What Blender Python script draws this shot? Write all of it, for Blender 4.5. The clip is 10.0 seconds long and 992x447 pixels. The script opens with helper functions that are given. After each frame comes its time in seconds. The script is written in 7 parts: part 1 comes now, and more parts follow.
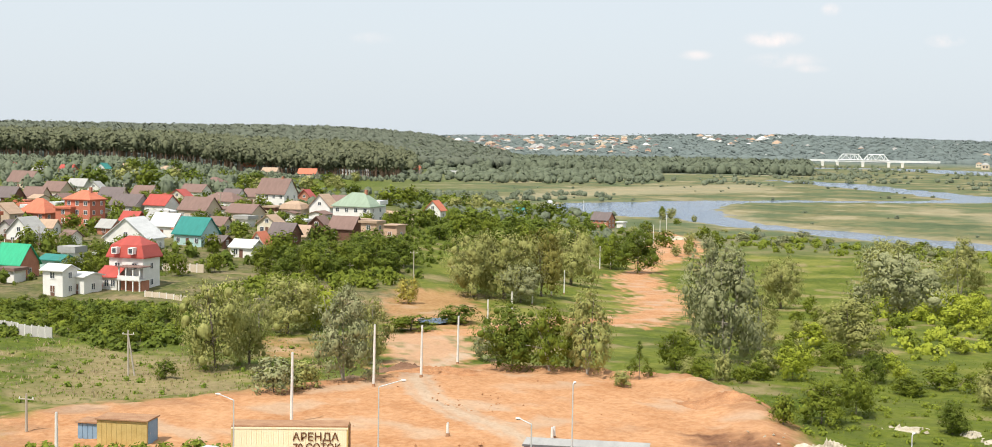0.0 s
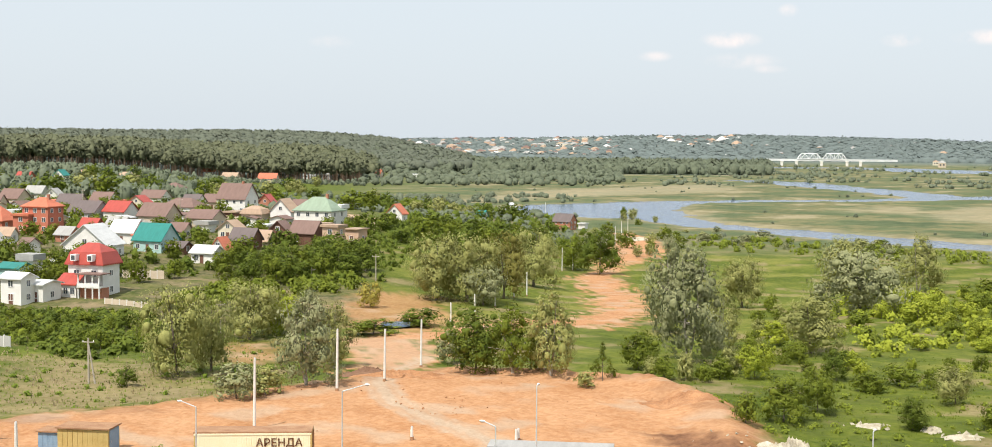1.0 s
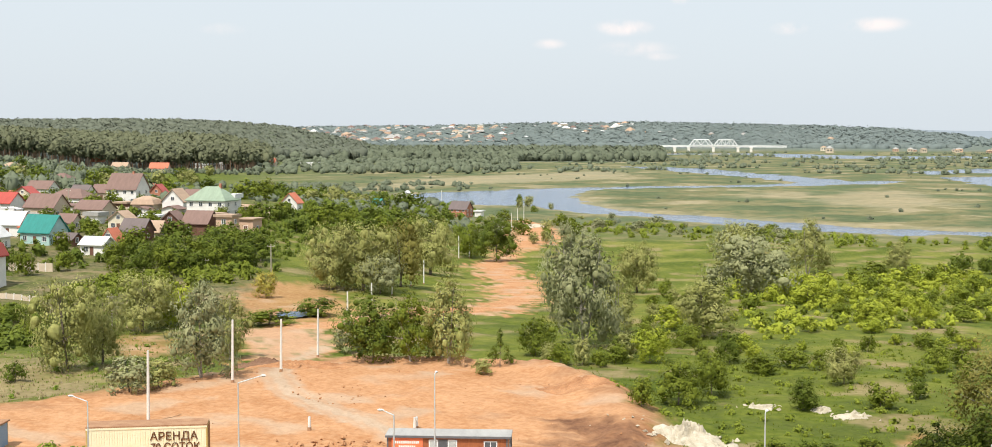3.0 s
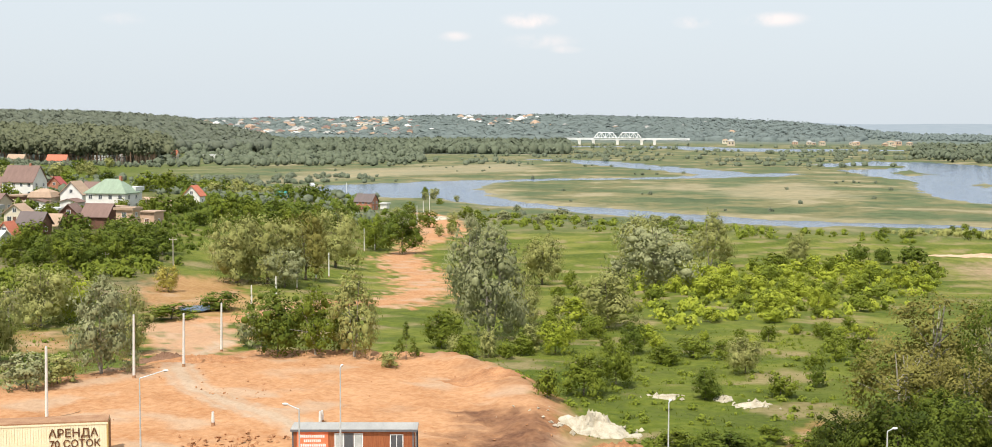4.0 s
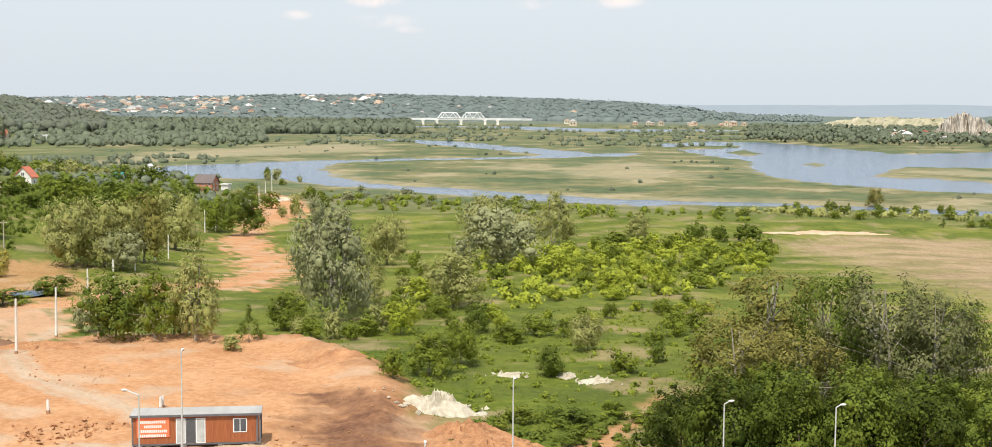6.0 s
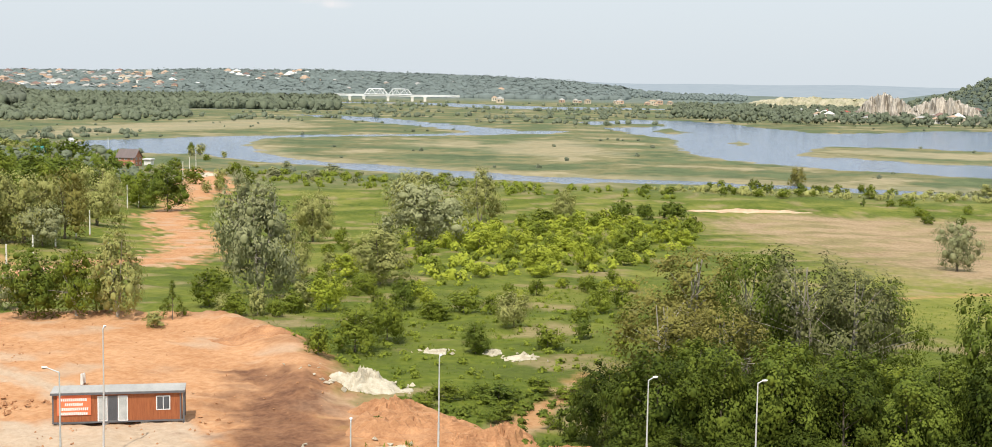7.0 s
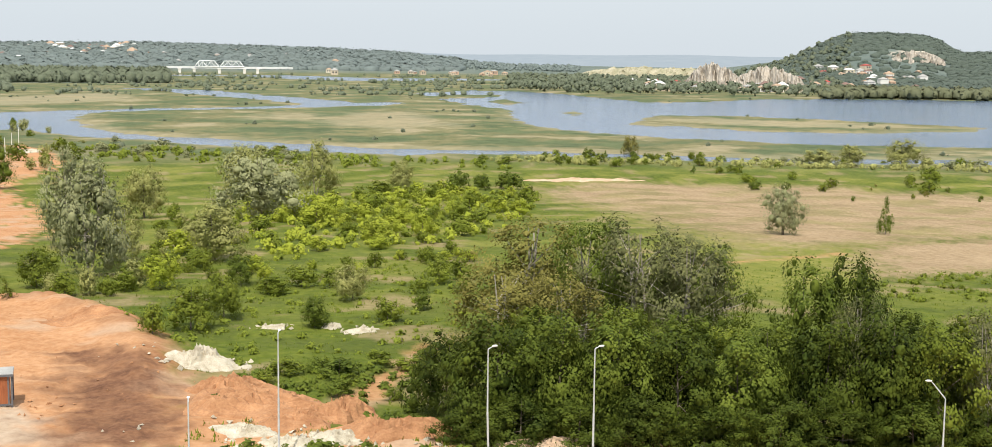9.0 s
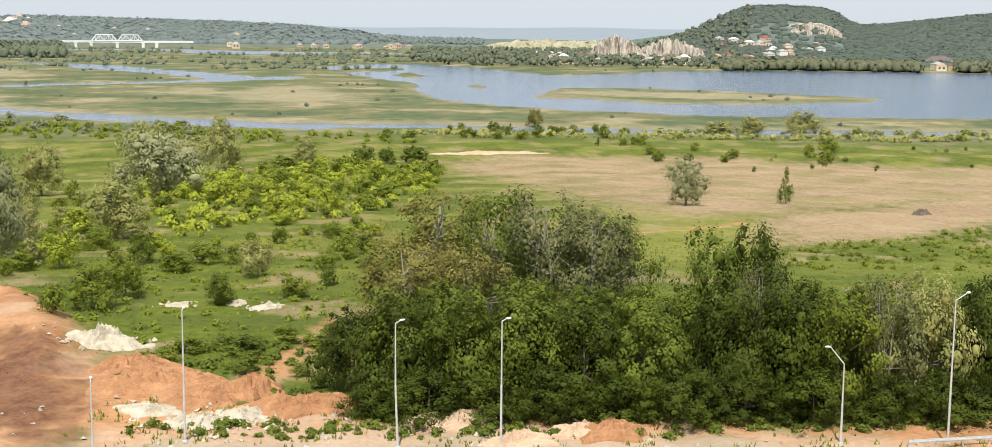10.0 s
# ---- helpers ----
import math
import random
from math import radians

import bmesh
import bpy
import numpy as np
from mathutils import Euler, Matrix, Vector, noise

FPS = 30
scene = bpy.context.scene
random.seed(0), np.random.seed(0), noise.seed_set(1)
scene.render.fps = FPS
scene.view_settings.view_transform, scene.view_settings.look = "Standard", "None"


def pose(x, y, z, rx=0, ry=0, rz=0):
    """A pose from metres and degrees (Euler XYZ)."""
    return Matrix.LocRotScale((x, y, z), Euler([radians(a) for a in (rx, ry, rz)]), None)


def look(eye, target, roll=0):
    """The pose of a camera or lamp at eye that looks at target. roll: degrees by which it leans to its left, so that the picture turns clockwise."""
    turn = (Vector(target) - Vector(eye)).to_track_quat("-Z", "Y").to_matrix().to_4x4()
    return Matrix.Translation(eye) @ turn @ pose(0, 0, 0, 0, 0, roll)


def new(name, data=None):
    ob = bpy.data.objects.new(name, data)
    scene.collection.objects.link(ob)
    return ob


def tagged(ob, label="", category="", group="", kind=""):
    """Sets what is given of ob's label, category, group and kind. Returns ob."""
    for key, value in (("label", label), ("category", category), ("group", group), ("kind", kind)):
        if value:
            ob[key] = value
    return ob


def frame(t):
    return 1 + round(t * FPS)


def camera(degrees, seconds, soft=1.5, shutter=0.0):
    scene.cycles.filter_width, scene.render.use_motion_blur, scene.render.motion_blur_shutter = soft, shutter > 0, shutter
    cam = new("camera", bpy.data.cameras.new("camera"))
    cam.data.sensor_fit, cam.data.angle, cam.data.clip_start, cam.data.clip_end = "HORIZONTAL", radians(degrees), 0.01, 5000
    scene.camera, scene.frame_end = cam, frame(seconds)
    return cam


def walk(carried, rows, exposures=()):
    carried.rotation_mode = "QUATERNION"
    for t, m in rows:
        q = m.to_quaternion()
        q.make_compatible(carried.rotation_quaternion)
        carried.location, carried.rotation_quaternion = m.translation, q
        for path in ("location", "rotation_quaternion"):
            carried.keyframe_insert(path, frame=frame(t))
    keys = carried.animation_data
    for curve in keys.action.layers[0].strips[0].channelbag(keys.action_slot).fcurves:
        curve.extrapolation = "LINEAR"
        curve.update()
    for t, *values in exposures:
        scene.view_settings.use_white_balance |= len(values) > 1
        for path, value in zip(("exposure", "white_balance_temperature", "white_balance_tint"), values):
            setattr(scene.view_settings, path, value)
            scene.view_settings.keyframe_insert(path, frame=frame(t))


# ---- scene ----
# camera: it turns on one spot, high over the ground, and pans to the right
cam = camera(40.08, 10.0, soft=0.85)
EYE = 28.0
# seconds, yaw, pitch, roll
ROWS = [
    (0.0, 15.0, -3.573, -0.9),
    (0.5, 14.061, -3.693, -0.516),
    (1.0, 13.359, -3.448, -0.362),
    (1.5, 12.398, -3.661, -0.576),
    (2.0, 11.096, -3.858, -0.654),
    (2.5, 9.943, -3.978, -0.46),
    (2.7, 9.637, -3.932, -0.261),
    (4.0, 4.999, -4.255, -0.238),
    (4.5, 2.83, -4.372, -0.272),
    (5.0, 1.542, -4.501, -0.445),
    (5.5, -0.105, -5.068, -0.4),
    (5.7, -0.78, -4.884, -0.349),
    (6.8, -3.721, -5.946, -0.888),
    (7.0, -4.609, -5.988, -0.954),
    (7.5, -6.608, -6.245, -1.051),
    (8.0, -8.013, -6.362, -1.113),
    (8.5, -9.301, -6.425, -0.962),
    (9.0, -11.517, -7.093, -0.674),
    (9.5, -13.575, -7.755, -0.404),
    (10.0, -15.53, -8.171, -0.538),
]
walk(cam, [(t, pose(0, 0, EYE, 90 + pitch, roll, yaw)) for t, yaw, pitch, roll in ROWS], exposures=((0.0, 0.0), (4.0, 0.0), (8.0, -0.04), (10.0, -0.03)))

# ---- daylight ----
SUN_FROM, SUN_HIGH = 200.0, 58.0  # compass bearing of the sun from +y towards +x, and its height
world = bpy.data.worlds.new("world")
scene.world = world
world.use_nodes = True
scene.view_settings.exposure = 0.0


def build_sky():
    nt = world.node_tree
    nt.nodes.clear()
    out = nt.nodes.new("ShaderNodeOutputWorld")
    bg = nt.nodes.new("ShaderNodeBackground")
    sky = nt.nodes.new("ShaderNodeTexSky")
    sky.sky_type, sky.sun_disc = "NISHITA", False
    sky.sun_elevation, sky.sun_rotation = radians(SUN_HIGH), radians(SUN_FROM)
    sky.altitude, sky.air_density, sky.dust_density, sky.ozone_density = 100, 1.0, 3.5, 1.0
    # thin milky veil all over the sky
    veil = nt.nodes.new("ShaderNodeMixRGB")
    veil.inputs["Fac"].default_value = 0.75
    veil.inputs["Color2"].default_value = (9.1, 9.95, 10.65, 1)
    nt.links.new(sky.outputs["Color"], veil.inputs["Color1"])
    # small fair-weather clouds
    tc = nt.nodes.new("ShaderNodeTexCoord")
    wob = nt.nodes.new("ShaderNodeTexNoise")
    wob.inputs["Scale"].default_value, wob.inputs["Detail"].default_value = 60, 5
    nt.links.new(tc.outputs["Generated"], wob.inputs["Vector"])
    total = None
    for x, y, z, wide, thick, strong in CLOUDS:
        n = math.sqrt(x * x + y * y + z * z)
        sub = nt.nodes.new("ShaderNodeVectorMath")
        sub.operation = "SUBTRACT"
        sub.inputs[1].default_value = (x / n, y / n, z / n)
        nt.links.new(tc.outputs["Generated"], sub.inputs[0])
        mul = nt.nodes.new("ShaderNodeVectorMath")
        mul.operation = "MULTIPLY"
        mul.inputs[1].default_value = (1 / wide, 1 / wide, 1 / thick)
        nt.links.new(sub.outputs[0], mul.inputs[0])
        ln = nt.nodes.new("ShaderNodeVectorMath")
        ln.operation = "LENGTH"
        nt.links.new(mul.outputs[0], ln.inputs[0])
        puff = nt.nodes.new("ShaderNodeMapRange")
        puff.interpolation_type = "SMOOTHSTEP"
        puff.inputs["From Min"].default_value, puff.inputs["From Max"].default_value = 1.0, 0.1
        puff.inputs["To Min"].default_value, puff.inputs["To Max"].default_value = 0.0, strong
        nt.links.new(ln.outputs["Value"], puff.inputs["Value"])
        if total is None:
            total = puff.outputs[0]
        else:
            add = nt.nodes.new("ShaderNodeMath")
            add.operation = "ADD"
            nt.links.new(total, add.inputs[0])
            nt.links.new(puff.outputs[0], add.inputs[1])
            total = add.outputs[0]
    frayed = nt.nodes.new("ShaderNodeMapRange")
    frayed.inputs["From Min"].default_value, frayed.inputs["From Max"].default_value = 0.35, 0.62
    nt.links.new(wob.outputs["Fac"], frayed.inputs["Value"])
    cover = nt.nodes.new("ShaderNodeMath")
    cover.operation, cover.use_clamp = "MULTIPLY", True
    nt.links.new(total, cover.inputs[0])
    nt.links.new(frayed.outputs[0], cover.inputs[1])
    cloud = nt.nodes.new("ShaderNodeMixRGB")
    cloud.inputs["Color2"].default_value = (11.2, 10.0, 9.6, 1)
    nt.links.new(cover.outputs[0], cloud.inputs["Fac"])
    nt.links.new(veil.outputs[0], cloud.inputs["Color1"])
    nt.links.new(cloud.outputs[0], bg.inputs["Color"])
    bg.inputs["Strength"].default_value = 0.1
    nt.links.new(bg.outputs[0], out.inputs["Surface"])


# direction, half width, half height, density
CLOUDS = [
    (-0.0641, 0.9979, 0.0740, 0.026, 0.0075, 1.0), (-0.0557, 0.9984, 0.0592, 0.034, 0.007, 0.45), (-0.1174, 0.9931, 0.0625, 0.015, 0.005, 0.6),
    (-0.0234, 0.9997, 0.0950, 0.009, 0.006, 0.8), (0.0540, 0.9985, 0.0725, 0.016, 0.006, 0.6), (0.1158, 0.9933, 0.0745, 0.026, 0.007, 0.4),
    (0.1133, 0.9936, 0.0739, 0.03, 0.007, 0.4), (-0.0362, 0.9993, 0.0530, 0.016, 0.004, 0.4), (-0.3460, 0.9382, 0.0715, 0.02, 0.006, 0.25),
]
build_sky()
sun = new("sun", bpy.data.lights.new("sun", "SUN"))
sun.data.energy, sun.data.angle, sun.data.color = 5.0, radians(0.53), (1.0, 0.94, 0.84)
_s = Vector((math.sin(radians(SUN_FROM)) * math.cos(radians(SUN_HIGH)), math.cos(radians(SUN_FROM)) * math.cos(radians(SUN_HIGH)), math.sin(radians(SUN_HIGH))))
sun.matrix_world = look(_s * 100, (0, 0, 0))


# ---- materials ----
def rgba(c):
    return (c[0], c[1], c[2], 1)


def material(name, a, b, size=1.0, rough=0.8, bump=0.0, fine=None, metal=0.0, spread=0.0, stretch=(1, 1, 1), detail=6, own=False, spec=0.3):
    """A surface of two mixed colours: coarse patches of that many metres, a finer grain, bump, and a spread of brightness from piece to piece."""
    m = bpy.data.materials.new(name)
    m.use_nodes = True
    nt = m.node_tree
    bsdf = nt.nodes["Principled BSDF"]
    bsdf.inputs["Roughness"].default_value, bsdf.inputs["Metallic"].default_value = rough, metal
    bsdf.inputs["Specular IOR Level"].default_value = spec
    if own:
        tc = nt.nodes.new("ShaderNodeTexCoord")
        where = tc.outputs["Object"]
    else:
        where = nt.nodes.new("ShaderNodeNewGeometry").outputs["Position"]
    mp = nt.nodes.new("ShaderNodeMapping")
    mp.inputs["Scale"].default_value = stretch
    nt.links.new(where, mp.inputs["Vector"])
    n1, n2 = nt.nodes.new("ShaderNodeTexNoise"), nt.nodes.new("ShaderNodeTexNoise")
    n1.inputs["Scale"].default_value, n1.inputs["Detail"].default_value = 1 / size, detail
    n2.inputs["Scale"].default_value, n2.inputs["Detail"].default_value = 1 / (fine or size / 9), 4
    for n in (n1, n2):
        nt.links.new(mp.outputs[0], n.inputs["Vector"])
    ramp = nt.nodes.new("ShaderNodeMapRange")
    ramp.inputs["From Min"].default_value, ramp.inputs["From Max"].default_value = 0.33, 0.67
    mixf = nt.nodes.new("ShaderNodeMath")
    mixf.operation = "MULTIPLY_ADD"
    mixf.inputs[1].default_value, mixf.inputs[2].default_value = 0.4, 0.0
    sumf = nt.nodes.new("ShaderNodeMath")
    sumf.operation = "MULTIPLY_ADD"
    sumf.inputs[1].default_value = 0.6
    nt.links.new(n2.outputs["Fac"], mixf.inputs[0])
    nt.links.new(n1.outputs["Fac"], sumf.inputs[0])
    nt.links.new(mixf.outputs[0], sumf.inputs[2])
    nt.links.new(sumf.outputs[0], ramp.inputs["Value"])
    mix = nt.nodes.new("ShaderNodeMixRGB")
    mix.inputs["Color1"].default_value, mix.inputs["Color2"].default_value = rgba(a), rgba(b)
    nt.links.new(ramp.outputs[0], mix.inputs["Fac"])
    colour = mix.outputs[0]
    if spread:
        info, hsv = nt.nodes.new("ShaderNodeObjectInfo"), nt.nodes.new("ShaderNodeHueSaturation")
        isl = nt.nodes.new("ShaderNodeNewGeometry")
        val = nt.nodes.new("ShaderNodeMapRange")
        val.inputs["To Min"].default_value, val.inputs["To Max"].default_value = 1 - spread, 1 + spread
        both = nt.nodes.new("ShaderNodeMath")
        both.operation = "MULTIPLY_ADD"
        both.inputs[1].default_value = 0.5
        half = nt.nodes.new("ShaderNodeMath")
        half.operation = "MULTIPLY"
        half.inputs[1].default_value = 0.5
        nt.links.new(info.outputs["Random"], half.inputs[0])
        nt.links.new(isl.outputs["Random Per Island"], both.inputs[0])
        nt.links.new(half.outputs[0], both.inputs[2])
        nt.links.new(both.outputs[0], val.inputs["Value"])
        nt.links.new(val.outputs[0], hsv.inputs["Value"])
        nt.links.new(colour, hsv.inputs["Color"])
        colour = hsv.outputs[0]
    nt.links.new(colour, bsdf.inputs["Base Color"])
    if bump:
        bp = nt.nodes.new("ShaderNodeBump")
        bp.inputs["Strength"].default_value, bp.inputs["Distance"].default_value = min(1.0, bump), 0.05 * max(1.0, bump)
        nt.links.new(sumf.outputs[0], bp.inputs["Height"])
        nt.links.new(bp.outputs[0], bsdf.inputs["Normal"])
    return m


def leaf_material(name, a, b, spread=0.12):
    m = material(name, a, b, size=2.5, rough=0.7, spread=spread, detail=2, spec=0.12)
    nt = m.node_tree
    bsdf, out = nt.nodes["Principled BSDF"], nt.nodes["Material Output"]
    tr, mx = nt.nodes.new("ShaderNodeBsdfTranslucent"), nt.nodes.new("ShaderNodeMixShader")
    src = bsdf.inputs["Base Color"].links[0].from_socket
    nt.links.new(src, tr.inputs["Color"])
    mx.inputs["Fac"].default_value = 0.14
    nt.links.new(bsdf.outputs[0], mx.inputs[1])
    nt.links.new(tr.outputs[0], mx.inputs[2])
    nt.links.new(mx.outputs[0], out.inputs["Surface"])
    return m


LEAF = {
    "dark": leaf_material("leaf_dark", (0.073, 0.106, 0.015), (0.149, 0.183, 0.025)),
    # deep: shade inside and under the thicket put into the leaf colour
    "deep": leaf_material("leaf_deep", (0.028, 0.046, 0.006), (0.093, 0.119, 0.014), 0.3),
    "mid": leaf_material("leaf_mid", (0.112, 0.145, 0.016), (0.196, 0.229, 0.029), 0.25),
    "lime": leaf_material("leaf_lime", (0.236, 0.289, 0.026), (0.365, 0.391, 0.047)),
    "yellow": leaf_material("leaf_yellow", (0.32, 0.281, 0.057), (0.427, 0.365, 0.082)),
    "grey": leaf_material("leaf_grey", (0.197, 0.212, 0.096), (0.332, 0.335, 0.177)),
    "willow": leaf_material("leaf_willow", (0.224, 0.236, 0.068), (0.378, 0.37, 0.133)),
    "sage": leaf_material("leaf_sage", (0.111, 0.123, 0.045), (0.191, 0.191, 0.078)),
    "olive": leaf_material("leaf_olive", (0.16, 0.151, 0.035), (0.249, 0.221, 0.059)),
    # pines: paled towards haze in the leaf colour itself
    "pine": leaf_material("leaf_pine", (0.111, 0.123, 0.07), (0.169, 0.178, 0.102), 0.15),
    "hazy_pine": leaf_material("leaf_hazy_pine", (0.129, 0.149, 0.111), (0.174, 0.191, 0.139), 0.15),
    # far: foliage green with some haze painted in
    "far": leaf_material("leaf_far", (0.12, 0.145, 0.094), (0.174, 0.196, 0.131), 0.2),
    # hill, farther: blue-grey of distance haze put into the leaf colour
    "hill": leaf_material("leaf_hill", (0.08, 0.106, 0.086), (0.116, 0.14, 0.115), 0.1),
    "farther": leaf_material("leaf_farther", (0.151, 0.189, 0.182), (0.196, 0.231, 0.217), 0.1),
    "meadow": leaf_material("grass_blade", (0.116, 0.17, 0.021), (0.196, 0.255, 0.035)),
    "straw": leaf_material("straw_blade", (0.338, 0.264, 0.148), (0.463, 0.374, 0.23)),
}
BARK = material("bark", (0.09, 0.07, 0.05), (0.2, 0.17, 0.13), size=0.4, rough=0.9, bump=0.6)
BARK_PALE = material("bark_pale", (0.25, 0.22, 0.18), (0.4, 0.36, 0.3), size=0.4, rough=0.9, bump=0.6)
PINE_BARK = material("pine_bark", (0.22, 0.14, 0.09), (0.36, 0.24, 0.16), size=1.0, rough=0.9)
CONCRETE = material("concrete", (0.6, 0.58, 0.54), (0.78, 0.76, 0.71), size=0.6, rough=0.85, bump=0.2)
STEEL = material("galvanised_steel", (0.5, 0.52, 0.53), (0.66, 0.68, 0.69), size=0.5, rough=0.45, metal=0.35)
LAMP_WHITE = material("lamp_white", (0.75, 0.76, 0.76), (0.82, 0.82, 0.82), size=0.3, rough=0.4)
WOOD_POLE = material("weathered_wood", (0.32, 0.28, 0.22), (0.48, 0.43, 0.36), size=0.3, rough=0.9, stretch=(4, 4, 0.4))
GLASS = material("window_glass", (0.05, 0.06, 0.07), (0.09, 0.1, 0.12), size=0.8, rough=0.08, spec=0.8)
WHITE_PAINT = material("white_paint", (0.72, 0.71, 0.69), (0.82, 0.81, 0.79), size=1.5, rough=0.6)
RUBBLE = material("pale_limestone_rubble", (0.313, 0.27, 0.191), (0.592, 0.539, 0.435), size=0.7, rough=0.95, bump=1.0)
SOIL = material("orange_clay", (0.261, 0.122, 0.057), (0.47, 0.252, 0.126), size=1.6, rough=0.95, bump=1.0)
SOIL_PALE = material("pale_clay", (0.435, 0.296, 0.191), (0.574, 0.435, 0.313), size=2.0, rough=0.95, bump=1.0)
SOIL_DARK = material("brown_soil", (0.139, 0.078, 0.048), (0.244, 0.139, 0.087), size=2.0, rough=0.95, bump=1.0)


def soil_node(nt, a, b, size, fine):
    """A colour of two tones, with patches and grain."""
    g = nt.nodes.new("ShaderNodeNewGeometry")
    n1, n2 = nt.nodes.new("ShaderNodeTexNoise"), nt.nodes.new("ShaderNodeTexNoise")
    n1.inputs["Scale"].default_value, n1.inputs["Detail"].default_value = 1 / size, 8
    n1.inputs["Roughness"].default_value = 0.65
    n2.inputs["Scale"].default_value, n2.inputs["Detail"].default_value = 1 / fine, 5
    for n in (n1, n2):
        nt.links.new(g.outputs["Position"], n.inputs["Vector"])
    s = nt.nodes.new("ShaderNodeMath")
    s.operation = "ADD"
    nt.links.new(n1.outputs["Fac"], s.inputs[0])
    nt.links.new(n2.outputs["Fac"], s.inputs[1])
    r = nt.nodes.new("ShaderNodeMapRange")
    r.inputs["From Min"].default_value, r.inputs["From Max"].default_value = 0.72, 1.28
    nt.links.new(s.outputs[0], r.inputs["Value"])
    m = nt.nodes.new("ShaderNodeMixRGB")
    m.inputs["Color1"].default_value, m.inputs["Color2"].default_value = rgba(a), rgba(b)
    nt.links.new(r.outputs[0], m.inputs["Fac"])
    return m.outputs[0]


def ground_material():
    m = bpy.data.materials.new("ground_cover")
    m.use_nodes = True
    nt = m.node_tree
    bsdf = nt.nodes["Principled BSDF"]
    bsdf.inputs["Roughness"].default_value, bsdf.inputs["Specular IOR Level"].default_value = 0.95, 0.1
    colour = soil_node(nt, (0.052, 0.081, 0.009), (0.144, 0.165, 0.026), 18, 1.3)
    for layer, a, b, size, fine in (
        ("weeds", (0.057, 0.077, 0.016), (0.109, 0.131, 0.025), 9, 0.8),
        ("garden", (0.048, 0.065, 0.021), (0.235, 0.187, 0.104), 5, 1.2),
        ("meadow", (0.131, 0.152, 0.028), (0.244, 0.231, 0.056), 16, 1.6),
        ("dry", (0.239, 0.169, 0.096), (0.39, 0.289, 0.177), 13, 0.9),
        ("reed", (0.064, 0.091, 0.044), (0.132, 0.156, 0.074), 45, 7),
        ("marsh", (0.102, 0.11, 0.048), (0.235, 0.21, 0.109), 38, 6),
        ("sand", (0.348, 0.287, 0.183), (0.452, 0.374, 0.252), 60, 6),
        # wood: canopy ground, its grey-blue painted in as distance haze
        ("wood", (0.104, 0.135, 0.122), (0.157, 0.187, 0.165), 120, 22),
        ("soil", (0.365, 0.174, 0.077), (0.522, 0.3, 0.161), 7, 0.6),
        ("pale", (0.389, 0.285, 0.194), (0.479, 0.374, 0.277), 6, 0.5),
        ("brown", (0.104, 0.049, 0.029), (0.217, 0.109, 0.061), 4, 0.5),
        ("rock", (0.435, 0.374, 0.304), (0.609, 0.548, 0.47), 40, 9),
    ):
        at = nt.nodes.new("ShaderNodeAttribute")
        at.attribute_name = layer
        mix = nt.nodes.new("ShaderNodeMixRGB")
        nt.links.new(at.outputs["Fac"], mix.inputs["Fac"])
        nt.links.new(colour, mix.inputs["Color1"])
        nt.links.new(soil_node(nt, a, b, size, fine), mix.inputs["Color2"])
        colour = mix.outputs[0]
    nt.links.new(colour, bsdf.inputs["Base Color"])
    g, n = nt.nodes.new("ShaderNodeNewGeometry"), nt.nodes.new("ShaderNodeTexNoise")
    n.inputs["Scale"].default_value, n.inputs["Detail"].default_value = 1.1, 8
    nt.links.new(g.outputs["Position"], n.inputs["Vector"])
    bp = nt.nodes.new("ShaderNodeBump")
    bp.inputs["Strength"].default_value, bp.inputs["Distance"].default_value = 0.9, 0.25
    nt.links.new(n.outputs["Fac"], bp.inputs["Height"])
    nt.links.new(bp.outputs[0], bsdf.inputs["Normal"])
    return m


def water_material():
    m = bpy.data.materials.new("river_water")
    m.use_nodes = True
    nt = m.node_tree
    bsdf = nt.nodes["Principled BSDF"]
    bsdf.inputs["Base Color"].default_value = (0.08, 0.125, 0.21, 1)
    bsdf.inputs["Roughness"].default_value, bsdf.inputs["IOR"].default_value = 0.12, 1.33
    g, mp, n = nt.nodes.new("ShaderNodeNewGeometry"), nt.nodes.new("ShaderNodeMapping"), nt.nodes.new("ShaderNodeTexNoise")
    mp.inputs["Scale"].default_value = (0.5, 0.25, 0.5)
    n.inputs["Scale"].default_value, n.inputs["Detail"].default_value = 0.8, 5
    nt.links.new(g.outputs["Position"], mp.inputs["Vector"])
    nt.links.new(mp.outputs[0], n.inputs["Vector"])
    bp = nt.nodes.new("ShaderNodeBump")
    bp.inputs["Strength"].default_value, bp.inputs["Distance"].default_value = 1.0, 1.0
    nt.links.new(n.outputs["Fac"], bp.inputs["Height"])
    nt.links.new(bp.outputs[0], bsdf.inputs["Normal"])
    return m


# ---- the lie of the land ----
WATER = -17.0


def sm(a, b, v):
    u = np.clip((np.asarray(v, float) - a) / (np.asarray(b, float) - a), 0, 1)
    return u * u * (3 - 2 * u)


def waves(x, y, size, seed=0.0):
    """Cheap smooth noise in -1..1 from crossed sines, at about that many metres."""
    k, s = 2 * math.pi / size, seed
    return (np.sin(k * (x * 0.83 + y * 0.41) + 1.7 * np.sin(k * 0.6 * (y - 0.3 * x) + s) + s)
            + np.sin(k * 1.7 * (0.35 * x - 0.9 * y) + 1.3 * np.sin(k * 0.9 * x + 2.1 * s) + 2 * s)
            + 0.6 * np.sin(k * 3.1 * (0.7 * x + 0.6 * y) + 2.0 * np.sin(k * 1.9 * y + s) + 3 * s)) / 2.6


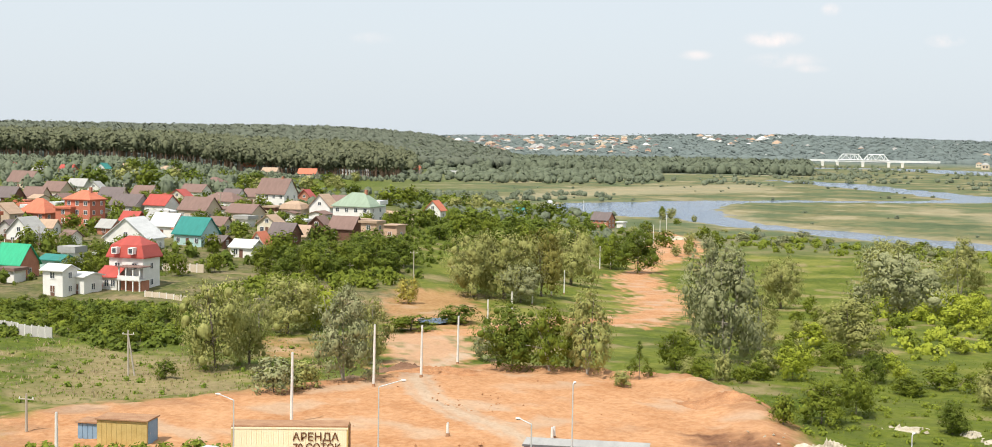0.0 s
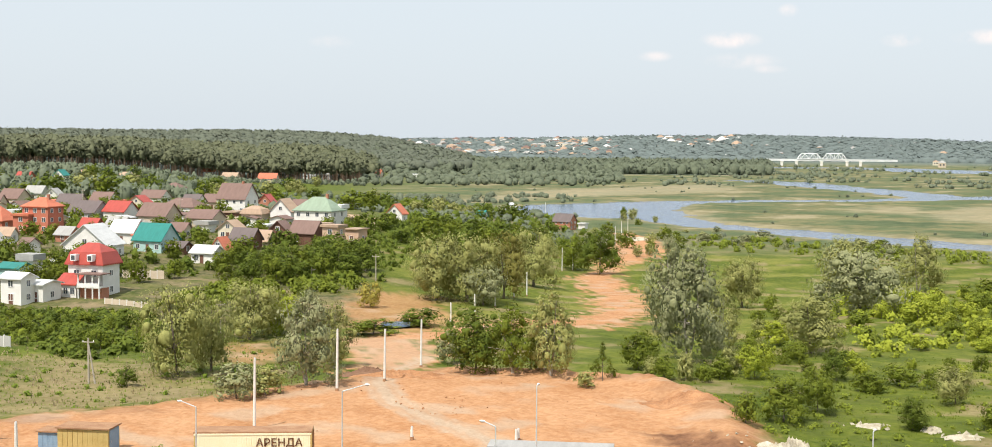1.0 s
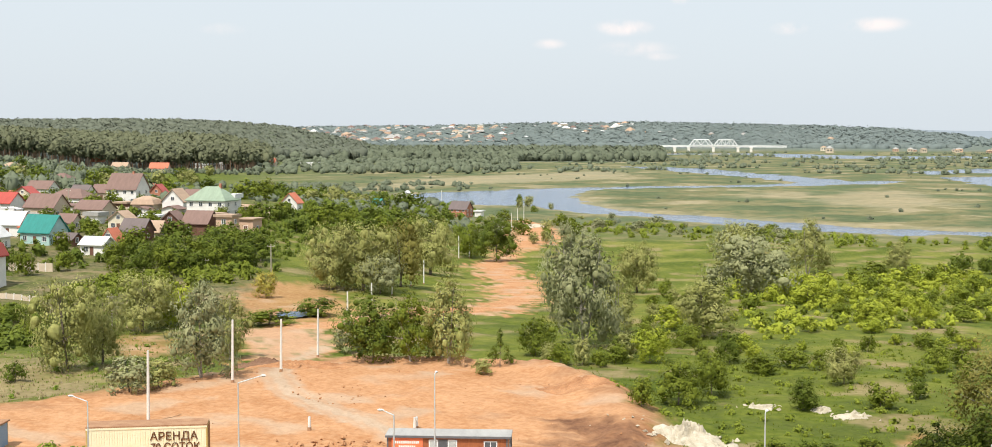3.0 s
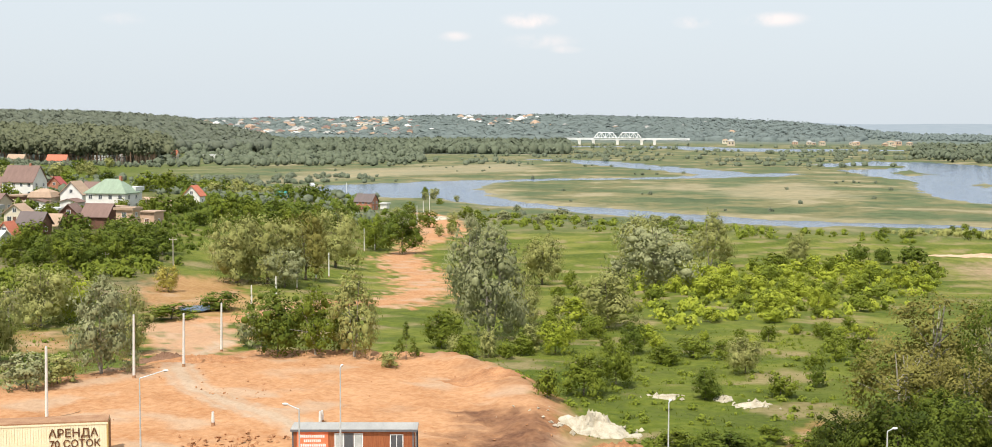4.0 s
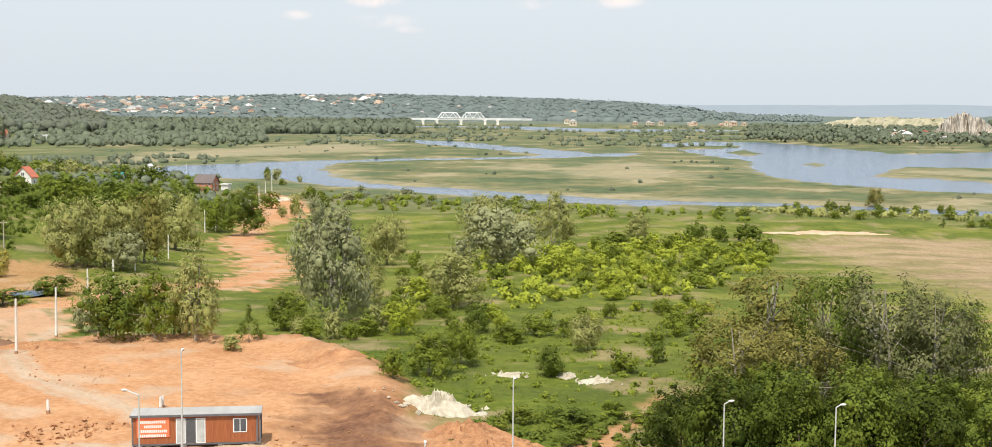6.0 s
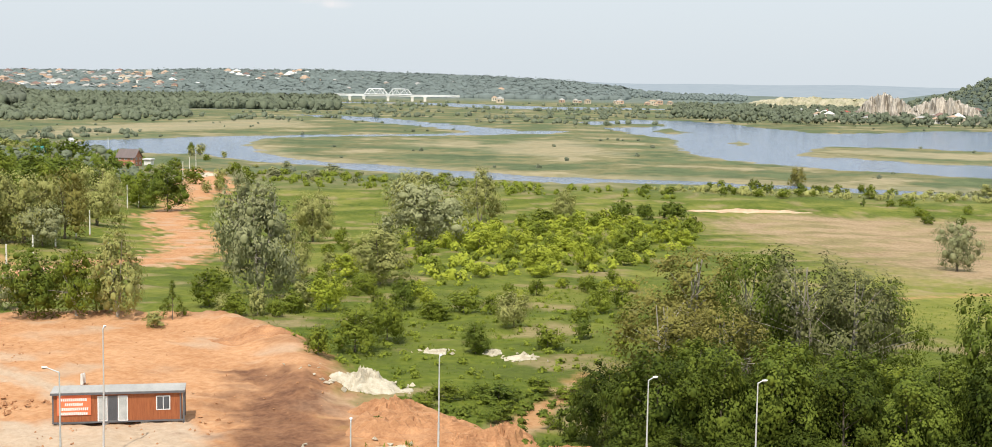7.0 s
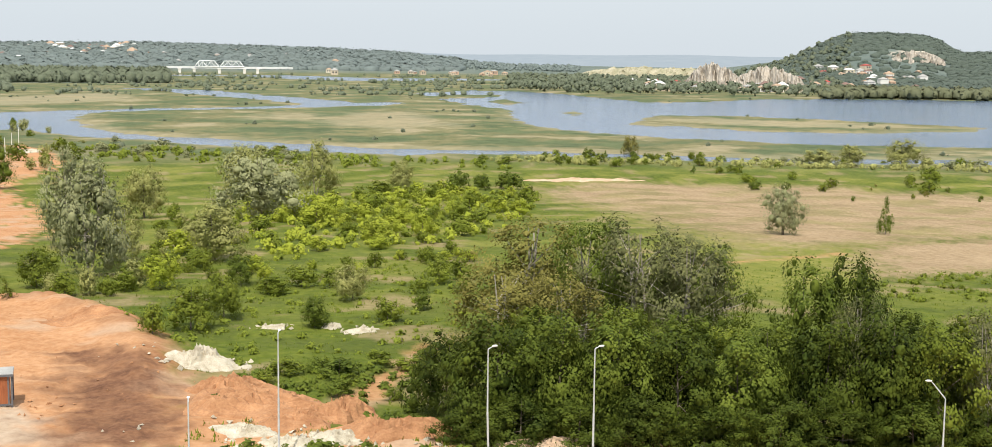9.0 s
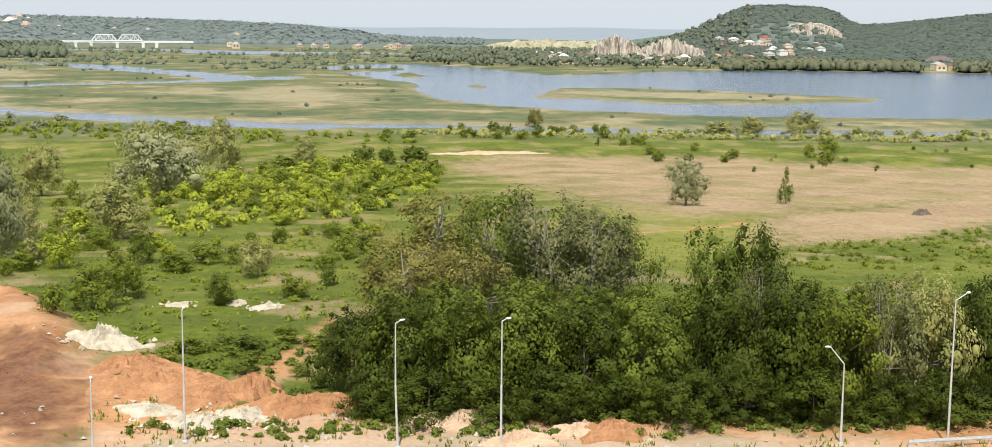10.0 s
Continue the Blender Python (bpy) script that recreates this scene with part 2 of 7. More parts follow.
def inside(points, x, y):
    """Signed distance to a polygon's outline: positive inside."""
    x, y = np.asarray(x, float), np.asarray(y, float)
    best, odd = np.full(x.shape, 1e18), np.zeros(x.shape, bool)
    for (ax, ay), (bx, by) in zip(points, points[1:] + points[:1]):
        dx, dy = bx - ax, by - ay
        u = np.clip(((x - ax) * dx + (y - ay) * dy) / (dx * dx + dy * dy + 1e-9), 0, 1)
        best = np.minimum(best, (x - ax - u * dx) ** 2 + (y - ay - u * dy) ** 2)
        with np.errstate(divide="ignore", invalid="ignore"):
            odd ^= ((ay > y) != (by > y)) & (x < dx * (y - ay) / (dy if dy else 1e-9) + ax)
    return np.where(odd, 1, -1) * np.sqrt(best)


def along(points, x, y):
    """Depth inside a bent strip of changing half width, from rows of x, y, half width: positive inside."""
    x, y = np.asarray(x, float), np.asarray(y, float)
    best = np.full(x.shape, -1e9)
    for (ax, ay, aw), (bx, by, bw) in zip(points, points[1:]):
        dx, dy = bx - ax, by - ay
        u = np.clip(((x - ax) * dx + (y - ay) * dy) / (dx * dx + dy * dy), 0, 1)
        best = np.maximum(best, aw + u * (bw - aw) - np.hypot(x - ax - u * dx, y - ay - u * dy))
    return best


def lie(x, y):
    """Height of the land before the pad, the river beds and the hills."""
    r, a = np.hypot(x, y), np.degrees(np.arctan2(x, y))
    right = -15.2 * sm(105, 480, r) - 0.9 * sm(480, 700, r)
    left = -3.5 * sm(120, 230, r) + 4.5 * sm(240, 430, r) - 17.0 * sm(470, 900, r) * sm(-31, -22, a)
    return right + (left - right) * sm(-9, -20, a)


# far hills: bearing in degrees and height above the eye's level, in thousandths of the distance
FAR_A = (-60, -40, -30, -24, -20, -17, -12, -7, -3, 3, 7, 9.7, 12, 20, 40, 60)
FAR_H = (4, 4, 4, 4, 3.4, 3.6, 4.6, 6.6, 7.2, 5.6, 3.2, -0.6, -4.0, -5.0, -5.0, -5)
MESA_A = (20.5, 22.8, 23.9, 24.9, 25.7, 26.2, 27.5, 28.8, 29.3, 29.8, 30.4, 31, 33, 35.6, 45, 60)
MESA_H = (-8, -3, 3, 12, 17.6, 19.4, 20.2, 19.4, 16.5, 10, 6.5, 7, 10.5, 15, 17, 17)
PINE_A = (-22, -20, -18, -16.8, -15.3, -14)
PINE_H = (1.0, 0.92, 0.78, 0.55, 0.22, 0.0)


def hills(x, y):
    r, a = np.hypot(x, y), np.degrees(np.arctan2(x, y))
    rough = 1 + 0.05 * waves(x, y, 420, 1.0)
    far = (np.interp(a, FAR_A, FAR_H) * 4.3 + 25) * sm(3050, 4300, r) * rough
    mesa = (np.interp(a, MESA_A, MESA_H) * 2.6 + 34) * sm(1900, 2600, r) * sm(19.5, 23, a) * rough
    pine = (27 - lie(x, y)) * sm(np.interp(a, (-20.5, -17), (1440, 1950)), 2500, r) * np.interp(a, PINE_A, PINE_H) * rough
    return np.maximum(np.maximum(far, mesa), pine)


PAD = [(-79.2, 112.6), (-76.7, 120.6), (-67.8, 129.1), (-62.2, 137.4), (-55.3, 151.2), (-50.7, 164.1), (-45.7, 170.3), (-34.4, 166.8), (-22.9, 162.6), (-16.0, 155.2), (-9.2, 141.1), (-5.4, 129.3), (-3.7, 118.4), (-2.6, 101.5), (-10.0, 84.0), (-60.0, 80.0)]
TRACK = [(-54.2, 168.6, 4), (-59.4, 189.1, 6), (-66.3, 199.2, 7), (-57.9, 216.6, 5), (-50.5, 239.9, 4), (-38.1, 239.1, 6), (-38.5, 272.4, 6), (-48.6, 339.8, 6.5), (-65.9, 410.0, 7), (-70.5, 464.4, 4), (-67.5, 498.3, 7), (-69.9, 544.4, 12), (-79.2, 606.2, 9), (-91.8, 655.7, 4)]
RUTS = [(-52.9, 181.9, 1.6), (-53.1, 163.3, 1.7), (-49.0, 148.3, 1.8), (-43.6, 136.7, 1.8), (-37.2, 129.2, 1.8), (-31.1, 123.2, 1.9), (-26.7, 117.7, 2.0)]
FOOTPATH = [(19.7, 129.1, 0.8), (15.8, 118.5, 1.0), (12.9, 112.5, 1.2), (11.0, 107.3, 1.6)]
FIELD_PATH = [(68.7, 185.9, 0.7), (77.0, 191.9, 0.8), (86.4, 196.7, 0.8), (101.0, 206.5, 0.7)]
BERM = [(-44.4, 165.2, 2.0), (-28.3, 160.9, 2.5), (-19.2, 157.1, 3.0), (-12.6, 147.1, 3.5), (-8.7, 134.2, 3.5), (-6.9, 123.6, 3.0), (-6.6, 113.7, 2.0)]
FORECOURT = [(-32.1, 108.1), (-23.6, 108.6), (-16.1, 109.1), (-12.5, 103.8), (-11.9, 96.9), (-28.7, 96.2)]
VERGE = [(-8.3, 93.5), (-8.7, 111.6), (-1.0, 116.3), (4.7, 106.4), (13.6, 98.6), (22.3, 94.5), (31.2, 91.7), (39.4, 87.6), (47.8, 84.5), (61.8, 84.4), (150.0, 60.0), (40.0, 60.0), (-6.0, 84.0)]
DARK_SOIL = [(-14.4, 128.5), (-8.6, 126.5), (-5.9, 118.8), (-4.3, 113.4), (-3.1, 100.6), (-5.0, 93.0), (-12.2, 98.5), (-10.8, 106.9), (-13.4, 113.6), (-11.6, 120.2)]
DRY = [(95.6, 405.8), (133.0, 450.0), (199.6, 424.2), (239.5, 390.0), (282.5, 370.7), (201.7, 264.0), (154.8, 251.3), (116.9, 221.1), (91.1, 215.6), (90.4, 245.1), (97.0, 317.1)]
YELLOW = [(58.9, 213.6), (87.5, 237.2), (112.2, 214.5), (84.7, 165.2), (61.2, 156.3), (50.8, 177.6)]
DRY_NEAR = [(107.4, 214.6), (200.6, 279.3), (165.8, 216.6), (113.1, 179.6), (90.0, 171.7)]
DRY_LEFT = [(-99.1, 148.7), (-108.2, 171.6), (-84.9, 167.1), (-68.0, 148.5), (-62.6, 138.4), (-75.2, 122.7), (-80.4, 118.4), (-90.4, 130.8)]
POND_SOIL = [(-86.9, 240.5), (-90.3, 265.3), (-77.4, 267.6), (-63.3, 235.4), (-62.0, 214.5), (-74.8, 213.4)]
GLADE = [(-89.3, 190.5), (-83.7, 196.8), (-71.0, 176.0), (-76.8, 169.8)]
# channels: x, y and half width
NEAR_ARM = [(-171, 862, 25), (-139, 851, 55), (-110, 870, 22), (-71, 764, 12), (-27, 717, 12), (6, 680, 17), (45, 639, 17), (86, 615, 18), (134, 611, 14), (194, 578, 13), (258, 549, 13), (317, 544, 13), (382, 520, 15)]
UPPER_ARM = [(-149, 915, 55), (-114, 1019, 22), (-40, 1077, 14), (41, 1115, 16), (109, 1181, 24)]
FAR_ARM = [(-90, 1664, 18), (-30, 1571, 32), (13, 1440, 32), (61, 1332, 28), (109, 1181, 28), (149, 1232, 14)]
BRIDGE_ARM = [(-165, 2521, 60), (84, 2620, 60), (235, 2311, 120), (406, 2370, 90)]
LAKE = [(218, 1528), (311, 1663), (380, 1613), (399, 1401), (406, 1269), (471, 1286), (580, 1384), (698, 1408), (834, 1367), (1005, 1266), (487, 611), (388, 634), (310, 660), (257, 710), (217, 763), (202, 834), (204, 916), (235, 1082), (223, 1191)]
ISLE_LONG = [(253, 852), (321, 986), (385, 993), (445, 916), (498, 822), (473, 778), (377, 759), (315, 779), (291, 841)]
ISLE_MID = [(248, 1253), (287, 1359), (289, 1269), (263, 1190), (249, 1206)]
ISLE_SMALL = [(264, 1045), (286, 1080), (283, 1021), (262, 990)]
SPIT = [(196, 1377), (250, 1483), (314, 1486), (293, 1420), (225, 1340)]

TAN_A = [(64, 893), (103, 999), (139, 1029), (139, 903), (143, 839), (100, 795), (74, 831)]
TAN_B = [(23, 913), (50, 1003), (64, 982), (53, 902)]
TAN_C = [(287, 909), (342, 934), (428, 862), (457, 802), (362, 819), (315, 872)]
TAN_D = [(-254, 942), (-253, 1196), (-105, 1477), (-72, 1247), (-181, 1107), (-217, 1027)]


def wet(x, y):
    """Depth of the shore line, in metres: positive in the water."""
    r = np.hypot(x, y)
    ragged = 0.008 * r * waves(x, y, 60, 2.0) + 0.004 * r * waves(x, y, 23, 4.0)
    arms = np.maximum(along(NEAR_ARM, x, y), np.maximum(along(UPPER_ARM, x, y), along(FAR_ARM, x, y)))
    arms = np.maximum(arms, along(BRIDGE_ARM, x, y))
    lake = inside(LAKE, x, y)
    for isle in (ISLE_LONG, ISLE_MID, ISLE_SMALL, SPIT):
        lake = np.minimum(lake, -inside(isle, x, y))
    return np.maximum(arms, lake) + ragged


def ground_z(x, y):
    x, y = np.asarray(x, float), np.asarray(y, float)
    r, a = np.hypot(x, y), np.degrees(np.arctan2(x, y))
    z = lie(x, y) + hills(x, y)
    pad = inside(PAD, x, y)
    flat = sm(-7, 1.5, pad)
    z = z + flat * (0.4 - 0.7 * z) * sm(180, 150, r)
    z = z + 0.22 * waves(x, y, 9, 5.0) * sm(0, 60, r) * (1 - 0.6 * flat) * sm(4000, 300, r) + 0.5 * waves(x, y, 70, 3.0) * sm(150, 300, r) * sm(900, 500, r)
    z = z + 1.0 * sm(-1.5, 3.5, along(BERM, x, y)) * (1 + 0.15 * waves(x, y, 6, 1.5)) + 0.16 * flat * waves(x, y, 5, 2.5) + 0.1 * flat * waves(x, y, 2.2, 0.5)
    shore = wet(x, y)
    low = sm(480, 560, r) * sm(-24, -15, a)
    z = np.where(low > 0, np.minimum(z, z + low * (-2.2 * sm(-14, 9, shore) * (r > 500))), z)
    return z


def put(name, verts, faces, mat, parent=None, smooth=False):
    """One mesh object from rows of vertices and faces."""
    me = bpy.data.meshes.new(name)
    me.from_pydata([tuple(v) for v in verts], [], [tuple(int(i) for i in f) for f in faces])
    me.materials.append(mat)
    if smooth:
        me.polygons.foreach_set("use_smooth", [True] * len(me.polygons))
    ob = new(name, me)
    ob.parent = parent
    return ob


def build_ground():
    a = np.radians(np.concatenate([np.arange(-180, -42, 3.0), np.arange(-42, 42, 0.19), np.arange(42, 180, 3.0)]))
    r = np.concatenate([[0.02, 12, 30, 50], np.geomspace(62, 4980, 430)])
    aa, rr = np.meshgrid(a, r)
    x, y = rr * np.sin(aa), rr * np.cos(aa) - 5.0 * sm(60, 20, rr)
    z = ground_z(x, y)
    nr, na = x.shape
    me = bpy.data.meshes.new("ground")
    i, j = np.meshgrid(np.arange(nr - 1), np.arange(na), indexing="ij")
    k = (j + 1) % na
    quads = np.stack([i * na + j, i * na + k, (i + 1) * na + k, (i + 1) * na + j], -1).reshape(-1, 4)[:, ::-1]
    me.vertices.add(nr * na)
    me.vertices.foreach_set("co", np.stack([x, y, z], -1).ravel())
    me.loops.add(quads.size)
    me.loops.foreach_set("vertex_index", quads.ravel())
    me.polygons.add(len(quads))
    me.polygons.foreach_set("loop_start", np.arange(len(quads)) * 4)
    me.update(calc_edges=True)
    me.polygons.foreach_set("use_smooth", np.ones(len(quads), bool))
    deg = np.degrees(aa)
    shore = wet(x, y)
    flood = sm(500, 640, rr) * sm(-22, -14, deg)
    patch, broad = waves(x, y, 140, 7.0), waves(x, y, 420, 8.0)
    rag = 2.5 * waves(x, y, 7, 1.0) + 1.5 * waves(x, y, 2.7, 6.0)
    soil = np.maximum(sm(-3, 1.5, inside(PAD, x, y) + rag * 0.6), sm(-2, 2, along(TRACK, x, y) + 1.8 * rag + 2.5 * waves(x, y, 21, 0.9)))
    soil = np.maximum(soil, 0.7 * sm(-3, 3, inside(POND_SOIL, x, y) + rag))
    soil = np.maximum(soil, 0.55 * sm(-3, 3, inside(GLADE, x, y) + rag))
    soil = np.maximum(soil, 0.8 * sm(-0.8, 0.8, np.maximum(along(FOOTPATH, x, y), along(FIELD_PATH, x, y)) + 0.25 * rag))
    verge = sm(-2, 3, inside(VERGE, x, y) + rag)
    soil = np.maximum(soil, verge * sm(-0.5, 0.3, waves(x, y, 16, 3.3) + 0.3))
    layers = {
        "weeds": sm(0.0, 0.5, waves(x, y, 22, 3.0) + 0.4 * waves(x, y, 6, 1.1)) * sm(330, 250, rr) * 0.85,
        "garden": sm(-17.5, -20, deg) * sm(215, 250, rr) * sm(640, 520, rr) * (0.55 + 0.45 * sm(-0.3, 0.3, waves(x, y, 17, 1.9))),
        "meadow": np.maximum(0.95 * sm(-8, 8, inside(YELLOW, x, y) + 2 * rag), sm(-0.2, 0.6, waves(x, y, 48, 9.0) + 0.5 * waves(x, y, 13, 2.0)) * sm(110, 240, rr) * sm(-19, -16, deg) * 0.85),
        "dry": np.maximum.reduce([(0.62 + 0.38 * sm(-0.5, 0.2, waves(x, y, 41, 1.7) + 0.4 * waves(x, y, 9, 2.6))) * sm(-12, 12, inside(DRY, x, y) + 3 * rag), sm(-6, 6, inside(DRY_NEAR, x, y) + 2 * rag), 0.6 * sm(-4, 6, inside(DRY_LEFT, x, y) + 2 * rag),
                                  0.55 * sm(0.35, 0.75, waves(x, y, 34, 5.5) + 0.3 * waves(x, y, 8, 0.3))]) * sm(900, 600, rr),
        "reed": flood,
        "marsh": flood * sm(-0.3, 0.35, patch + 0.6 * waves(x, y, 57, 3.9) + 0.4 * waves(x, 0.5 * y, 21, 1.3) + 0.1),
        "sand": flood * np.maximum.reduce([0.5 * sm(-20, 12, np.maximum.reduce([inside(q, x, y) for q in (TAN_A, TAN_B, TAN_C, TAN_D)]) + 14 * waves(x, y, 37, 0.7)), 0.5 * sm(0.5, 0.8, patch + 0.4 * waves(x, y, 33, 6.1)), sm(14, 2, np.abs(shore + 5)) * 0.4 * sm(1300, 800, rr)]),
        # wooded ground, and beyond 2750 m all land, as painted haze
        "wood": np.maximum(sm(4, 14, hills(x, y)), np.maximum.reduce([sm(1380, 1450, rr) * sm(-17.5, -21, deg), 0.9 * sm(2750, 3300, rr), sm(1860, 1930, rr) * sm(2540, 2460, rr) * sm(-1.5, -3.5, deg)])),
        "soil": soil,
        "pale": np.maximum(0.35 * sm(-1, 1, along(TRACK[:3], x, y) + 0.4 * rag), 0.85 * sm(97, 91, rr + rag * 0.6) * sm(-10, 4, deg) * sm(80, 60, deg)) * np.ones_like(x),
        "brown": np.maximum(sm(-3.5, 2.5, inside(DARK_SOIL, x, y) + 0.7 * rag + 1.6 * waves(0.35 * x, y, 3.4, 1.2)) * (0.85 + 0.15 * sm(-0.4, 0.4, waves(x, y, 5, 3.1))), 0.35 * soil * sm(4.5, 1.5, np.abs(inside(PAD, x, y) - 1.5)) * sm(-0.3, 0.4, waves(x, y, 13, 2.7)) * sm(105, 120, rr)),
        "rock": sm(0.3, 0.5, waves(x, y, 200, 2.2)) * sm(26.0, 26.4, deg) * sm(29.6, 29.2, deg) * sm(2230, 2280, rr) * sm(2420, 2350, rr),
    }
    layers["pale"] = np.maximum(layers["pale"], sm(-1.5, 2, inside(FORECOURT, x, y) + rag * 0.6))
    rut = along(RUTS, x, y)
    layers["pale"] = np.maximum(layers["pale"], 0.9 * sm(-0.6, 0.5, rut + 0.15 * rag) * (0.55 + 0.45 * sm(0.2, 0.5, np.abs(rut - 0.75))))
    layers["pale"] = np.maximum(layers["pale"], 0.6 * layers["soil"] * sm(0.2, 0.7, waves(x, y, 19, 4.4)))
    for key, v in layers.items():
        at = me.attributes.new(key, "FLOAT", "POINT")
        at.data.foreach_set("value", np.clip(v, 0, 1).astype(np.float32).ravel())
    me.materials.append(ground_material())
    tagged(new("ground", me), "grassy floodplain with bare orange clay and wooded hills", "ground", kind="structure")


build_ground()
pts = [(-1500, 380, WATER), (4600, 380, WATER), (4600, 3400, WATER), (-1500, 3400, WATER)]
tagged(put("water", pts, [(0, 1, 2, 3)], water_material()), "calm blue river between low green banks", "river", kind="structure")


def gz(x, y):
    return float(ground_z(np.array([x]), np.array([y]))[0])


# ---- trees ----
def limb(v, f, p0, p1, r0, r1, sides=6):
    """A tapered round bar appended to rows of vertices and faces."""
    p0, p1 = np.asarray(p0, float), np.asarray(p1, float)
    ax = p1 - p0
    ax = ax / (np.linalg.norm(ax) + 1e-9)
    u = np.cross(ax, (1, 0, 0) if abs(ax[0]) < 0.8 else (0, 1, 0))
    u /= np.linalg.norm(u)
    w = np.cross(ax, u)
    k = len(v)
    for p, r in ((p0, r0), (p1, r1)):
        for i in range(sides):
            a = 2 * math.pi * i / sides
            v.append(p + r * (math.cos(a) * u + math.sin(a) * w))
    for i in range(sides):
        j = (i + 1) % sides
        f.append((k + i, k + j, k + sides + j, k + sides + i))
    f.append(tuple(k + i for i in range(sides))[::-1])
    f.append(tuple(k + sides + i for i in range(sides)))


def ball(v, f, c, r, flat=0.85, n=8, m=5):
    """A rough little ball appended to rows of vertices and faces."""
    k = len(v)
    for j in range(m + 1):
        t = math.pi * j / m
        for i in range(n):
            a = 2 * math.pi * i / n
            v.append((c[0] + r * math.sin(t) * math.cos(a), c[1] + r * math.sin(t) * math.sin(a), c[2] + r * flat * math.cos(t)))
    for j in range(m):
        for i in range(n):
            i2 = (i + 1) % n
            f.append((k + j * n + i, k + (j + 1) * n + i, k + (j + 1) * n + i2, k + j * n + i2))


def tree_meshes(kind, seed, lobes, leaves, leaf, low, shape, stems=1, droop=0.0, big=(0.13, 0.21), thin=0.0, wide=0.62):
    """Trunk and crown of a tree one metre high and about one wide: leaf sprays thick on many uneven lobes round inner foliage.
    shape: how full the crown is from its foot (0) to its top (1)."""
    rng = np.random.default_rng(seed)
    lob = rng.uniform(0, 6.28, 6)
    cs, rs = [], []
    for k in range(lobes):
        u = ((k + rng.uniform(0.1, 0.9)) / lobes) ** 0.9
        full = np.interp(u, np.linspace(0, 1, len(shape)), shape)
        a = k * 2.4 + rng.normal() * 0.5
        lumpy = 1 + 0.2 * math.sin(2 * a + lob[0] + 5 * u) + 0.15 * math.sin(3 * a + lob[1] - 7 * u)
        size = rng.uniform(*big) * (0.45 + 0.55 * full) * rng.choice((0.8, 1.0, 1.25))
        rr = max(0.0, 0.5 * full * lumpy - size * 0.75) * math.sqrt(rng.uniform(0.35, 1))
        z = low + size * 0.5 + (0.99 - low - size * 1.35) * u
        cs.append((rr * math.cos(a), rr * math.sin(a), z))
        rs.append(size)
    C, Rr = np.array(cs), np.array(rs)
    # boughs on each lobe, sprays on each bough
    pick = rng.choice(lobes, leaves * 2, p=Rr ** 2 / (Rr ** 2).sum())
    boughs = rng.normal(size=(lobes, 26, 3))
    boughs[:, :, 2] += 0.2
    boughs /= np.linalg.norm(boughs, axis=2, keepdims=True)
    reach = rng.uniform(0.78, 1.25, (lobes, 26))
    which = rng.integers(26, size=len(pick))
    axis, out = boughs[pick, which], reach[pick, which]
    spray = rng.normal(size=(len(pick), 3))
    spray /= np.linalg.norm(spray, axis=1, keepdims=True)
    spray *= rng.uniform(0.5, 1.0, len(pick))[:, None] * 0.4
    stray = np.where(rng.random(len(pick)) < 0.1 + thin, rng.uniform(1.05, 1.3 + thin, len(pick)), 1.0)
    p = C[pick] + (axis * (out * 0.84)[:, None] + spray) * (Rr[pick] * stray)[:, None] * np.array([1, 1, 0.92])
    p[:, 2] -= droop * 0.05 * rng.random(len(pick)) * (stray > 1.0)
    hidden = np.zeros(len(p), bool)
    for i in range(lobes):
        hidden |= np.linalg.norm((p - C[i]) / np.array([1, 1, 0.92]), axis=1) < Rr[i] * 0.45
    keep = np.where(~hidden & (p[:, 2] > 0.0))[0][:leaves]
    p, pick, spray, axis = p[keep], pick[keep], spray[keep], axis[keep]
    n = len(p)
    d = p - C[pick]
    d /= np.linalg.norm(d, axis=1, keepdims=True)
    whole = p - np.array([0, 0, 0.45])
    whole /= np.linalg.norm(whole, axis=1, keepdims=True)
    soft = 0.95 * d + 0.8 * spray + 0.45 * whole + 0.06 * rng.normal(size=(n, 3)) + np.array([0, 0, 0.08])
    soft /= np.linalg.norm(soft, axis=1, keepdims=True)
    nrm = 0.5 * d + whole + 0.16 * rng.normal(size=(n, 3)) + np.array([0, 0, 0.25])
    nrm /= np.linalg.norm(nrm, axis=1, keepdims=True)
    t = np.cross(nrm, rng.normal(size=(n, 3)))
    t[:, 2] -= droop
    t /= np.linalg.norm(t, axis=1, keepdims=True)
    b = np.cross(nrm, t)
    s = (leaf * (0.55 + 0.9 * rng.random(n)))[:, None]
    v = np.stack([p - t * s, p - b * s * wide, p + t * s * 1.1, p + b * s * wide], 1).reshape(-1, 3).tolist()
    f = np.arange(4 * n).reshape(-1, 4).tolist()
    sides = np.repeat(soft, 4, 0).tolist()
    for c, r in zip(cs, rs):
        k = len(v)
        ball(v, f, c, r * (0.36 - thin))
        q = np.array(v[k:]) - np.array(c)
        sides += (q / np.linalg.norm(q, axis=1, keepdims=True)).tolist()
    crown = bpy.data.meshes.new(kind + "_crown")
    crown.from_pydata(v, [], f)
    crown.polygons.foreach_set("use_smooth", [True] * len(f))
    crown.normals_split_custom_set_from_vertices(sides)
    tv, tf = [], []
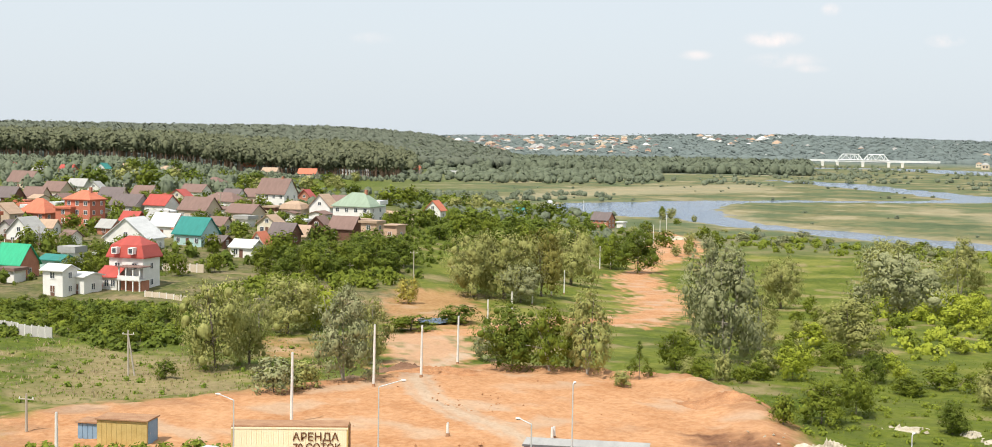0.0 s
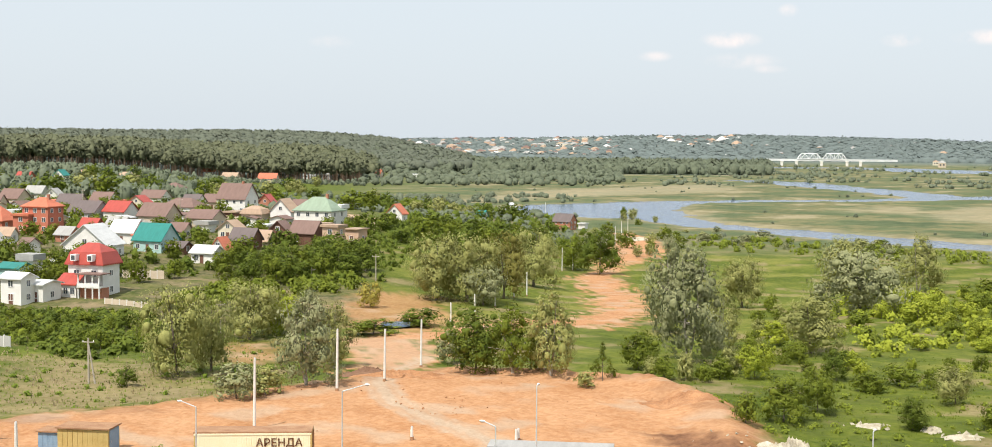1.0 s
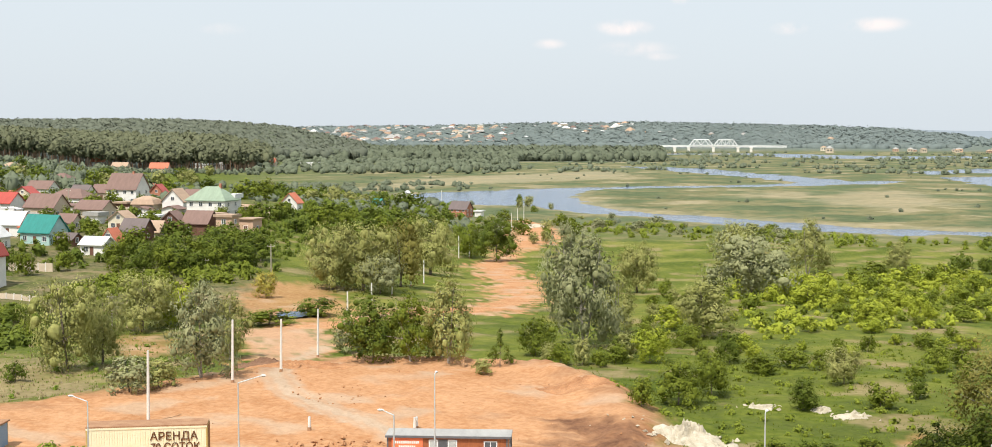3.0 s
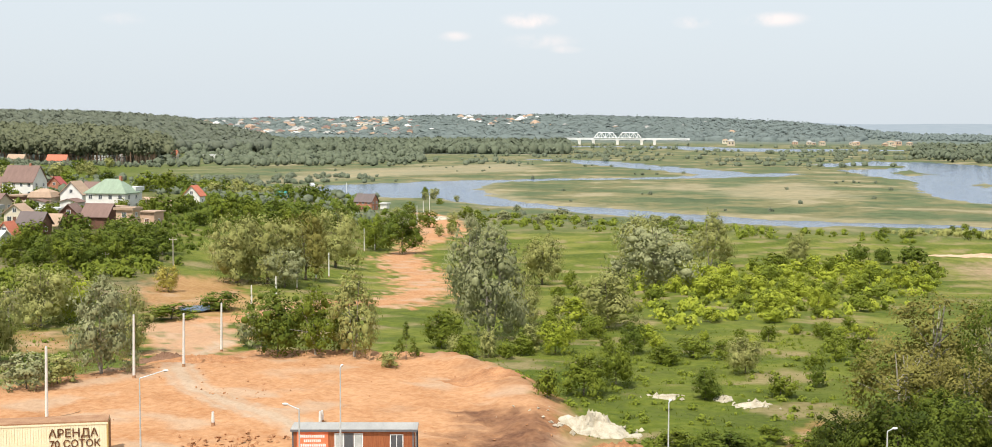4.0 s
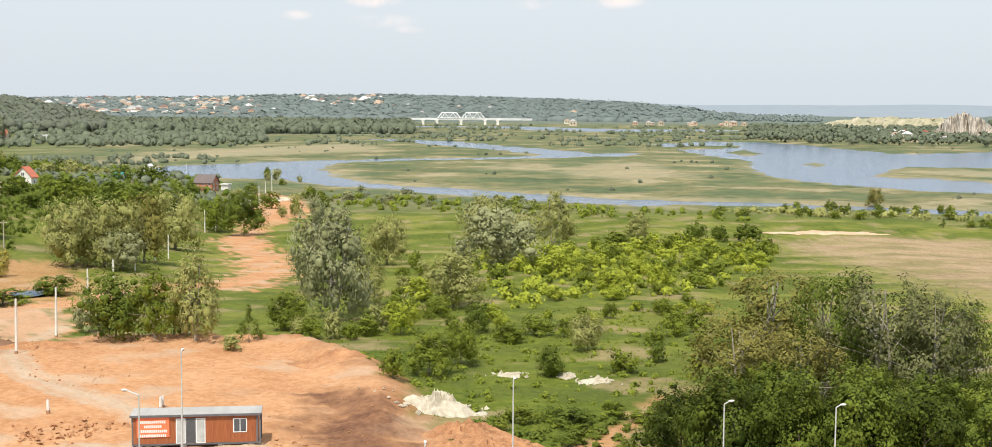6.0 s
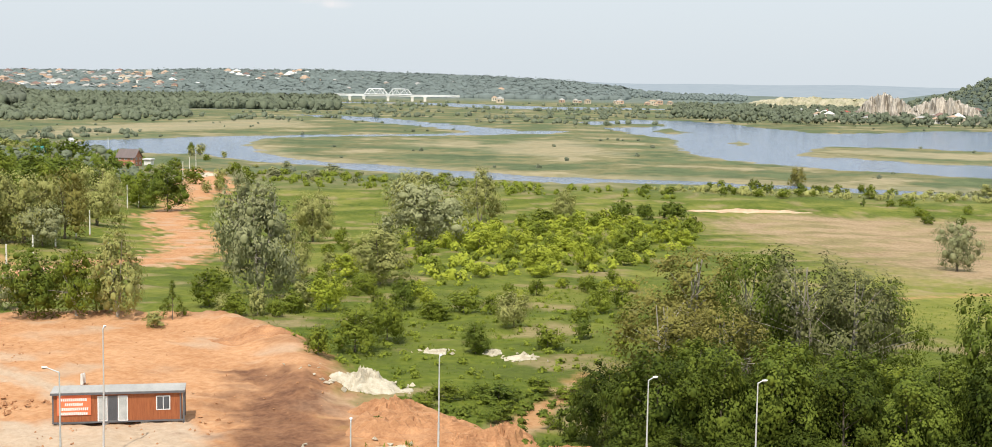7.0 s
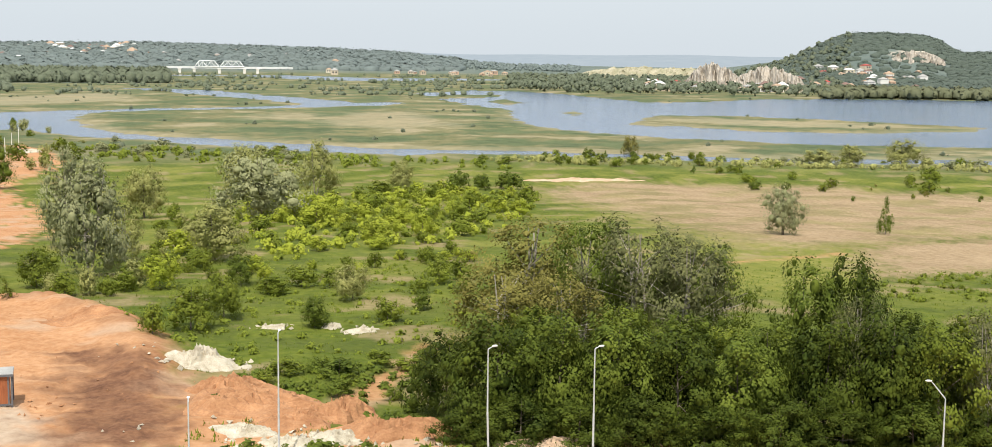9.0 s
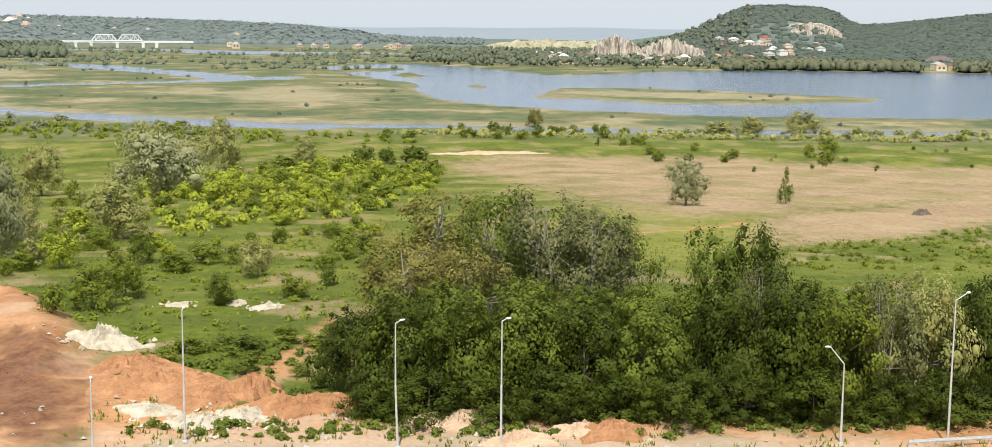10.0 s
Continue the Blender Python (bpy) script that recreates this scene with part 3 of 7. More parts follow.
    for s in range(stems):
        lean = rng.normal(size=2) * (0.04 if stems == 1 else 0.09)
        foot = np.array([0.03 * s * (-1) ** s, 0.02 * s, -0.03])
        knee = foot + np.array([lean[0] * 0.4, lean[1] * 0.4, 0.35])
        tip = np.array([lean[0], lean[1], 0.85])
        limb(tv, tf, foot, knee, 0.017, 0.011)
        limb(tv, tf, knee, tip, 0.011, 0.003)
        for c in rng.permutation(lobes)[:6]:
            e = C[c]
            base = knee + (tip - knee) * min(0.9, max(0.0, (e[2] - 0.45) * 1.2))
            limb(tv, tf, base, e, 0.005, 0.002, 4)
    trunk = bpy.data.meshes.new(kind + "_trunk")
    trunk.from_pydata([tuple(w) for w in tv], [], tf)
    return trunk, crown


ROUND, TALL, SPIRE, WEEP, LOW = (0.8, 1.0, 1.05, 0.95, 0.55), (0.75, 1.0, 0.95, 0.75, 0.35), (1.0, 0.8, 0.55, 0.3, 0.08), (0.95, 1.05, 1.1, 1.0, 0.7), (1.0, 1.05, 0.95, 0.6)
FULL = (0.95, 1.02, 1.0, 0.88, 0.55)
FORMS = {  # kind: variants of (trunk, crown), bark
    "willow": ([tree_meshes("willow", s, 34, 5800, 0.0155, 0.02, WEEP, 2, 0.9) for s in (1, 2, 3, 4)], BARK),
    "broad": ([tree_meshes("broadleaf", s, 26, 4600, 0.0175, 0.02, ROUND, 1, 0.1) for s in (5, 6, 7, 8)], BARK),
    "tall": ([tree_meshes("tall", s, 36, 5800, 0.0145, 0.02, TALL, 2, 0.4, (0.10, 0.17)) for s in (9, 10, 11, 12)], BARK_PALE),
    "grove": ([tree_meshes("grove", s, 38, 8800, 0.0125, 0.0, FULL, 1, 0.0, (0.10, 0.18), 0.0, 0.8) for s in (13, 14, 15, 16)], BARK),
    "airy": ([tree_meshes("airy", s, 44, 8000, 0.0115, 0.02, ROUND, 3, 0.3, (0.075, 0.14), 0.14) for s in (17, 18, 19)], BARK_PALE),
    "spruce": ([tree_meshes("spruce", s, 22, 2400, 0.016, 0.02, SPIRE, 1, 0.5, (0.1, 0.16)) for s in (20, 21)], BARK),
    "small": ([tree_meshes("small_tree", s, 18, 1500, 0.03, 0.0, ROUND, 1, 0.1, (0.14, 0.24)) for s in (22, 23, 24, 25)], BARK),
    "bush": ([tree_meshes("bush", s, 16, 1300, 0.034, 0.0, LOW, 1, 0.0, (0.15, 0.26)) for s in (26, 27, 28, 29)], BARK),
    "small_far": ([tree_meshes("far_tree", s, 12, 420, 0.056, 0.0, ROUND, 1, 0.1, (0.16, 0.26)) for s in (30, 31, 32, 33)], BARK),
    "bush_far": ([tree_meshes("far_bush", s, 10, 340, 0.062, 0.0, LOW, 1, 0.0, (0.18, 0.28)) for s in (34, 35, 36, 37)], BARK),
}
_count = [0]
PUT = []


def tree(form, leaf, x, y, h, w, label, category="tree", group="", name=None):
    """A tree or bush h metres high and w wide, standing at x, y."""
    if form in ("small", "bush") and math.hypot(x, y) > 330:
        form += "_far"
    forms, bark = FORMS[form]
    _count[0] += 1
    n = _count[0]
    trunk, crown = forms[n % len(forms)]
    top = new(name or category, None)
    top.empty_display_size = 0.5
    top.matrix_basis = Matrix.LocRotScale((x, y, gz(x, y) - 0.05), Euler((0, 0, n * 2.399)), (w, w, h))
    key = crown.name + leaf
    me = bpy.data.meshes.get(key)
    if me is None:
        me = crown.copy()
        me.name = key
        me.materials.append(LEAF[leaf])
    if not trunk.materials:
        trunk.materials.append(bark)
    new("trunk", trunk).parent = top
    new("crown", me).parent = top
    tagged(top, label, category, group)
    PUT.append((x, y, w))
    return top


WL, GL, DL, LL, OL = "grey-green willow with a drooping rounded crown", "silvery grey-green tall willow with upright limbs", "dark green leafy broadleaf tree", "bright lime-green young leafy bush", "olive-brown tree with thin spring foliage"
BL = "dense dark green bush in rough grass"
# by the clay pad and along the dirt track
tree("willow", "willow", -77.7, 155.4, 12.3, 9.4, WL)
tree("willow", "willow", -76.0, 161.1, 9.2, 5.9, WL)
tree("willow", "willow", -87.6, 200.3, 10.1, 10.3, WL)
tree("broad", "lime", -85.3, 207.1, 7.9, 8.4, LL)
tree("tall", "grey", -56.4, 144.8, 11.6, 8.8, GL)
tree("tall", "willow", -61.6, 168.3, 9.3, 5.9, WL)
tree("bush", "grey", -60.3, 134.2, 4.2, 5.2, "grey-green bush on the pad's bank", "bush")
tree("bush", "willow", -58.6, 138.0, 3.5, 4.3, "grey-green bush on the pad's bank", "bush")
tree("bush", "dark", -79.2, 145.2, 2.5, 2.8, BL, "bush")
tree("willow", "willow", -75.5, 265.7, 14.0, 12.3, WL)
tree("willow", "willow", -69.5, 268.4, 14.6, 14.3, WL)
tree("willow", "olive", -66.3, 286.2, 15.1, 12.4, "old willow with yellowing olive crown")
tree("willow", "willow", -71.2, 343.0, 16.1, 13.9, WL)
tree("willow", "grey", -65.4, 265.4, 8.3, 9.6, GL)
tree("broad", "dark", -67.9, 431.7, 15.9, 15.3, DL)
tree("broad", "mid", -78.9, 445.0, 12.7, 12.7, DL)
tree("willow", "yellow", -82.7, 245.7, 5.4, 5.0, "yellow weeping willow bush beside a pond", "bush")
tree("bush", "dark", -65.6, 222.1, 3.7, 7.6, "dark green bush at the edge of a pond", "bush")
tree("bush", "mid", -69.9, 208.7, 2.7, 9.3, "green reeds and bush beside a pond", "bush")
tree("broad", "dark", -40.9, 162.1, 8.8, 8.7, DL)
tree("tall", "mid", -35.7, 160.6, 8.9, 7.4, DL)
tree("tall", "willow", -30.8, 159.0, 10.9, 7.6, "green poplar with a loose upright crown")
tree("bush", "grey", -47.8, 175.6, 5.1, 4.3, "grey-green bush at the edge of bare clay", "bush")
tree("spruce", "dark", -24.1, 156.0, 4.8, 3.4, DL)
tree("broad", "mid", -22.3, 174.9, 5.5, 6.2, DL)
tree("tall", "grey", -16.9, 186.5, 16.8, 11.9, GL)
tree("tall", "grey", -24.0, 228.8, 17.3, 10.3, GL)
tree("tall", "willow", -13.8, 203.7, 9.1, 7.7, WL)
tree("bush", "willow", -15.4, 166.2, 3.8, 2.7, "grey-green bush in grass", "bush")
tree("willow", "willow", -15.9, 300.2, 11.8, 10.1, WL)
tree("willow", "grey", 8.9, 291.6, 15.3, 20.5, "wide old willow with pale grey-green crown")
tree("willow", "willow", 6.5, 410.1, 15.3, 13.4, WL)
tree("broad", "willow", -0.6, 200.9, 9.0, 10.4, WL)
tree("tall", "willow", 28.2, 400.2, 16.9, 14.6, WL)
# bushes in the meadow
for_meadow = "leafy green bush in the meadow"
tree("broad", "mid", -3.0, 139.9, 5.3, 6.1, for_meadow, "bush")
tree("broad", "mid", 0.4, 146.3, 5.5, 4.3, for_meadow, "bush")
tree("bush", "mid", -6.4, 132.2, 3.3, 2.8, for_meadow, "bush")
tree("broad", "lime", -7.2, 170.0, 4.7, 5.1, LL, "bush")
tree("broad", "dark", 2.6, 171.6, 4.4, 3.9, BL, "bush")
tree("bush", "mid", 6.1, 163.4, 2.8, 3.9, for_meadow, "bush")
tree("broad", "dark", 9.6, 139.7, 3.5, 3.7, BL, "bush")
tree("broad", "willow", 15.2, 156.8, 4.6, 4.9, for_meadow, "bush")
tree("bush", "dark", 22.4, 149.4, 2.7, 2.4, BL, "bush")
tree("bush", "mid", 10.0, 169.2, 2.9, 4.5, for_meadow, "bush")
tree("bush", "mid", 6.4, 163.2, 2.0, 2.8, for_meadow, "bush")
tree("bush", "mid", 17.6, 142.5, 2.9, 3.4, for_meadow, "bush")
tree("bush", "mid", 13.9, 120.1, 1.6, 3.2, for_meadow, "bush")
tree("bush", "mid", 5.4, 117.6, 1.8, 3.6, for_meadow, "bush")
tree("tall", "willow", 54.0, 405.0, 9.9, 9.6, WL)
tree("willow", "grey", 107.8, 246.3, 10.3, 8.3, "lone grey-green willow in dry grass")
tree("spruce", "dark", 131.6, 250.5, 8.2, 4.8, "lone young dark green conifer in dry grass")
tree("broad", "willow", 251.2, 510.3, 9.6, 11.7, WL)
tree("broad", "willow", 270.9, 505.1, 12.3, 16.6, WL)
tree("broad", "willow", 240.3, 517.4, 7.5, 16.0, WL)
tree("broad", "olive", 185.0, 597.6, 9.9, 8.8, OL)
# the thicket beside the road
GR = "dark green leafy tree in a dense thicket"
tree("airy", "olive", 31.2, 134.9, 12.5, 13.0, OL)
tree("airy", "olive", 26.1, 123.5, 9.0, 11.5, OL)
tree("airy", "olive", 31.0, 119.0, 8.6, 9.5, OL)
tree("airy", "dark", 35.5, 128.5, 12.9, 9.5, GR)
tree("airy", "sage", 39.2, 123.4, 13.2, 11.5, WL)
tree("airy", "sage", 42.3, 117.6, 12.7, 11.0, WL)
tree("airy", "dark", 47.6, 124.6, 10.5, 8.0, GR)
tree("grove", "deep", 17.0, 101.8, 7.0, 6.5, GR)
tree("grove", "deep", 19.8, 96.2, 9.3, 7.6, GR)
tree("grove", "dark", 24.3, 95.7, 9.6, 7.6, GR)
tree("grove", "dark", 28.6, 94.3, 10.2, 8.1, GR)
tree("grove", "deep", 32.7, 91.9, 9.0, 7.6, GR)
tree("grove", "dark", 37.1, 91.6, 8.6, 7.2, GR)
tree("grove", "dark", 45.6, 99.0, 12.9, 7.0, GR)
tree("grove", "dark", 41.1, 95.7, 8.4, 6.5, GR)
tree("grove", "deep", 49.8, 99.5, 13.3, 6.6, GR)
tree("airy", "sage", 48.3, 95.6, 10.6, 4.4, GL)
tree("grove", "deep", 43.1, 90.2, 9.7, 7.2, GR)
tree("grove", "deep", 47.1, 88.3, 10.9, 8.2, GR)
tree("grove", "mid", 50.6, 87.1, 10.0, 7.3, GR)
tree("airy", "sage", 54.3, 86.7, 10.9, 6.9, GL)
tree("grove", "willow", 57.5, 86.3, 11.0, 6.5, WL)
tree("grove", "deep", 62.7, 87.6, 10.4, 6.2, GR)
# foot shrubs all in deep: shade of the gaps painted as leaf colour
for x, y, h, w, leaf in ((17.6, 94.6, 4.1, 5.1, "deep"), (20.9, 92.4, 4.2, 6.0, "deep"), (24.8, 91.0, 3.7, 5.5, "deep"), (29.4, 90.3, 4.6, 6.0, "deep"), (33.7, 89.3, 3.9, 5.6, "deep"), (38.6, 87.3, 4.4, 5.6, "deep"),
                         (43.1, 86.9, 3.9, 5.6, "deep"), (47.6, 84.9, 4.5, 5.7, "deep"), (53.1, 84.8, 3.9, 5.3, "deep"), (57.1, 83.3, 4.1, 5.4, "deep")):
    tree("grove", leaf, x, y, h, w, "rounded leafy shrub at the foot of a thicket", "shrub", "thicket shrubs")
tree("grove", "dark", 66.8, 87.3, 10.6, 7.4, GR)


# ---- building helpers ----
def box(v, f, x0, x1, y0, y1, z0, z1):
    k = len(v)
    v += [(x0, y0, z0), (x1, y0, z0), (x1, y1, z0), (x0, y1, z0), (x0, y0, z1), (x1, y0, z1), (x1, y1, z1), (x0, y1, z1)]
    f += [(k + 3, k + 2, k + 1, k), (k + 4, k + 5, k + 6, k + 7), (k, k + 1, k + 5, k + 4), (k + 1, k + 2, k + 6, k + 5), (k + 2, k + 3, k + 7, k + 6), (k + 3, k, k + 4, k + 7)]


def block(name, mat, parent, x0, x1, y0, y1, z0, z1, label=""):
    v, f = [], []
    box(v, f, x0, x1, y0, y1, z0, z1)
    return tagged(put(name, v, f, mat, parent), label)


def bar(name, mat, parent, p0, p1, r0, r1, sides=8, label=""):
    v, f = [], []
    limb(v, f, p0, p1, r0, r1, sides)
    return tagged(put(name, v, f, mat, parent, smooth=False), label)


def stand(name, x, y, turn=0.0, sink=0.0):
    top = new(name, None)
    top.matrix_basis = pose(x, y, gz(x, y) - sink, 0, 0, turn)
    return top


def roof_metal(name, c, rough=0.45):
    d = tuple(0.72 * k for k in c)
    return material(name, d, c, size=2.2, rough=rough, bump=0.15, stretch=(2.5, 0.6, 1), own=True)


ROOF = {
    "red": roof_metal("red_metal_roof", (0.46, 0.085, 0.065)), "orange": roof_metal("orange_tile_roof", (0.6, 0.19, 0.11), 0.7),
    "brown": roof_metal("brown_tile_roof", (0.235, 0.15, 0.125), 0.7), "dark": roof_metal("dark_roof", (0.17, 0.135, 0.13), 0.7),
    "teal": roof_metal("teal_metal_roof", (0.035, 0.24, 0.21)), "green": roof_metal("green_metal_roof", (0.04, 0.42, 0.22)),
    "sage": roof_metal("grey_green_roof", (0.3, 0.38, 0.28), 0.6), "grey": roof_metal("slate_grey_roof", (0.42, 0.41, 0.39), 0.7),
    "pale": roof_metal("pale_metal_roof", (0.68, 0.68, 0.67), 0.5), "tan": roof_metal("tan_roof", (0.48, 0.34, 0.24), 0.7), "white": roof_metal("white_roof", (0.78, 0.78, 0.76), 0.5),
}


def wall_paint(name, c, k=0.82):
    return material(name, tuple(k * q for q in c), c, size=1.8, rough=0.85, bump=0.2, own=True)


WALL = {
    "white": wall_paint("white_plaster", (0.8, 0.78, 0.74)), "cream": wall_paint("cream_plaster", (0.72, 0.64, 0.5)), "brick": wall_paint("red_brick_wall", (0.5, 0.22, 0.14), 0.7),
    "orange": wall_paint("orange_brick_wall", (0.54, 0.18, 0.115), 0.8), "pink": wall_paint("pale_brick_wall", (0.62, 0.42, 0.3)), "wood": wall_paint("dark_timber_wall", (0.2, 0.1, 0.07), 0.6),
    "teal": wall_paint("pale_teal_boards", (0.42, 0.6, 0.58)), "grey": wall_paint("grey_plaster", (0.5, 0.48, 0.45)), "beige": wall_paint("beige_plaster", (0.6, 0.5, 0.38)),
}


def window(house_top, x, y, z, w, h, side=0):
    """A framed pane on the front (side 0) or on the right-hand wall (side 1)."""
    v, f = [], []
    p, g = [], []
    t = 0.09
    if side == 0:
        for a, b, c, d in ((x - w / 2, x + w / 2, z, z + t), (x - w / 2, x + w / 2, z + h - t, z + h), (x - w / 2, x - w / 2 + t, z + t, z + h - t), (x + w / 2 - t, x + w / 2, z + t, z + h - t), (x - 0.03, x + 0.03, z + t, z + h - t)):
            box(v, f, a, b, y - 0.1, y + 0.05, c, d)
        box(p, g, x - w / 2 + t, x + w / 2 - t, y - 0.04, y + 0.02, z + t, z + h - t)
    else:
        for a, b, c, d in ((y - w / 2, y + w / 2, z, z + t), (y - w / 2, y + w / 2, z + h - t, z + h), (y - w / 2, y - w / 2 + t, z + t, z + h - t), (y + w / 2 - t, y + w / 2, z + t, z + h - t), (y - 0.03, y + 0.03, z + t, z + h - t)):
            box(v, f, x - 0.05, x + 0.1, a, b, c, d)
        box(p, g, x - 0.02, x + 0.04, y - w / 2 + t, y + w / 2 - t, z + t, z + h - t)
    fr = put("window", v, f, WHITE_PAINT, house_top)
    put("pane", p, g, GLASS, fr)


HOUSES = []


def roof_shape(kind, w, d, h, rh, o=0.5):
    """Vertices and faces of a roof over a w by d house whose walls end at h."""
    W, D, t = w / 2 + o, d / 2 + o, 0.2
    v, f = [], []
    lo = h - o * rh / (d / 2 if kind == "gable" else w / 2)
    if kind == "gable":
        for s in (-1, 1):
            k = len(v)
            v += [(-W, s * D, lo), (W, s * D, lo), (W, 0, h + rh), (-W, 0, h + rh), (-W, s * D, lo + t), (W, s * D, lo + t), (W, 0, h + rh + t), (-W, 0, h + rh + t)]
            f += [(k, k + 1, k + 2, k + 3), (k + 4, k + 5, k + 6, k + 7), (k, k + 1, k + 5, k + 4), (k + 1, k + 2, k + 6, k + 5), (k + 3, k, k + 4, k + 7)]
    elif kind == "end":
        for s in (-1, 1):
            k = len(v)
            v += [(s * W, -D, lo), (s * W, D, lo), (0, D, h + rh), (0, -D, h + rh), (s * W, -D, lo + t), (s * W, D, lo + t), (0, D, h + rh + t), (0, -D, h + rh + t)]
            f += [(k, k + 1, k + 2, k + 3), (k + 4, k + 5, k + 6, k + 7), (k, k + 1, k + 5, k + 4), (k + 1, k + 2, k + 6, k + 5), (k + 3, k, k + 4, k + 7)]
    elif kind == "hip":
        rl = max(0.3, (w - d) / 2) if w > d else 0.3
        box(v, f, -W, W, -D, D, h - 0.05, h + t)
        k = len(v)
        v += [(-W, -D, h + t), (W, -D, h + t), (W, D, h + t), (-W, D, h + t), (-rl, 0, h + rh), (rl, 0, h + rh)]
        f += [(k, k + 1, k + 5, k + 4), (k + 1, k + 2, k + 5), (k + 2, k + 3, k + 4, k + 5), (k + 3, k, k + 4)]
    elif kind == "mansard":
        box(v, f, -W, W, -D, D, h - 0.05, h + t)
        a, b, m = 0.8, 0.8, h + rh * 0.6
        k = len(v)
        v += [(-W, -D, h + t), (W, -D, h + t), (W, D, h + t), (-W, D, h + t), (-W * a, -D * b, m), (W * a, -D * b, m), (W * a, D * b, m), (-W * a, D * b, m), (-W * 0.3, 0, h + rh), (W * 0.3, 0, h + rh)]
        f += [(k, k + 1, k + 5, k + 4), (k + 1, k + 2, k + 6, k + 5), (k + 2, k + 3, k + 7, k + 6), (k + 3, k, k + 4, k + 7), (k + 4, k + 5, k + 9, k + 8), (k + 5, k + 6, k + 9), (k + 6, k + 7, k + 8, k + 9), (k + 7, k + 4, k + 8)]
    else:
        box(v, f, -W, W, -D, D, h, h + max(0.25, rh))
    return v, f


def house(x, y, w, h, rh, kind, walls, roof, label, turn=-8.0, d=None, chimney=False, rows=None, door=True, category="house", panes=True):
    """A house whose front stands at x, y: w wide, walls h and roof rh high."""
    w = w * 0.84
    d = d or max(4.0, min(8.5, w * 0.75))
    far = math.hypot(x, y)
    cx, cy = x * (1 + 0.6 * d / far), y * (1 + 0.6 * d / far)
    top = new(category.replace(" ", "_"), None)
    base = min(gz(x, y), gz(cx, cy))
    top.matrix_basis = pose(cx, cy, base - 0.1, 0, 0, turn)
    h = h + (0.8 if h < 3.2 and far < 700 else 0.1)
    W, D = w / 2, d / 2
    v = [(-W, -D, -0.6), (W, -D, -0.6), (W, D, -0.6), (-W, D, -0.6), (-W, -D, h), (W, -D, h), (W, D, h), (-W, D, h)]
    f = [(0, 1, 5, 4), (2, 3, 7, 6), (3, 2, 1, 0)]
    if kind == "gable":
        v += [(-W, 0, h + rh), (W, 0, h + rh)]
        f += [(1, 2, 6, 9, 5), (3, 0, 4, 8, 7), (4, 5, 9, 8), (6, 7, 8, 9)]
    elif kind == "end":
        v += [(0, -D, h + rh), (0, D, h + rh)]
        f = [(0, 1, 5, 8, 4), (2, 3, 7, 9, 6), (3, 2, 1, 0), (1, 2, 6, 5), (3, 0, 4, 7), (5, 6, 9, 8), (7, 4, 8, 9)]
    else:
        f += [(1, 2, 6, 5), (3, 0, 4, 7), (4, 5, 6, 7)]
    put("wall", v, f, WALL[walls], top)
    rv, rf = roof_shape(kind, w, d, h, rh)
    put("roof", rv, rf, ROOF[roof], top)
    if panes:
        n = rows or max(1, round(h / 3.0))
        across, deep = max(1, int(w / 2.9)), max(1, int(d / 3.4))
        for k in range(n):
            z = 0.9 + k * (h / n)
            if z + 1.3 > h + 0.3:
                continue
            for i in range(across):
                if door and k == 0 and i == across // 2 and across > 1:
                    continue
                window(top, (i + 0.5) / across * w - W, -D, z, min(1.3, w / across * 0.5), 1.35)
            for i in range(deep):
                window(top, W, (i + 0.5) / deep * d - D, z, 1.1, 1.3, 1)
        if kind == "end" and rh > 2:
            window(top, 0, -D, h + 0.2, 1.2, 1.2)
        if door:
            block("door", WALL["wood"], top, -0.5, 0.5, -D - 0.06, -D + 0.05, 0.1, 2.15)
    if chimney:
        block("chimney", WALL["brick"], top, w * 0.18, w * 0.18 + 0.7, -0.3, 0.5, h, h + rh + 0.9)
    HOUSES.append((cx, cy, max(w, d) * 0.62 + 0.5))
    return tagged(top, label, category)


def slab_fence(x0, y0, x1, y1, h, n, mat, label):
    """A fence of concrete slabs between posts."""
    dx, dy = x1 - x0, y1 - y0
    length = math.hypot(dx, dy)
    top = stand("fence", x0, y0, math.degrees(math.atan2(dy, dx)))
    z0 = gz(x0, y0)
    for i in range(n):
        a, b = length * i / n, length * (i + 1) / n
        u = (i + 0.5) / n
        z = gz(x0 + dx * u, y0 + dy * u) - z0
        block("slab", mat, top, a + 0.1, b - 0.1, -0.05, 0.05, z - 0.2, z + h)
        block("post", CONCRETE, top, a - 0.09, a + 0.09, -0.09, 0.09, z - 0.2, z + h + 0.12)
    return tagged(top, label, "fence")


# ---- the village ----
h1 = house(-139.1, 242.3, 9.4, 6.4, 4.2, "mansard", "white", "red", "three-storey white house with red mansard roof", -4, chimney=False)


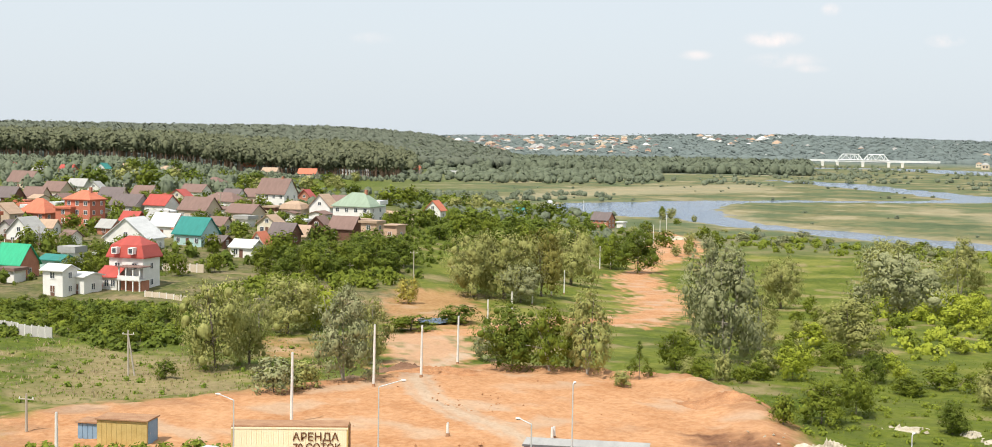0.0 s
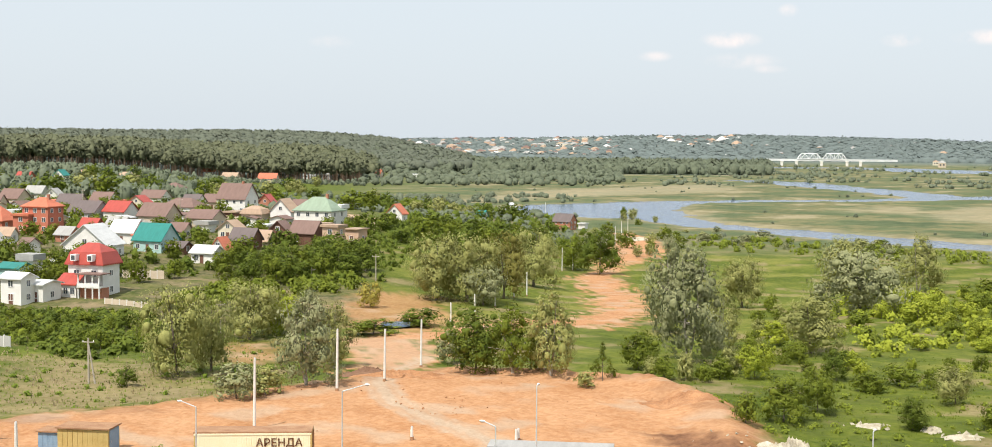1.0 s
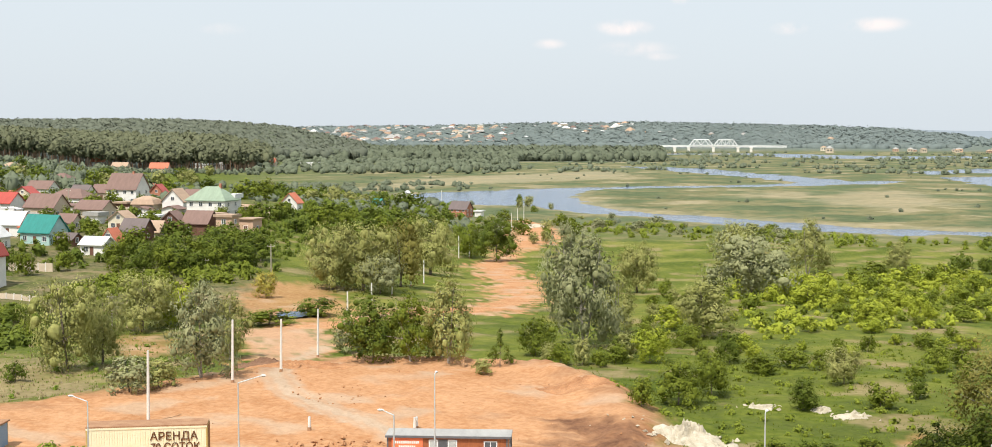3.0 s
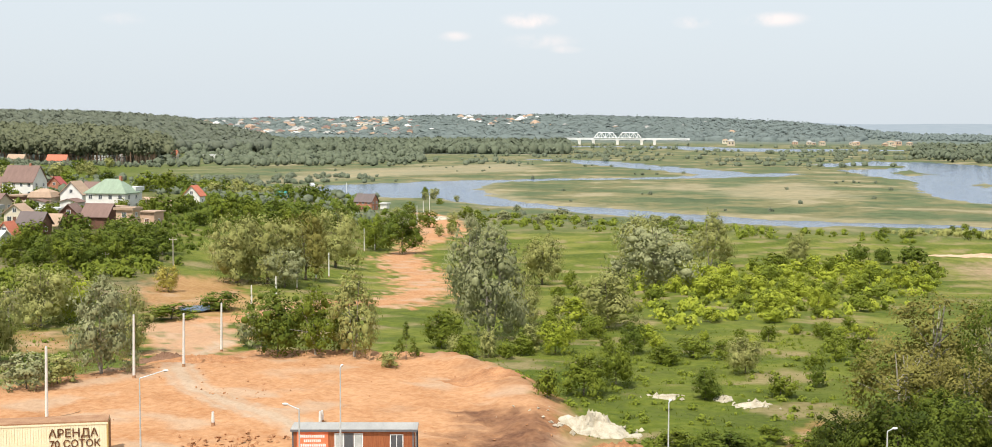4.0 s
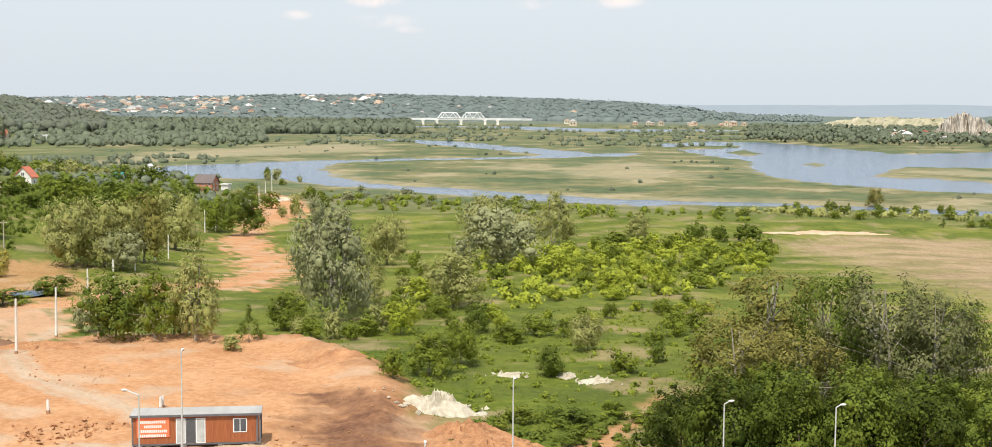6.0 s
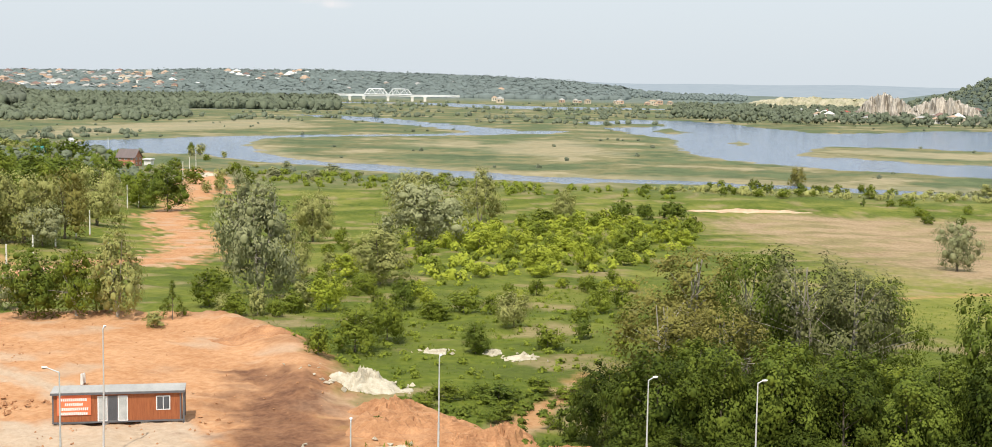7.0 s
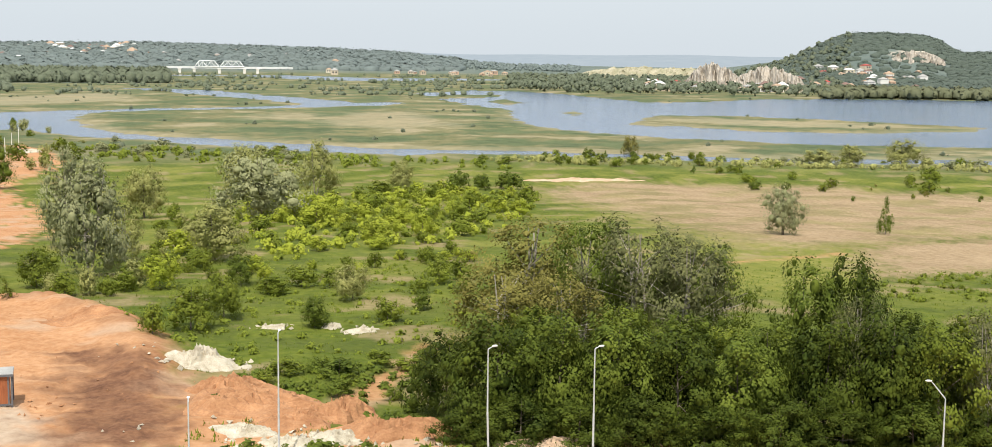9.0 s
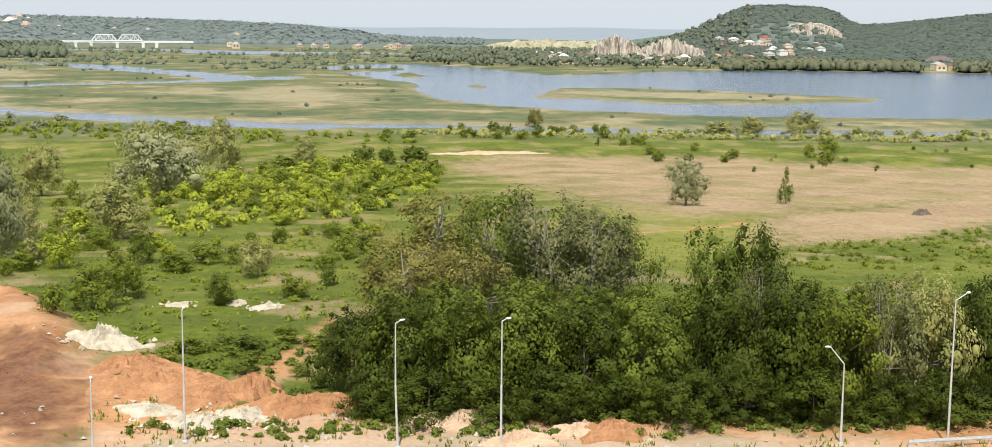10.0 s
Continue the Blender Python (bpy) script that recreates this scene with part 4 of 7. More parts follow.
def veranda(top):
    """The red-roofed lean-to and the two-storey veranda in front of the tall house."""
    put("lean_to_roof", [(-4.8, -6.6, 2.7), (0.3, -6.6, 2.7), (0.3, -3.2, 4.6), (-4.8, -3.2, 4.6), (-4.8, -6.6, 2.9), (0.3, -6.6, 2.9), (0.3, -3.2, 4.8), (-4.8, -3.2, 4.8)],
        [(3, 2, 1, 0), (4, 5, 6, 7), (0, 1, 5, 4), (1, 2, 6, 5), (2, 3, 7, 6), (3, 0, 4, 7)], ROOF["red"], top)
    block("lean_to_wall", WALL["white"], top, -4.5, 0.0, -6.2, -3.0, -0.6, 2.75)
    for i in range(3):
        window(top, -3.8 + i * 1.5, -6.2, 0.9, 1.1, 1.4)
    block("veranda_floor", CONCRETE, top, 0.4, 5.6, -6.6, -3.0, 2.3, 2.5)
    block("veranda_roof", ROOF["brown"], top, 0.2, 5.9, -6.8, -3.0, 4.9, 5.1)
    for x in (0.6, 2.2, 3.8, 5.3):
        block("column", WHITE_PAINT, top, x, x + 0.22, -6.5, -6.28, -0.5, 4.9)
    block("balustrade", WHITE_PAINT, top, 0.5, 5.5, -6.62, -6.52, 2.5, 3.3)
    block("porch_wall", WALL["brick"], top, 0.5, 5.4, -5.4, -3.0, -0.6, 2.3)

    for x in (-1.9, 1.9):
        d = block("dormer", WHITE_PAINT, top, x - 0.6, x + 0.6, -4.3, -2.6, 7.3, 8.6)
        block("pane", GLASS, d, x - 0.4, x + 0.4, -4.34, -4.3, 7.5, 8.4)


veranda(h1)
house(-147.9, 229.8, 5.9, 5.1, 0.9, "gable", "white", "white", "small white two-storey house with white roof", -10)
house(-144.4, 233.0, 4.6, 2.8, 0.6, "gable", "white", "white", "low white outbuilding with white roof", -10, d=5)
house(-168.3, 245.6, 8.6, 3.3, 3.6, "gable", "brick", "green", "brick house with bright green metal roof", -10)
house(-201.3, 298.3, 9.4, 3.4, 3.7, "end", "white", "grey", "white cottage with worn grey roof", -8)
house(-162.7, 314.0, 10.9, 2.6, 3.8, "gable", "teal", "teal", "pale teal wooden house with teal roof", -14)
house(-171.1, 298.0, 14.1, 3.4, 4.7, "end", "white", "pale", "large white house under pale metal roof", 0)
house(-179.6, 330.5, 9.1, 2.6, 3.0, "gable", "white", "pale", "white house with pale metal roof", -8)
house(-217.1, 350.3, 10.8, 7.7, 2.7, "hip", "orange", "orange", "large orange brick house with hipped orange roof", -8, chimney=True)
house(-236.4, 357.1, 11.6, 1.8, 4.4, "hip", "orange", "orange", "orange brick wing with orange tiled roof", -8)
house(-221.3, 349.1, 6.6, 5.0, 0.6, "flat", "orange", "orange", "flat-roofed orange brick wing", -8, d=6)
house(-219.3, 399.2, 10.6, 3.0, 3.0, "gable", "white", "red", "white house with red metal roof", -14)
house(-202.3, 392.6, 12.8, 2.7, 3.7, "gable", "beige", "brown", "beige house with brown tiled roof", -10)
house(-217.6, 441.1, 17.9, 3.2, 3.2, "hip", "white", "brown", "wide white house with brown hipped roof", -14)
house(-215.0, 480.2, 15.7, 5.9, 5.4, "gable", "white", "brown", "white two-storey house with brown gabled roof", -12, chimney=True)
house(-228.4, 540.9, 8.2, 3.3, 3.6, "end", "brick", "red", "small brick house with red gabled roof", -2)
house(-165.7, 406.6, 9.0, 4.3, 3.7, "end", "white", "tan", "white house with a steep gable front", -8)
house(-148.8, 392.9, 15.7, 5.1, 4.3, "hip", "white", "sage", "large white house with grey-green hipped roof", -10, chimney=True)
house(-144.5, 399.2, 3.6, 5.9, 1.2, "flat", "white", "white", "white corner tower of the large house", -10, d=4)
house(-141.0, 343.3, 7.3, 3.5, 2.8, "end", "wood", "brown", "dark timber house with brown gable", -2)
house(-133.6, 343.5, 8.9, 3.4, 2.9, "gable", "wood", "brown", "dark timber house with brown roof", -10)
house(-125.2, 341.1, 5.6, 5.4, 0.7, "flat", "pink", "tan", "two-storey pale brick house with flat roof", -10)
house(-122.8, 352.1, 5.2, 3.8, 0.3, "flat", "pink", "tan", "unfinished pale brick shell", -10, d=5)
house(-141.4, 298.5, 7.4, 2.0, 1.5, "gable", "white", "white", "low white house with white roof", -10)
house(-141.3, 306.4, 4.4, 2.2, 2.5, "end", "cream", "orange", "small house with orange gabled roof", -4)
house(-144.3, 327.4, 8.0, 2.2, 2.7, "gable", "wood", "dark", "dark timber cottage with dark roof", -10)
house(-142.1, 334.7, 4.8, 1.4, 2.4, "gable", "beige", "tan", "small beige cottage with tan roof", -10)
house(-158.5, 350.3, 7.5, 2.3, 2.3, "end", "cream", "tan", "cream cottage with tan roof", -6)
house(-174.9, 404.6, 8.6, 2.7, 2.7, "mansard", "beige", "tan", "beige cottage with rounded tan roof", -6)
house(-184.6, 388.7, 11.6, 2.4, 2.4, "gable", "beige", "brown", "low house with dark brown roof", -10)
house(-383.9, 765.1, 13.6, 5.2, 3.2, "hip", "white", "brown", "white house with brown hipped roof", -10)
house(-391.0, 648.9, 7.8, 7.8, 2.8, "end", "white", "teal", "narrow white house with teal roof", -6)
house(-378.2, 559.1, 17.0, 2.8, 4.7, "gable", "beige", "brown", "house with brown roof among trees", -10)
house(-316.4, 489.9, 12.0, 2.4, 3.5, "gable", "beige", "brown", "house with brown roof among trees", -10)
house(-241.6, 347.6, 8.7, 2.2, 2.8, "end", "beige", "tan", "beige cottage with tan gable", -6)
house(-230.4, 398.5, 12.9, 2.4, 3.4, "gable", "grey", "dark", "grey house with dark roof", -10)
house(-203.9, 354.1, 6.9, 1.3, 2.3, "gable", "brick", "red", "small house with red roof", -10)
house(-167.4, 259.1, 6.9, 1.7, 0.9, "gable", "teal", "teal", "low teal shed with teal roof", -10, door=False, panes=False, category="shed")
house(-247.6, 404.5, 8.8, 2.2, 2.2, "gable", "brick", "dark", "brick outbuilding with dark roof", -10)
house(-147.4, 467.3, 7.3, 2.7, 3.2, "end", "white", "orange", "white house with orange gabled roof", -8)
house(-138.9, 417.9, 7.4, 1.8, 0.4, "flat", "beige", "tan", "long low beige outbuilding", -14, d=4, panes=False)
house(-122.4, 664.5, 11.3, 4.4, 3.5, "gable", "brick", "dark", "brick house with dark roof near the river", -18)
house(-115.1, 675.7, 4.5, 1.9, 0.6, "flat", "white", "white", "small white outbuilding by the brick house", -18, d=3, panes=False, category="shed")
house(-162.2, 653.9, 5.0, 2.5, 2.5, "gable", "white", "teal", "small white house with teal roof among trees", -14)
house(-198.1, 877.8, 7.5, 2.1, 2.9, "end", "white", "white", "small white gabled house among trees", -14)

# smaller houses filled in between
infill = "smaller {} house with {} roof between gardens"
house(-301.8, 453.4, 10.2, 2.3, 3.3, "gable", "beige", "brown", infill.format("beige", "brown"), -2)
house(-341.3, 546.0, 10.2, 2.4, 3.0, "gable", "grey", "grey", infill.format("grey", "grey"), -2)
house(-272.3, 459.1, 10.9, 2.2, 3.2, "gable", "beige", "dark", infill.format("beige", "dark"), 2)
house(-273.1, 484.1, 10.4, 2.3, 3.1, "gable", "white", "brown", infill.format("white", "brown"), -5)
house(-252.0, 473.5, 9.0, 2.2, 2.7, "end", "cream", "red", infill.format("cream", "red"), -4)
house(-307.9, 445.5, 10.1, 2.0, 3.5, "gable", "wood", "dark", infill.format("wood", "dark"), -7)
house(-282.0, 543.7, 13.1, 2.6, 3.1, "gable", "white", "brown", infill.format("white", "brown"), -6)
house(-242.7, 519.9, 9.6, 2.7, 2.9, "gable", "beige", "brown", infill.format("beige", "brown"), -1)
house(-316.8, 520.1, 7.4, 2.6, 2.6, "end", "white", "grey", infill.format("white", "grey"), 0)
house(-355.1, 823.1, 12.5, 3.8, 4.2, "gable", "cream", "orange", infill.format("cream", "orange"), -5)
house(-247.8, 510.8, 9.5, 2.6, 2.6, "gable", "white", "dark", infill.format("white", "dark"), -11)
house(-194.5, 353.0, 7.5, 1.9, 2.3, "gable", "beige", "grey", infill.format("beige", "grey"), -14)
house(-195.1, 326.6, 6.0, 1.6, 1.8, "gable", "brick", "grey", infill.format("brick", "grey"), -13)
house(-172.2, 346.3, 6.5, 1.6, 2.0, "gable", "cream", "brown", infill.format("cream", "brown"), -12)
house(-215.3, 311.9, 6.4, 1.8, 1.9, "end", "grey", "dark", infill.format("grey", "dark"), -10)
house(-208.6, 319.1, 5.3, 1.6, 1.8, "gable", "white", "tan", infill.format("white", "tan"), 2)
house(-155.5, 312.7, 5.5, 1.1, 1.3, "gable", "wood", "dark", infill.format("wood", "dark"), -12)
house(-188.8, 479.3, 7.2, 2.2, 2.2, "gable", "white", "brown", infill.format("white", "brown"), -8)
house(-142.5, 405.2, 5.2, 1.6, 1.4, "gable", "pink", "tan", infill.format("pink", "tan"), -9)


# sheds, garages and boarded fences between the plots
def outbuildings(poly, count, seed):
    rng = np.random.default_rng(seed)
    xs, ys = [p[0] for p in poly], [p[1] for p in poly]
    made = 0
    while made < count:
        x, y = rng.uniform(min(xs), max(xs)), rng.uniform(min(ys), max(ys))
        w = rng.uniform(3.5, 6.5)
        if inside(poly, np.array([x]), np.array([y]))[0] < 0 or any(math.hypot(x - a, y - b) < r + w * 0.5 for a, b, r in HOUSES):
            continue
        walls, roof = (("white", "grey"), ("cream", "tan"), ("beige", "pale"), ("wood", "tan"), ("grey", "white"), ("pink", "orange"), ("white", "brown"))[rng.integers(7)]
        turn = rng.choice((-14, -8, 2, 76))
        if made % 3 == 2:
            b = radians(turn)
            slab_fence(x, y, x + 11 * math.cos(b), y + 11 * math.sin(b), 1.7, 6, (WHITE_PAINT, WALL["beige"], WALL["wood"], WALL["grey"])[rng.integers(4)], "boarded garden fence between village plots")
            HOUSES.append((x + 5 * math.cos(b), y + 5 * math.sin(b), 2.0))
        else:
            house(x, y, w / 0.84, rng.uniform(1.6, 2.2), rng.uniform(0.5, 1.5), ("gable", "end", "flat")[rng.integers(3)], walls, roof, "small {} garden shed with {} roof".format("timber" if walls == "wood" else walls, roof), turn, d=w * 0.8, panes=False, category="shed")
        made += 1


# houses at the foot of the pine wood
EDGE = "house at the edge of a pine wood"
house(-480.5, 883.9, 15.9, 3.7, 3.3, "hip", "white", "tan", "white " + EDGE, 0)
house(-493.1, 850.5, 11.9, 3.7, 2.7, "gable", "cream", "tan", "cream " + EDGE, 0)
house(-535.6, 776.5, 13.2, 2.6, 4.0, "end", "wood", "red", "timber " + EDGE, 0)
house(-479.2, 725.3, 11.3, 3.2, 2.8, "gable", "white", "grey", "white " + EDGE, 0)
house(-491.6, 773.5, 11.1, 3.0, 3.0, "gable", "brick", "red", "brick " + EDGE, 0)
house(-617.1, 1310.6, 17.5, 6.1, 4.7, "gable", "white", "orange", "white " + EDGE, 0)
house(-583.3, 1286.8, 19.7, 3.9, 3.9, "gable", "beige", "tan", "beige " + EDGE, 0)
house(-549.0, 1303.3, 23.7, 4.6, 5.3, "gable", "beige", "orange", "beige " + EDGE, 0)
house(-536.0, 1388.3, 18.0, 5.5, 2.1, "flat", "white", "white", "flat-roofed white " + EDGE, 0)
house(-520.4, 1397.3, 13.9, 6.2, 2.1, "flat", "grey", "white", "flat-roofed grey " + EDGE, 0)
house(-520.0, 1557.0, 22.9, 5.3, 4.6, "gable", "beige", "orange", "beige " + EDGE, 0)
house(-451.4, 1513.8, 33.8, 4.4, 1.5, "flat", "white", "white", "long white flat-roofed shed in meadow", -14, d=9, panes=False)


outbuildings([(-171.6, 232.0), (-300.7, 406.7), (-303.4, 520.6), (-202.6, 475.8), (-150.7, 421.2), (-128.0, 334.4), (-138.3, 288.7), (-142.2, 259.3), (-157.6, 244.2)], 54, 40)
slab_fence(-337.4, 570.5, -364.3, 720.3, 2.6, 24, WHITE_PAINT, "long white slab fence behind the village")
slab_fence(-129.8, 184.6, -117.1, 179.9, 1.7, 8, WALL["grey"], "grey concrete slab fence in tall grass")
slab_fence(-131.0, 232.1, -120.4, 229.3, 1.0, 6, WALL["beige"], "low pale garden wall")
slab_fence(-206.6, 296.7, -185.3, 294.1, 1.6, 9, WALL["wood"], "dark boarded garden fence")

# ---- on the clay pad ----
CLAD = material("vertical_timber_cladding", (0.24, 0.07, 0.03), (0.42, 0.15, 0.06), size=0.5, rough=0.6, bump=0.3, stretch=(6, 6, 0.5), own=True)
FRAME = material("graphite_frame", (0.1, 0.1, 0.11), (0.16, 0.16, 0.17), size=0.5, rough=0.5)
BANNER = material("orange_banner", (0.75, 0.16, 0.07), (0.85, 0.24, 0.11), size=0.6, rough=0.6)
PALE_GLASS = material("pane_over_pale_blind", (0.3, 0.32, 0.32), (0.55, 0.57, 0.56), size=0.6, rough=0.12, spec=0.7)


def site_cabin(x, y, turn):
    top = stand("site_cabin", x, y, turn)
    W, D, z0, z1 = 4.95, 2.3, 0.3, 2.68
    v, f = [], []
    box(v, f, -W, W, 0, D, z0, z1 - 0.1)
    body = put("body", v, f, CLAD, top)
    for i in range(52):
        a = -W + 2 * W * i / 52
        if 5.5 < i * 2 * W / 52 - 0.2 or i < 17 or i > 30:
            block("plank", CLAD, body, a + 0.01, a + 0.19, -0.025, 0.0, z0 + 0.06, z1 - 0.16)
    block("roof", ROOF["grey"], top, -W - 0.12, W + 0.3, -0.2, D + 0.15, z1 - 0.1, z1 + 0.06, "grey metal roof with a shallow overhang")
    block("fascia", FRAME, top, -W - 0.12, W + 0.3, -0.24, -0.2, z1 - 0.14, z1 + 0.03)
    for a in (-W, W - 0.12):
        block("corner_post", FRAME, top, a, a + 0.12, -0.05, -0.026, z0, z1 - 0.12)
    for q in (0.0, D - 0.1):
        block("side_post", FRAME, top, W + 0.12, W + 0.26, q, q + 0.1, z0 - 0.3, z1 - 0.1)
    block("sill_beam", FRAME, top, -W, W + 0.26, -0.06, 0.0, z0 - 0.08, z0 + 0.05)
    for a in (-W + 0.3, -1.2, 1.8, W - 0.8):
        block("support_block", CONCRETE, top, a, a + 0.5, 0.1, 0.5, -0.15, z0)
        block("support_block", CONCRETE, top, a, a + 0.5, D - 0.5, D - 0.1, -0.15, z0)
    for k, a in enumerate((-1.5, -0.72, 0.06)):
        d = block("glass_door", FRAME if k == 1 else LAMP_WHITE, top, a, a + 0.76, -0.06, -0.026, z0 + 0.05, z0 + 2.08)
        block("pane", GLASS if k == 1 else PALE_GLASS, d, a + 0.08, a + 0.68, -0.075, -0.06, z0 + 0.13, z0 + 1.99)
    w = block("window", LAMP_WHITE, top, 3.0, 4.1, -0.06, -0.026, z0 + 0.85, z0 + 2.0)
    for a in (3.08, 3.58):
        block("pane", GLASS, w, a, a + 0.44, -0.075, -0.06, z0 + 0.93, z0 + 1.92)
    b = block("banner", BANNER, top, -4.55, -2.0, -0.09, -0.03, z0 + 0.6, z0 + 2.2, "orange banner with white lettering")
    for k, (n, wide) in enumerate(((13, 2.0), (9, 1.4), (15, 2.2), (14, 2.1))):
        zz = z0 + 1.95 - k * 0.37
        for i in range(n):
            a = -3.27 - wide / 2 + wide * i / n
            block("bar", WHITE_PAINT, b, a, a + wide / n * 0.7, -0.1, -0.09, zz - 0.22, zz)
    return tagged(top, "timber-clad site cabin with grey roof and orange banner", "cabin")


site_cabin(-21.0, 107.7, 6.0)

CREAM = material("cream_painted_steel", (0.76, 0.7, 0.47), (0.85, 0.8, 0.6), size=1.2, rough=0.5, own=True)
YELLOW = material("yellow_painted_steel", (0.42, 0.3, 0.1), (0.56, 0.43, 0.18), size=0.8, rough=0.5, own=True)
RUST = material("rusty_steel", (0.26, 0.13, 0.07), (0.42, 0.25, 0.14), size=0.9, rough=0.85, own=True)
BLUE = material("blue_painted_steel", (0.16, 0.27, 0.4), (0.26, 0.38, 0.5), size=0.8, rough=0.6, own=True)
LETTER = material("brown_lettering", (0.1, 0.045, 0.02), (0.15, 0.07, 0.035), size=0.3, rough=0.7)


def lettering(text, size, mat, parent, x, y, z):
    cu = bpy.data.curves.new("lettering", "FONT")
    cu.body, cu.size, cu.extrude = text, size, 0.01
    cu.offset = 0.012
    tmp = bpy.data.objects.new("tmp", cu)
    me = bpy.data.meshes.new_from_object(tmp)
    bpy.data.objects.remove(tmp)
    me.materials.clear()
    me.materials.append(mat)
    ob = new("lettering", me)
    ob.parent = parent
    ob.matrix_basis = pose(x, y, z, 90, 0, 0)
    return ob


def sign_container(x, y, turn):
    top = stand("freight_container", x, y, turn)
    W, D, H = 4.95, 2.4, 2.8
    block("body", CREAM, top, -W, W, 0, D, 0.15, H - 0.12)
    for i in range(46):
        a = -W + 0.15 + (2 * W - 0.3) * i / 46
        block("rib", CREAM, top, a, a + 0.1, -0.03, 0.0, 0.3, H - 0.3)
    block("roof", RUST, top, -W - 0.02, W + 0.02, -0.05, D + 0.03, H - 0.12, H, "rusty roof sheet")
    block("top_rail", CREAM, top, -W, W, -0.06, 0.0, H - 0.28, H - 0.12)
    block("bottom_rail", RUST, top, -W, W, -0.06, 0.0, 0.1, 0.28)
    e = block("end_door", YELLOW, top, W, W + 0.05, 0.05, D - 0.05, 0.2, H - 0.15, "yellow steel end doors")
    for q in (0.5, 0.95, 1.45, 1.9):
        bar("lock_rod", RUST, e, (W + 0.08, q, 0.25), (W + 0.08, q, H - 0.2), 0.03, 0.03)
    for q in (-W, W - 0.1):
        block("corner_post", YELLOW, top, q, q + 0.12, -0.05, 0.05, 0.1, H - 0.12)
    lettering("АРЕНДА", 0.95, LETTER, top, 0.25, -0.075, H - 1.25)
    lettering("70 СОТОК", 0.84, LETTER, top, 0.3, -0.075, H - 2.1)
    return tagged(top, "cream steel freight container with brown painted lettering", "container")


sign_container(-46.3, 106.3, 17.0)


def shed(x, y, w, d, h, mat, side, label, turn):
    top = stand("shed", x, y, turn)
    block("wall", mat, top, -w / 2, w / 2, 0, d, -0.1, h)
    block("roof", RUST, top, -w / 2 - 0.15, w / 2 + 0.15, -0.2, d + 0.15, h, h + 0.12, "rusty sheet roof")
    dr = block("door", side, top, w / 2, w / 2 + 0.04, 0.2, d - 0.2, 0, h - 0.1)
    bar("handle", STEEL, dr, (w / 2 + 0.07, 0.5, 1.0), (w / 2 + 0.07, 0.5, 1.25), 0.02, 0.02)
    n = max(3, int(w / 0.45))
    for i in range(n):
        a = -w / 2 + w * i / n
        block("panel", mat, top, a + 0.02, a + w / n - 0.02, -0.03, 0.0, 0.05, h - 0.08)
    return tagged(top, label, "shed")


shed(-62.4, 106.5, 4.7, 2.4, 2.3, YELLOW, BLUE, "yellow steel shed with rusty roof and blue end", 6)
shed(-66.8, 108.1, 1.9, 2.0, 1.5, BLUE, BLUE, "small blue steel hut beside the yellow shed", 6)


def parked_car(x, y, turn, tone, label):
    PAINT = material("car_paint", tuple(0.8 * c for c in tone), tone, size=1, rough=0.2, spec=0.6)
    TYRE = material("tyre_rubber", (0.02, 0.02, 0.02), (0.035, 0.035, 0.035), size=0.2, rough=0.9)
    top = stand("car", x, y, turn)
    bm = bmesh.new()
    prof = [(-2.2, 0.35), (-2.25, 0.8), (-2.1, 1.02), (-1.3, 1.1), (2.0, 1.1), (2.2, 0.9), (2.2, 0.35)]
    cab = [(-1.3, 1.1), (-0.55, 1.62), (1.55, 1.66), (2.05, 1.1)]
    for pr, half in ((prof, 0.9), (cab, 0.76)):
        a = [bm.verts.new((q, -half, z)) for q, z in pr]
        b = [bm.verts.new((q, half, z)) for q, z in pr]
        bm.faces.new(a)
        bm.faces.new(b[::-1])
        for i in range(len(pr)):
            j = (i + 1) % len(pr)
            bm.faces.new((a[j], a[i], b[i], b[j]))
    bmesh.ops.bevel(bm, geom=bm.edges[:], offset=0.06, segments=2, affect="EDGES")
    bmesh.ops.recalc_face_normals(bm, faces=bm.faces)
    me = bpy.data.meshes.new("body")
    bm.to_mesh(me)
    me.materials.append(PAINT)
    new("body", me).parent = top
    v = [(-1.2, -0.7, 1.17), (-1.2, 0.7, 1.17), (-0.62, 0.6, 1.57), (-0.62, -0.6, 1.57), (-1.23, -0.7, 1.2), (-1.23, 0.7, 1.2), (-0.65, 0.6, 1.6), (-0.65, -0.6, 1.6)]
    put("windscreen", v, [(0, 1, 2, 3), (4, 5, 6, 7), (0, 1, 5, 4), (2, 3, 7, 6)], GLASS, top)
    block("roof_rack", STEEL, top, -0.3, 1.4, -0.6, 0.6, 1.68, 1.72)
    for s in (-1, 1):
        block("side_window", GLASS, top, -0.45, 0.4, s * 0.77 - 0.01, s * 0.77 + 0.01, 1.18, 1.5)
        block("side_window", GLASS, top, 0.5, 1.4, s * 0.77 - 0.01, s * 0.77 + 0.01, 1.18, 1.5)
        block("headlight", LAMP_WHITE, top, -2.28, -2.2, s * 0.7 - 0.15, s * 0.7 + 0.15, 0.72, 0.88)
        for q in (-1.4, 1.4):
            wheel = bar("wheel", TYRE, top, (q, s * 0.92, 0.34), (q, s * 0.7, 0.34), 0.34, 0.34, 16)
            bar("rim", STEEL, wheel, (q, s * 0.93, 0.34), (q, s * 0.9, 0.34), 0.2, 0.2, 12)
    return tagged(top, label, "car")


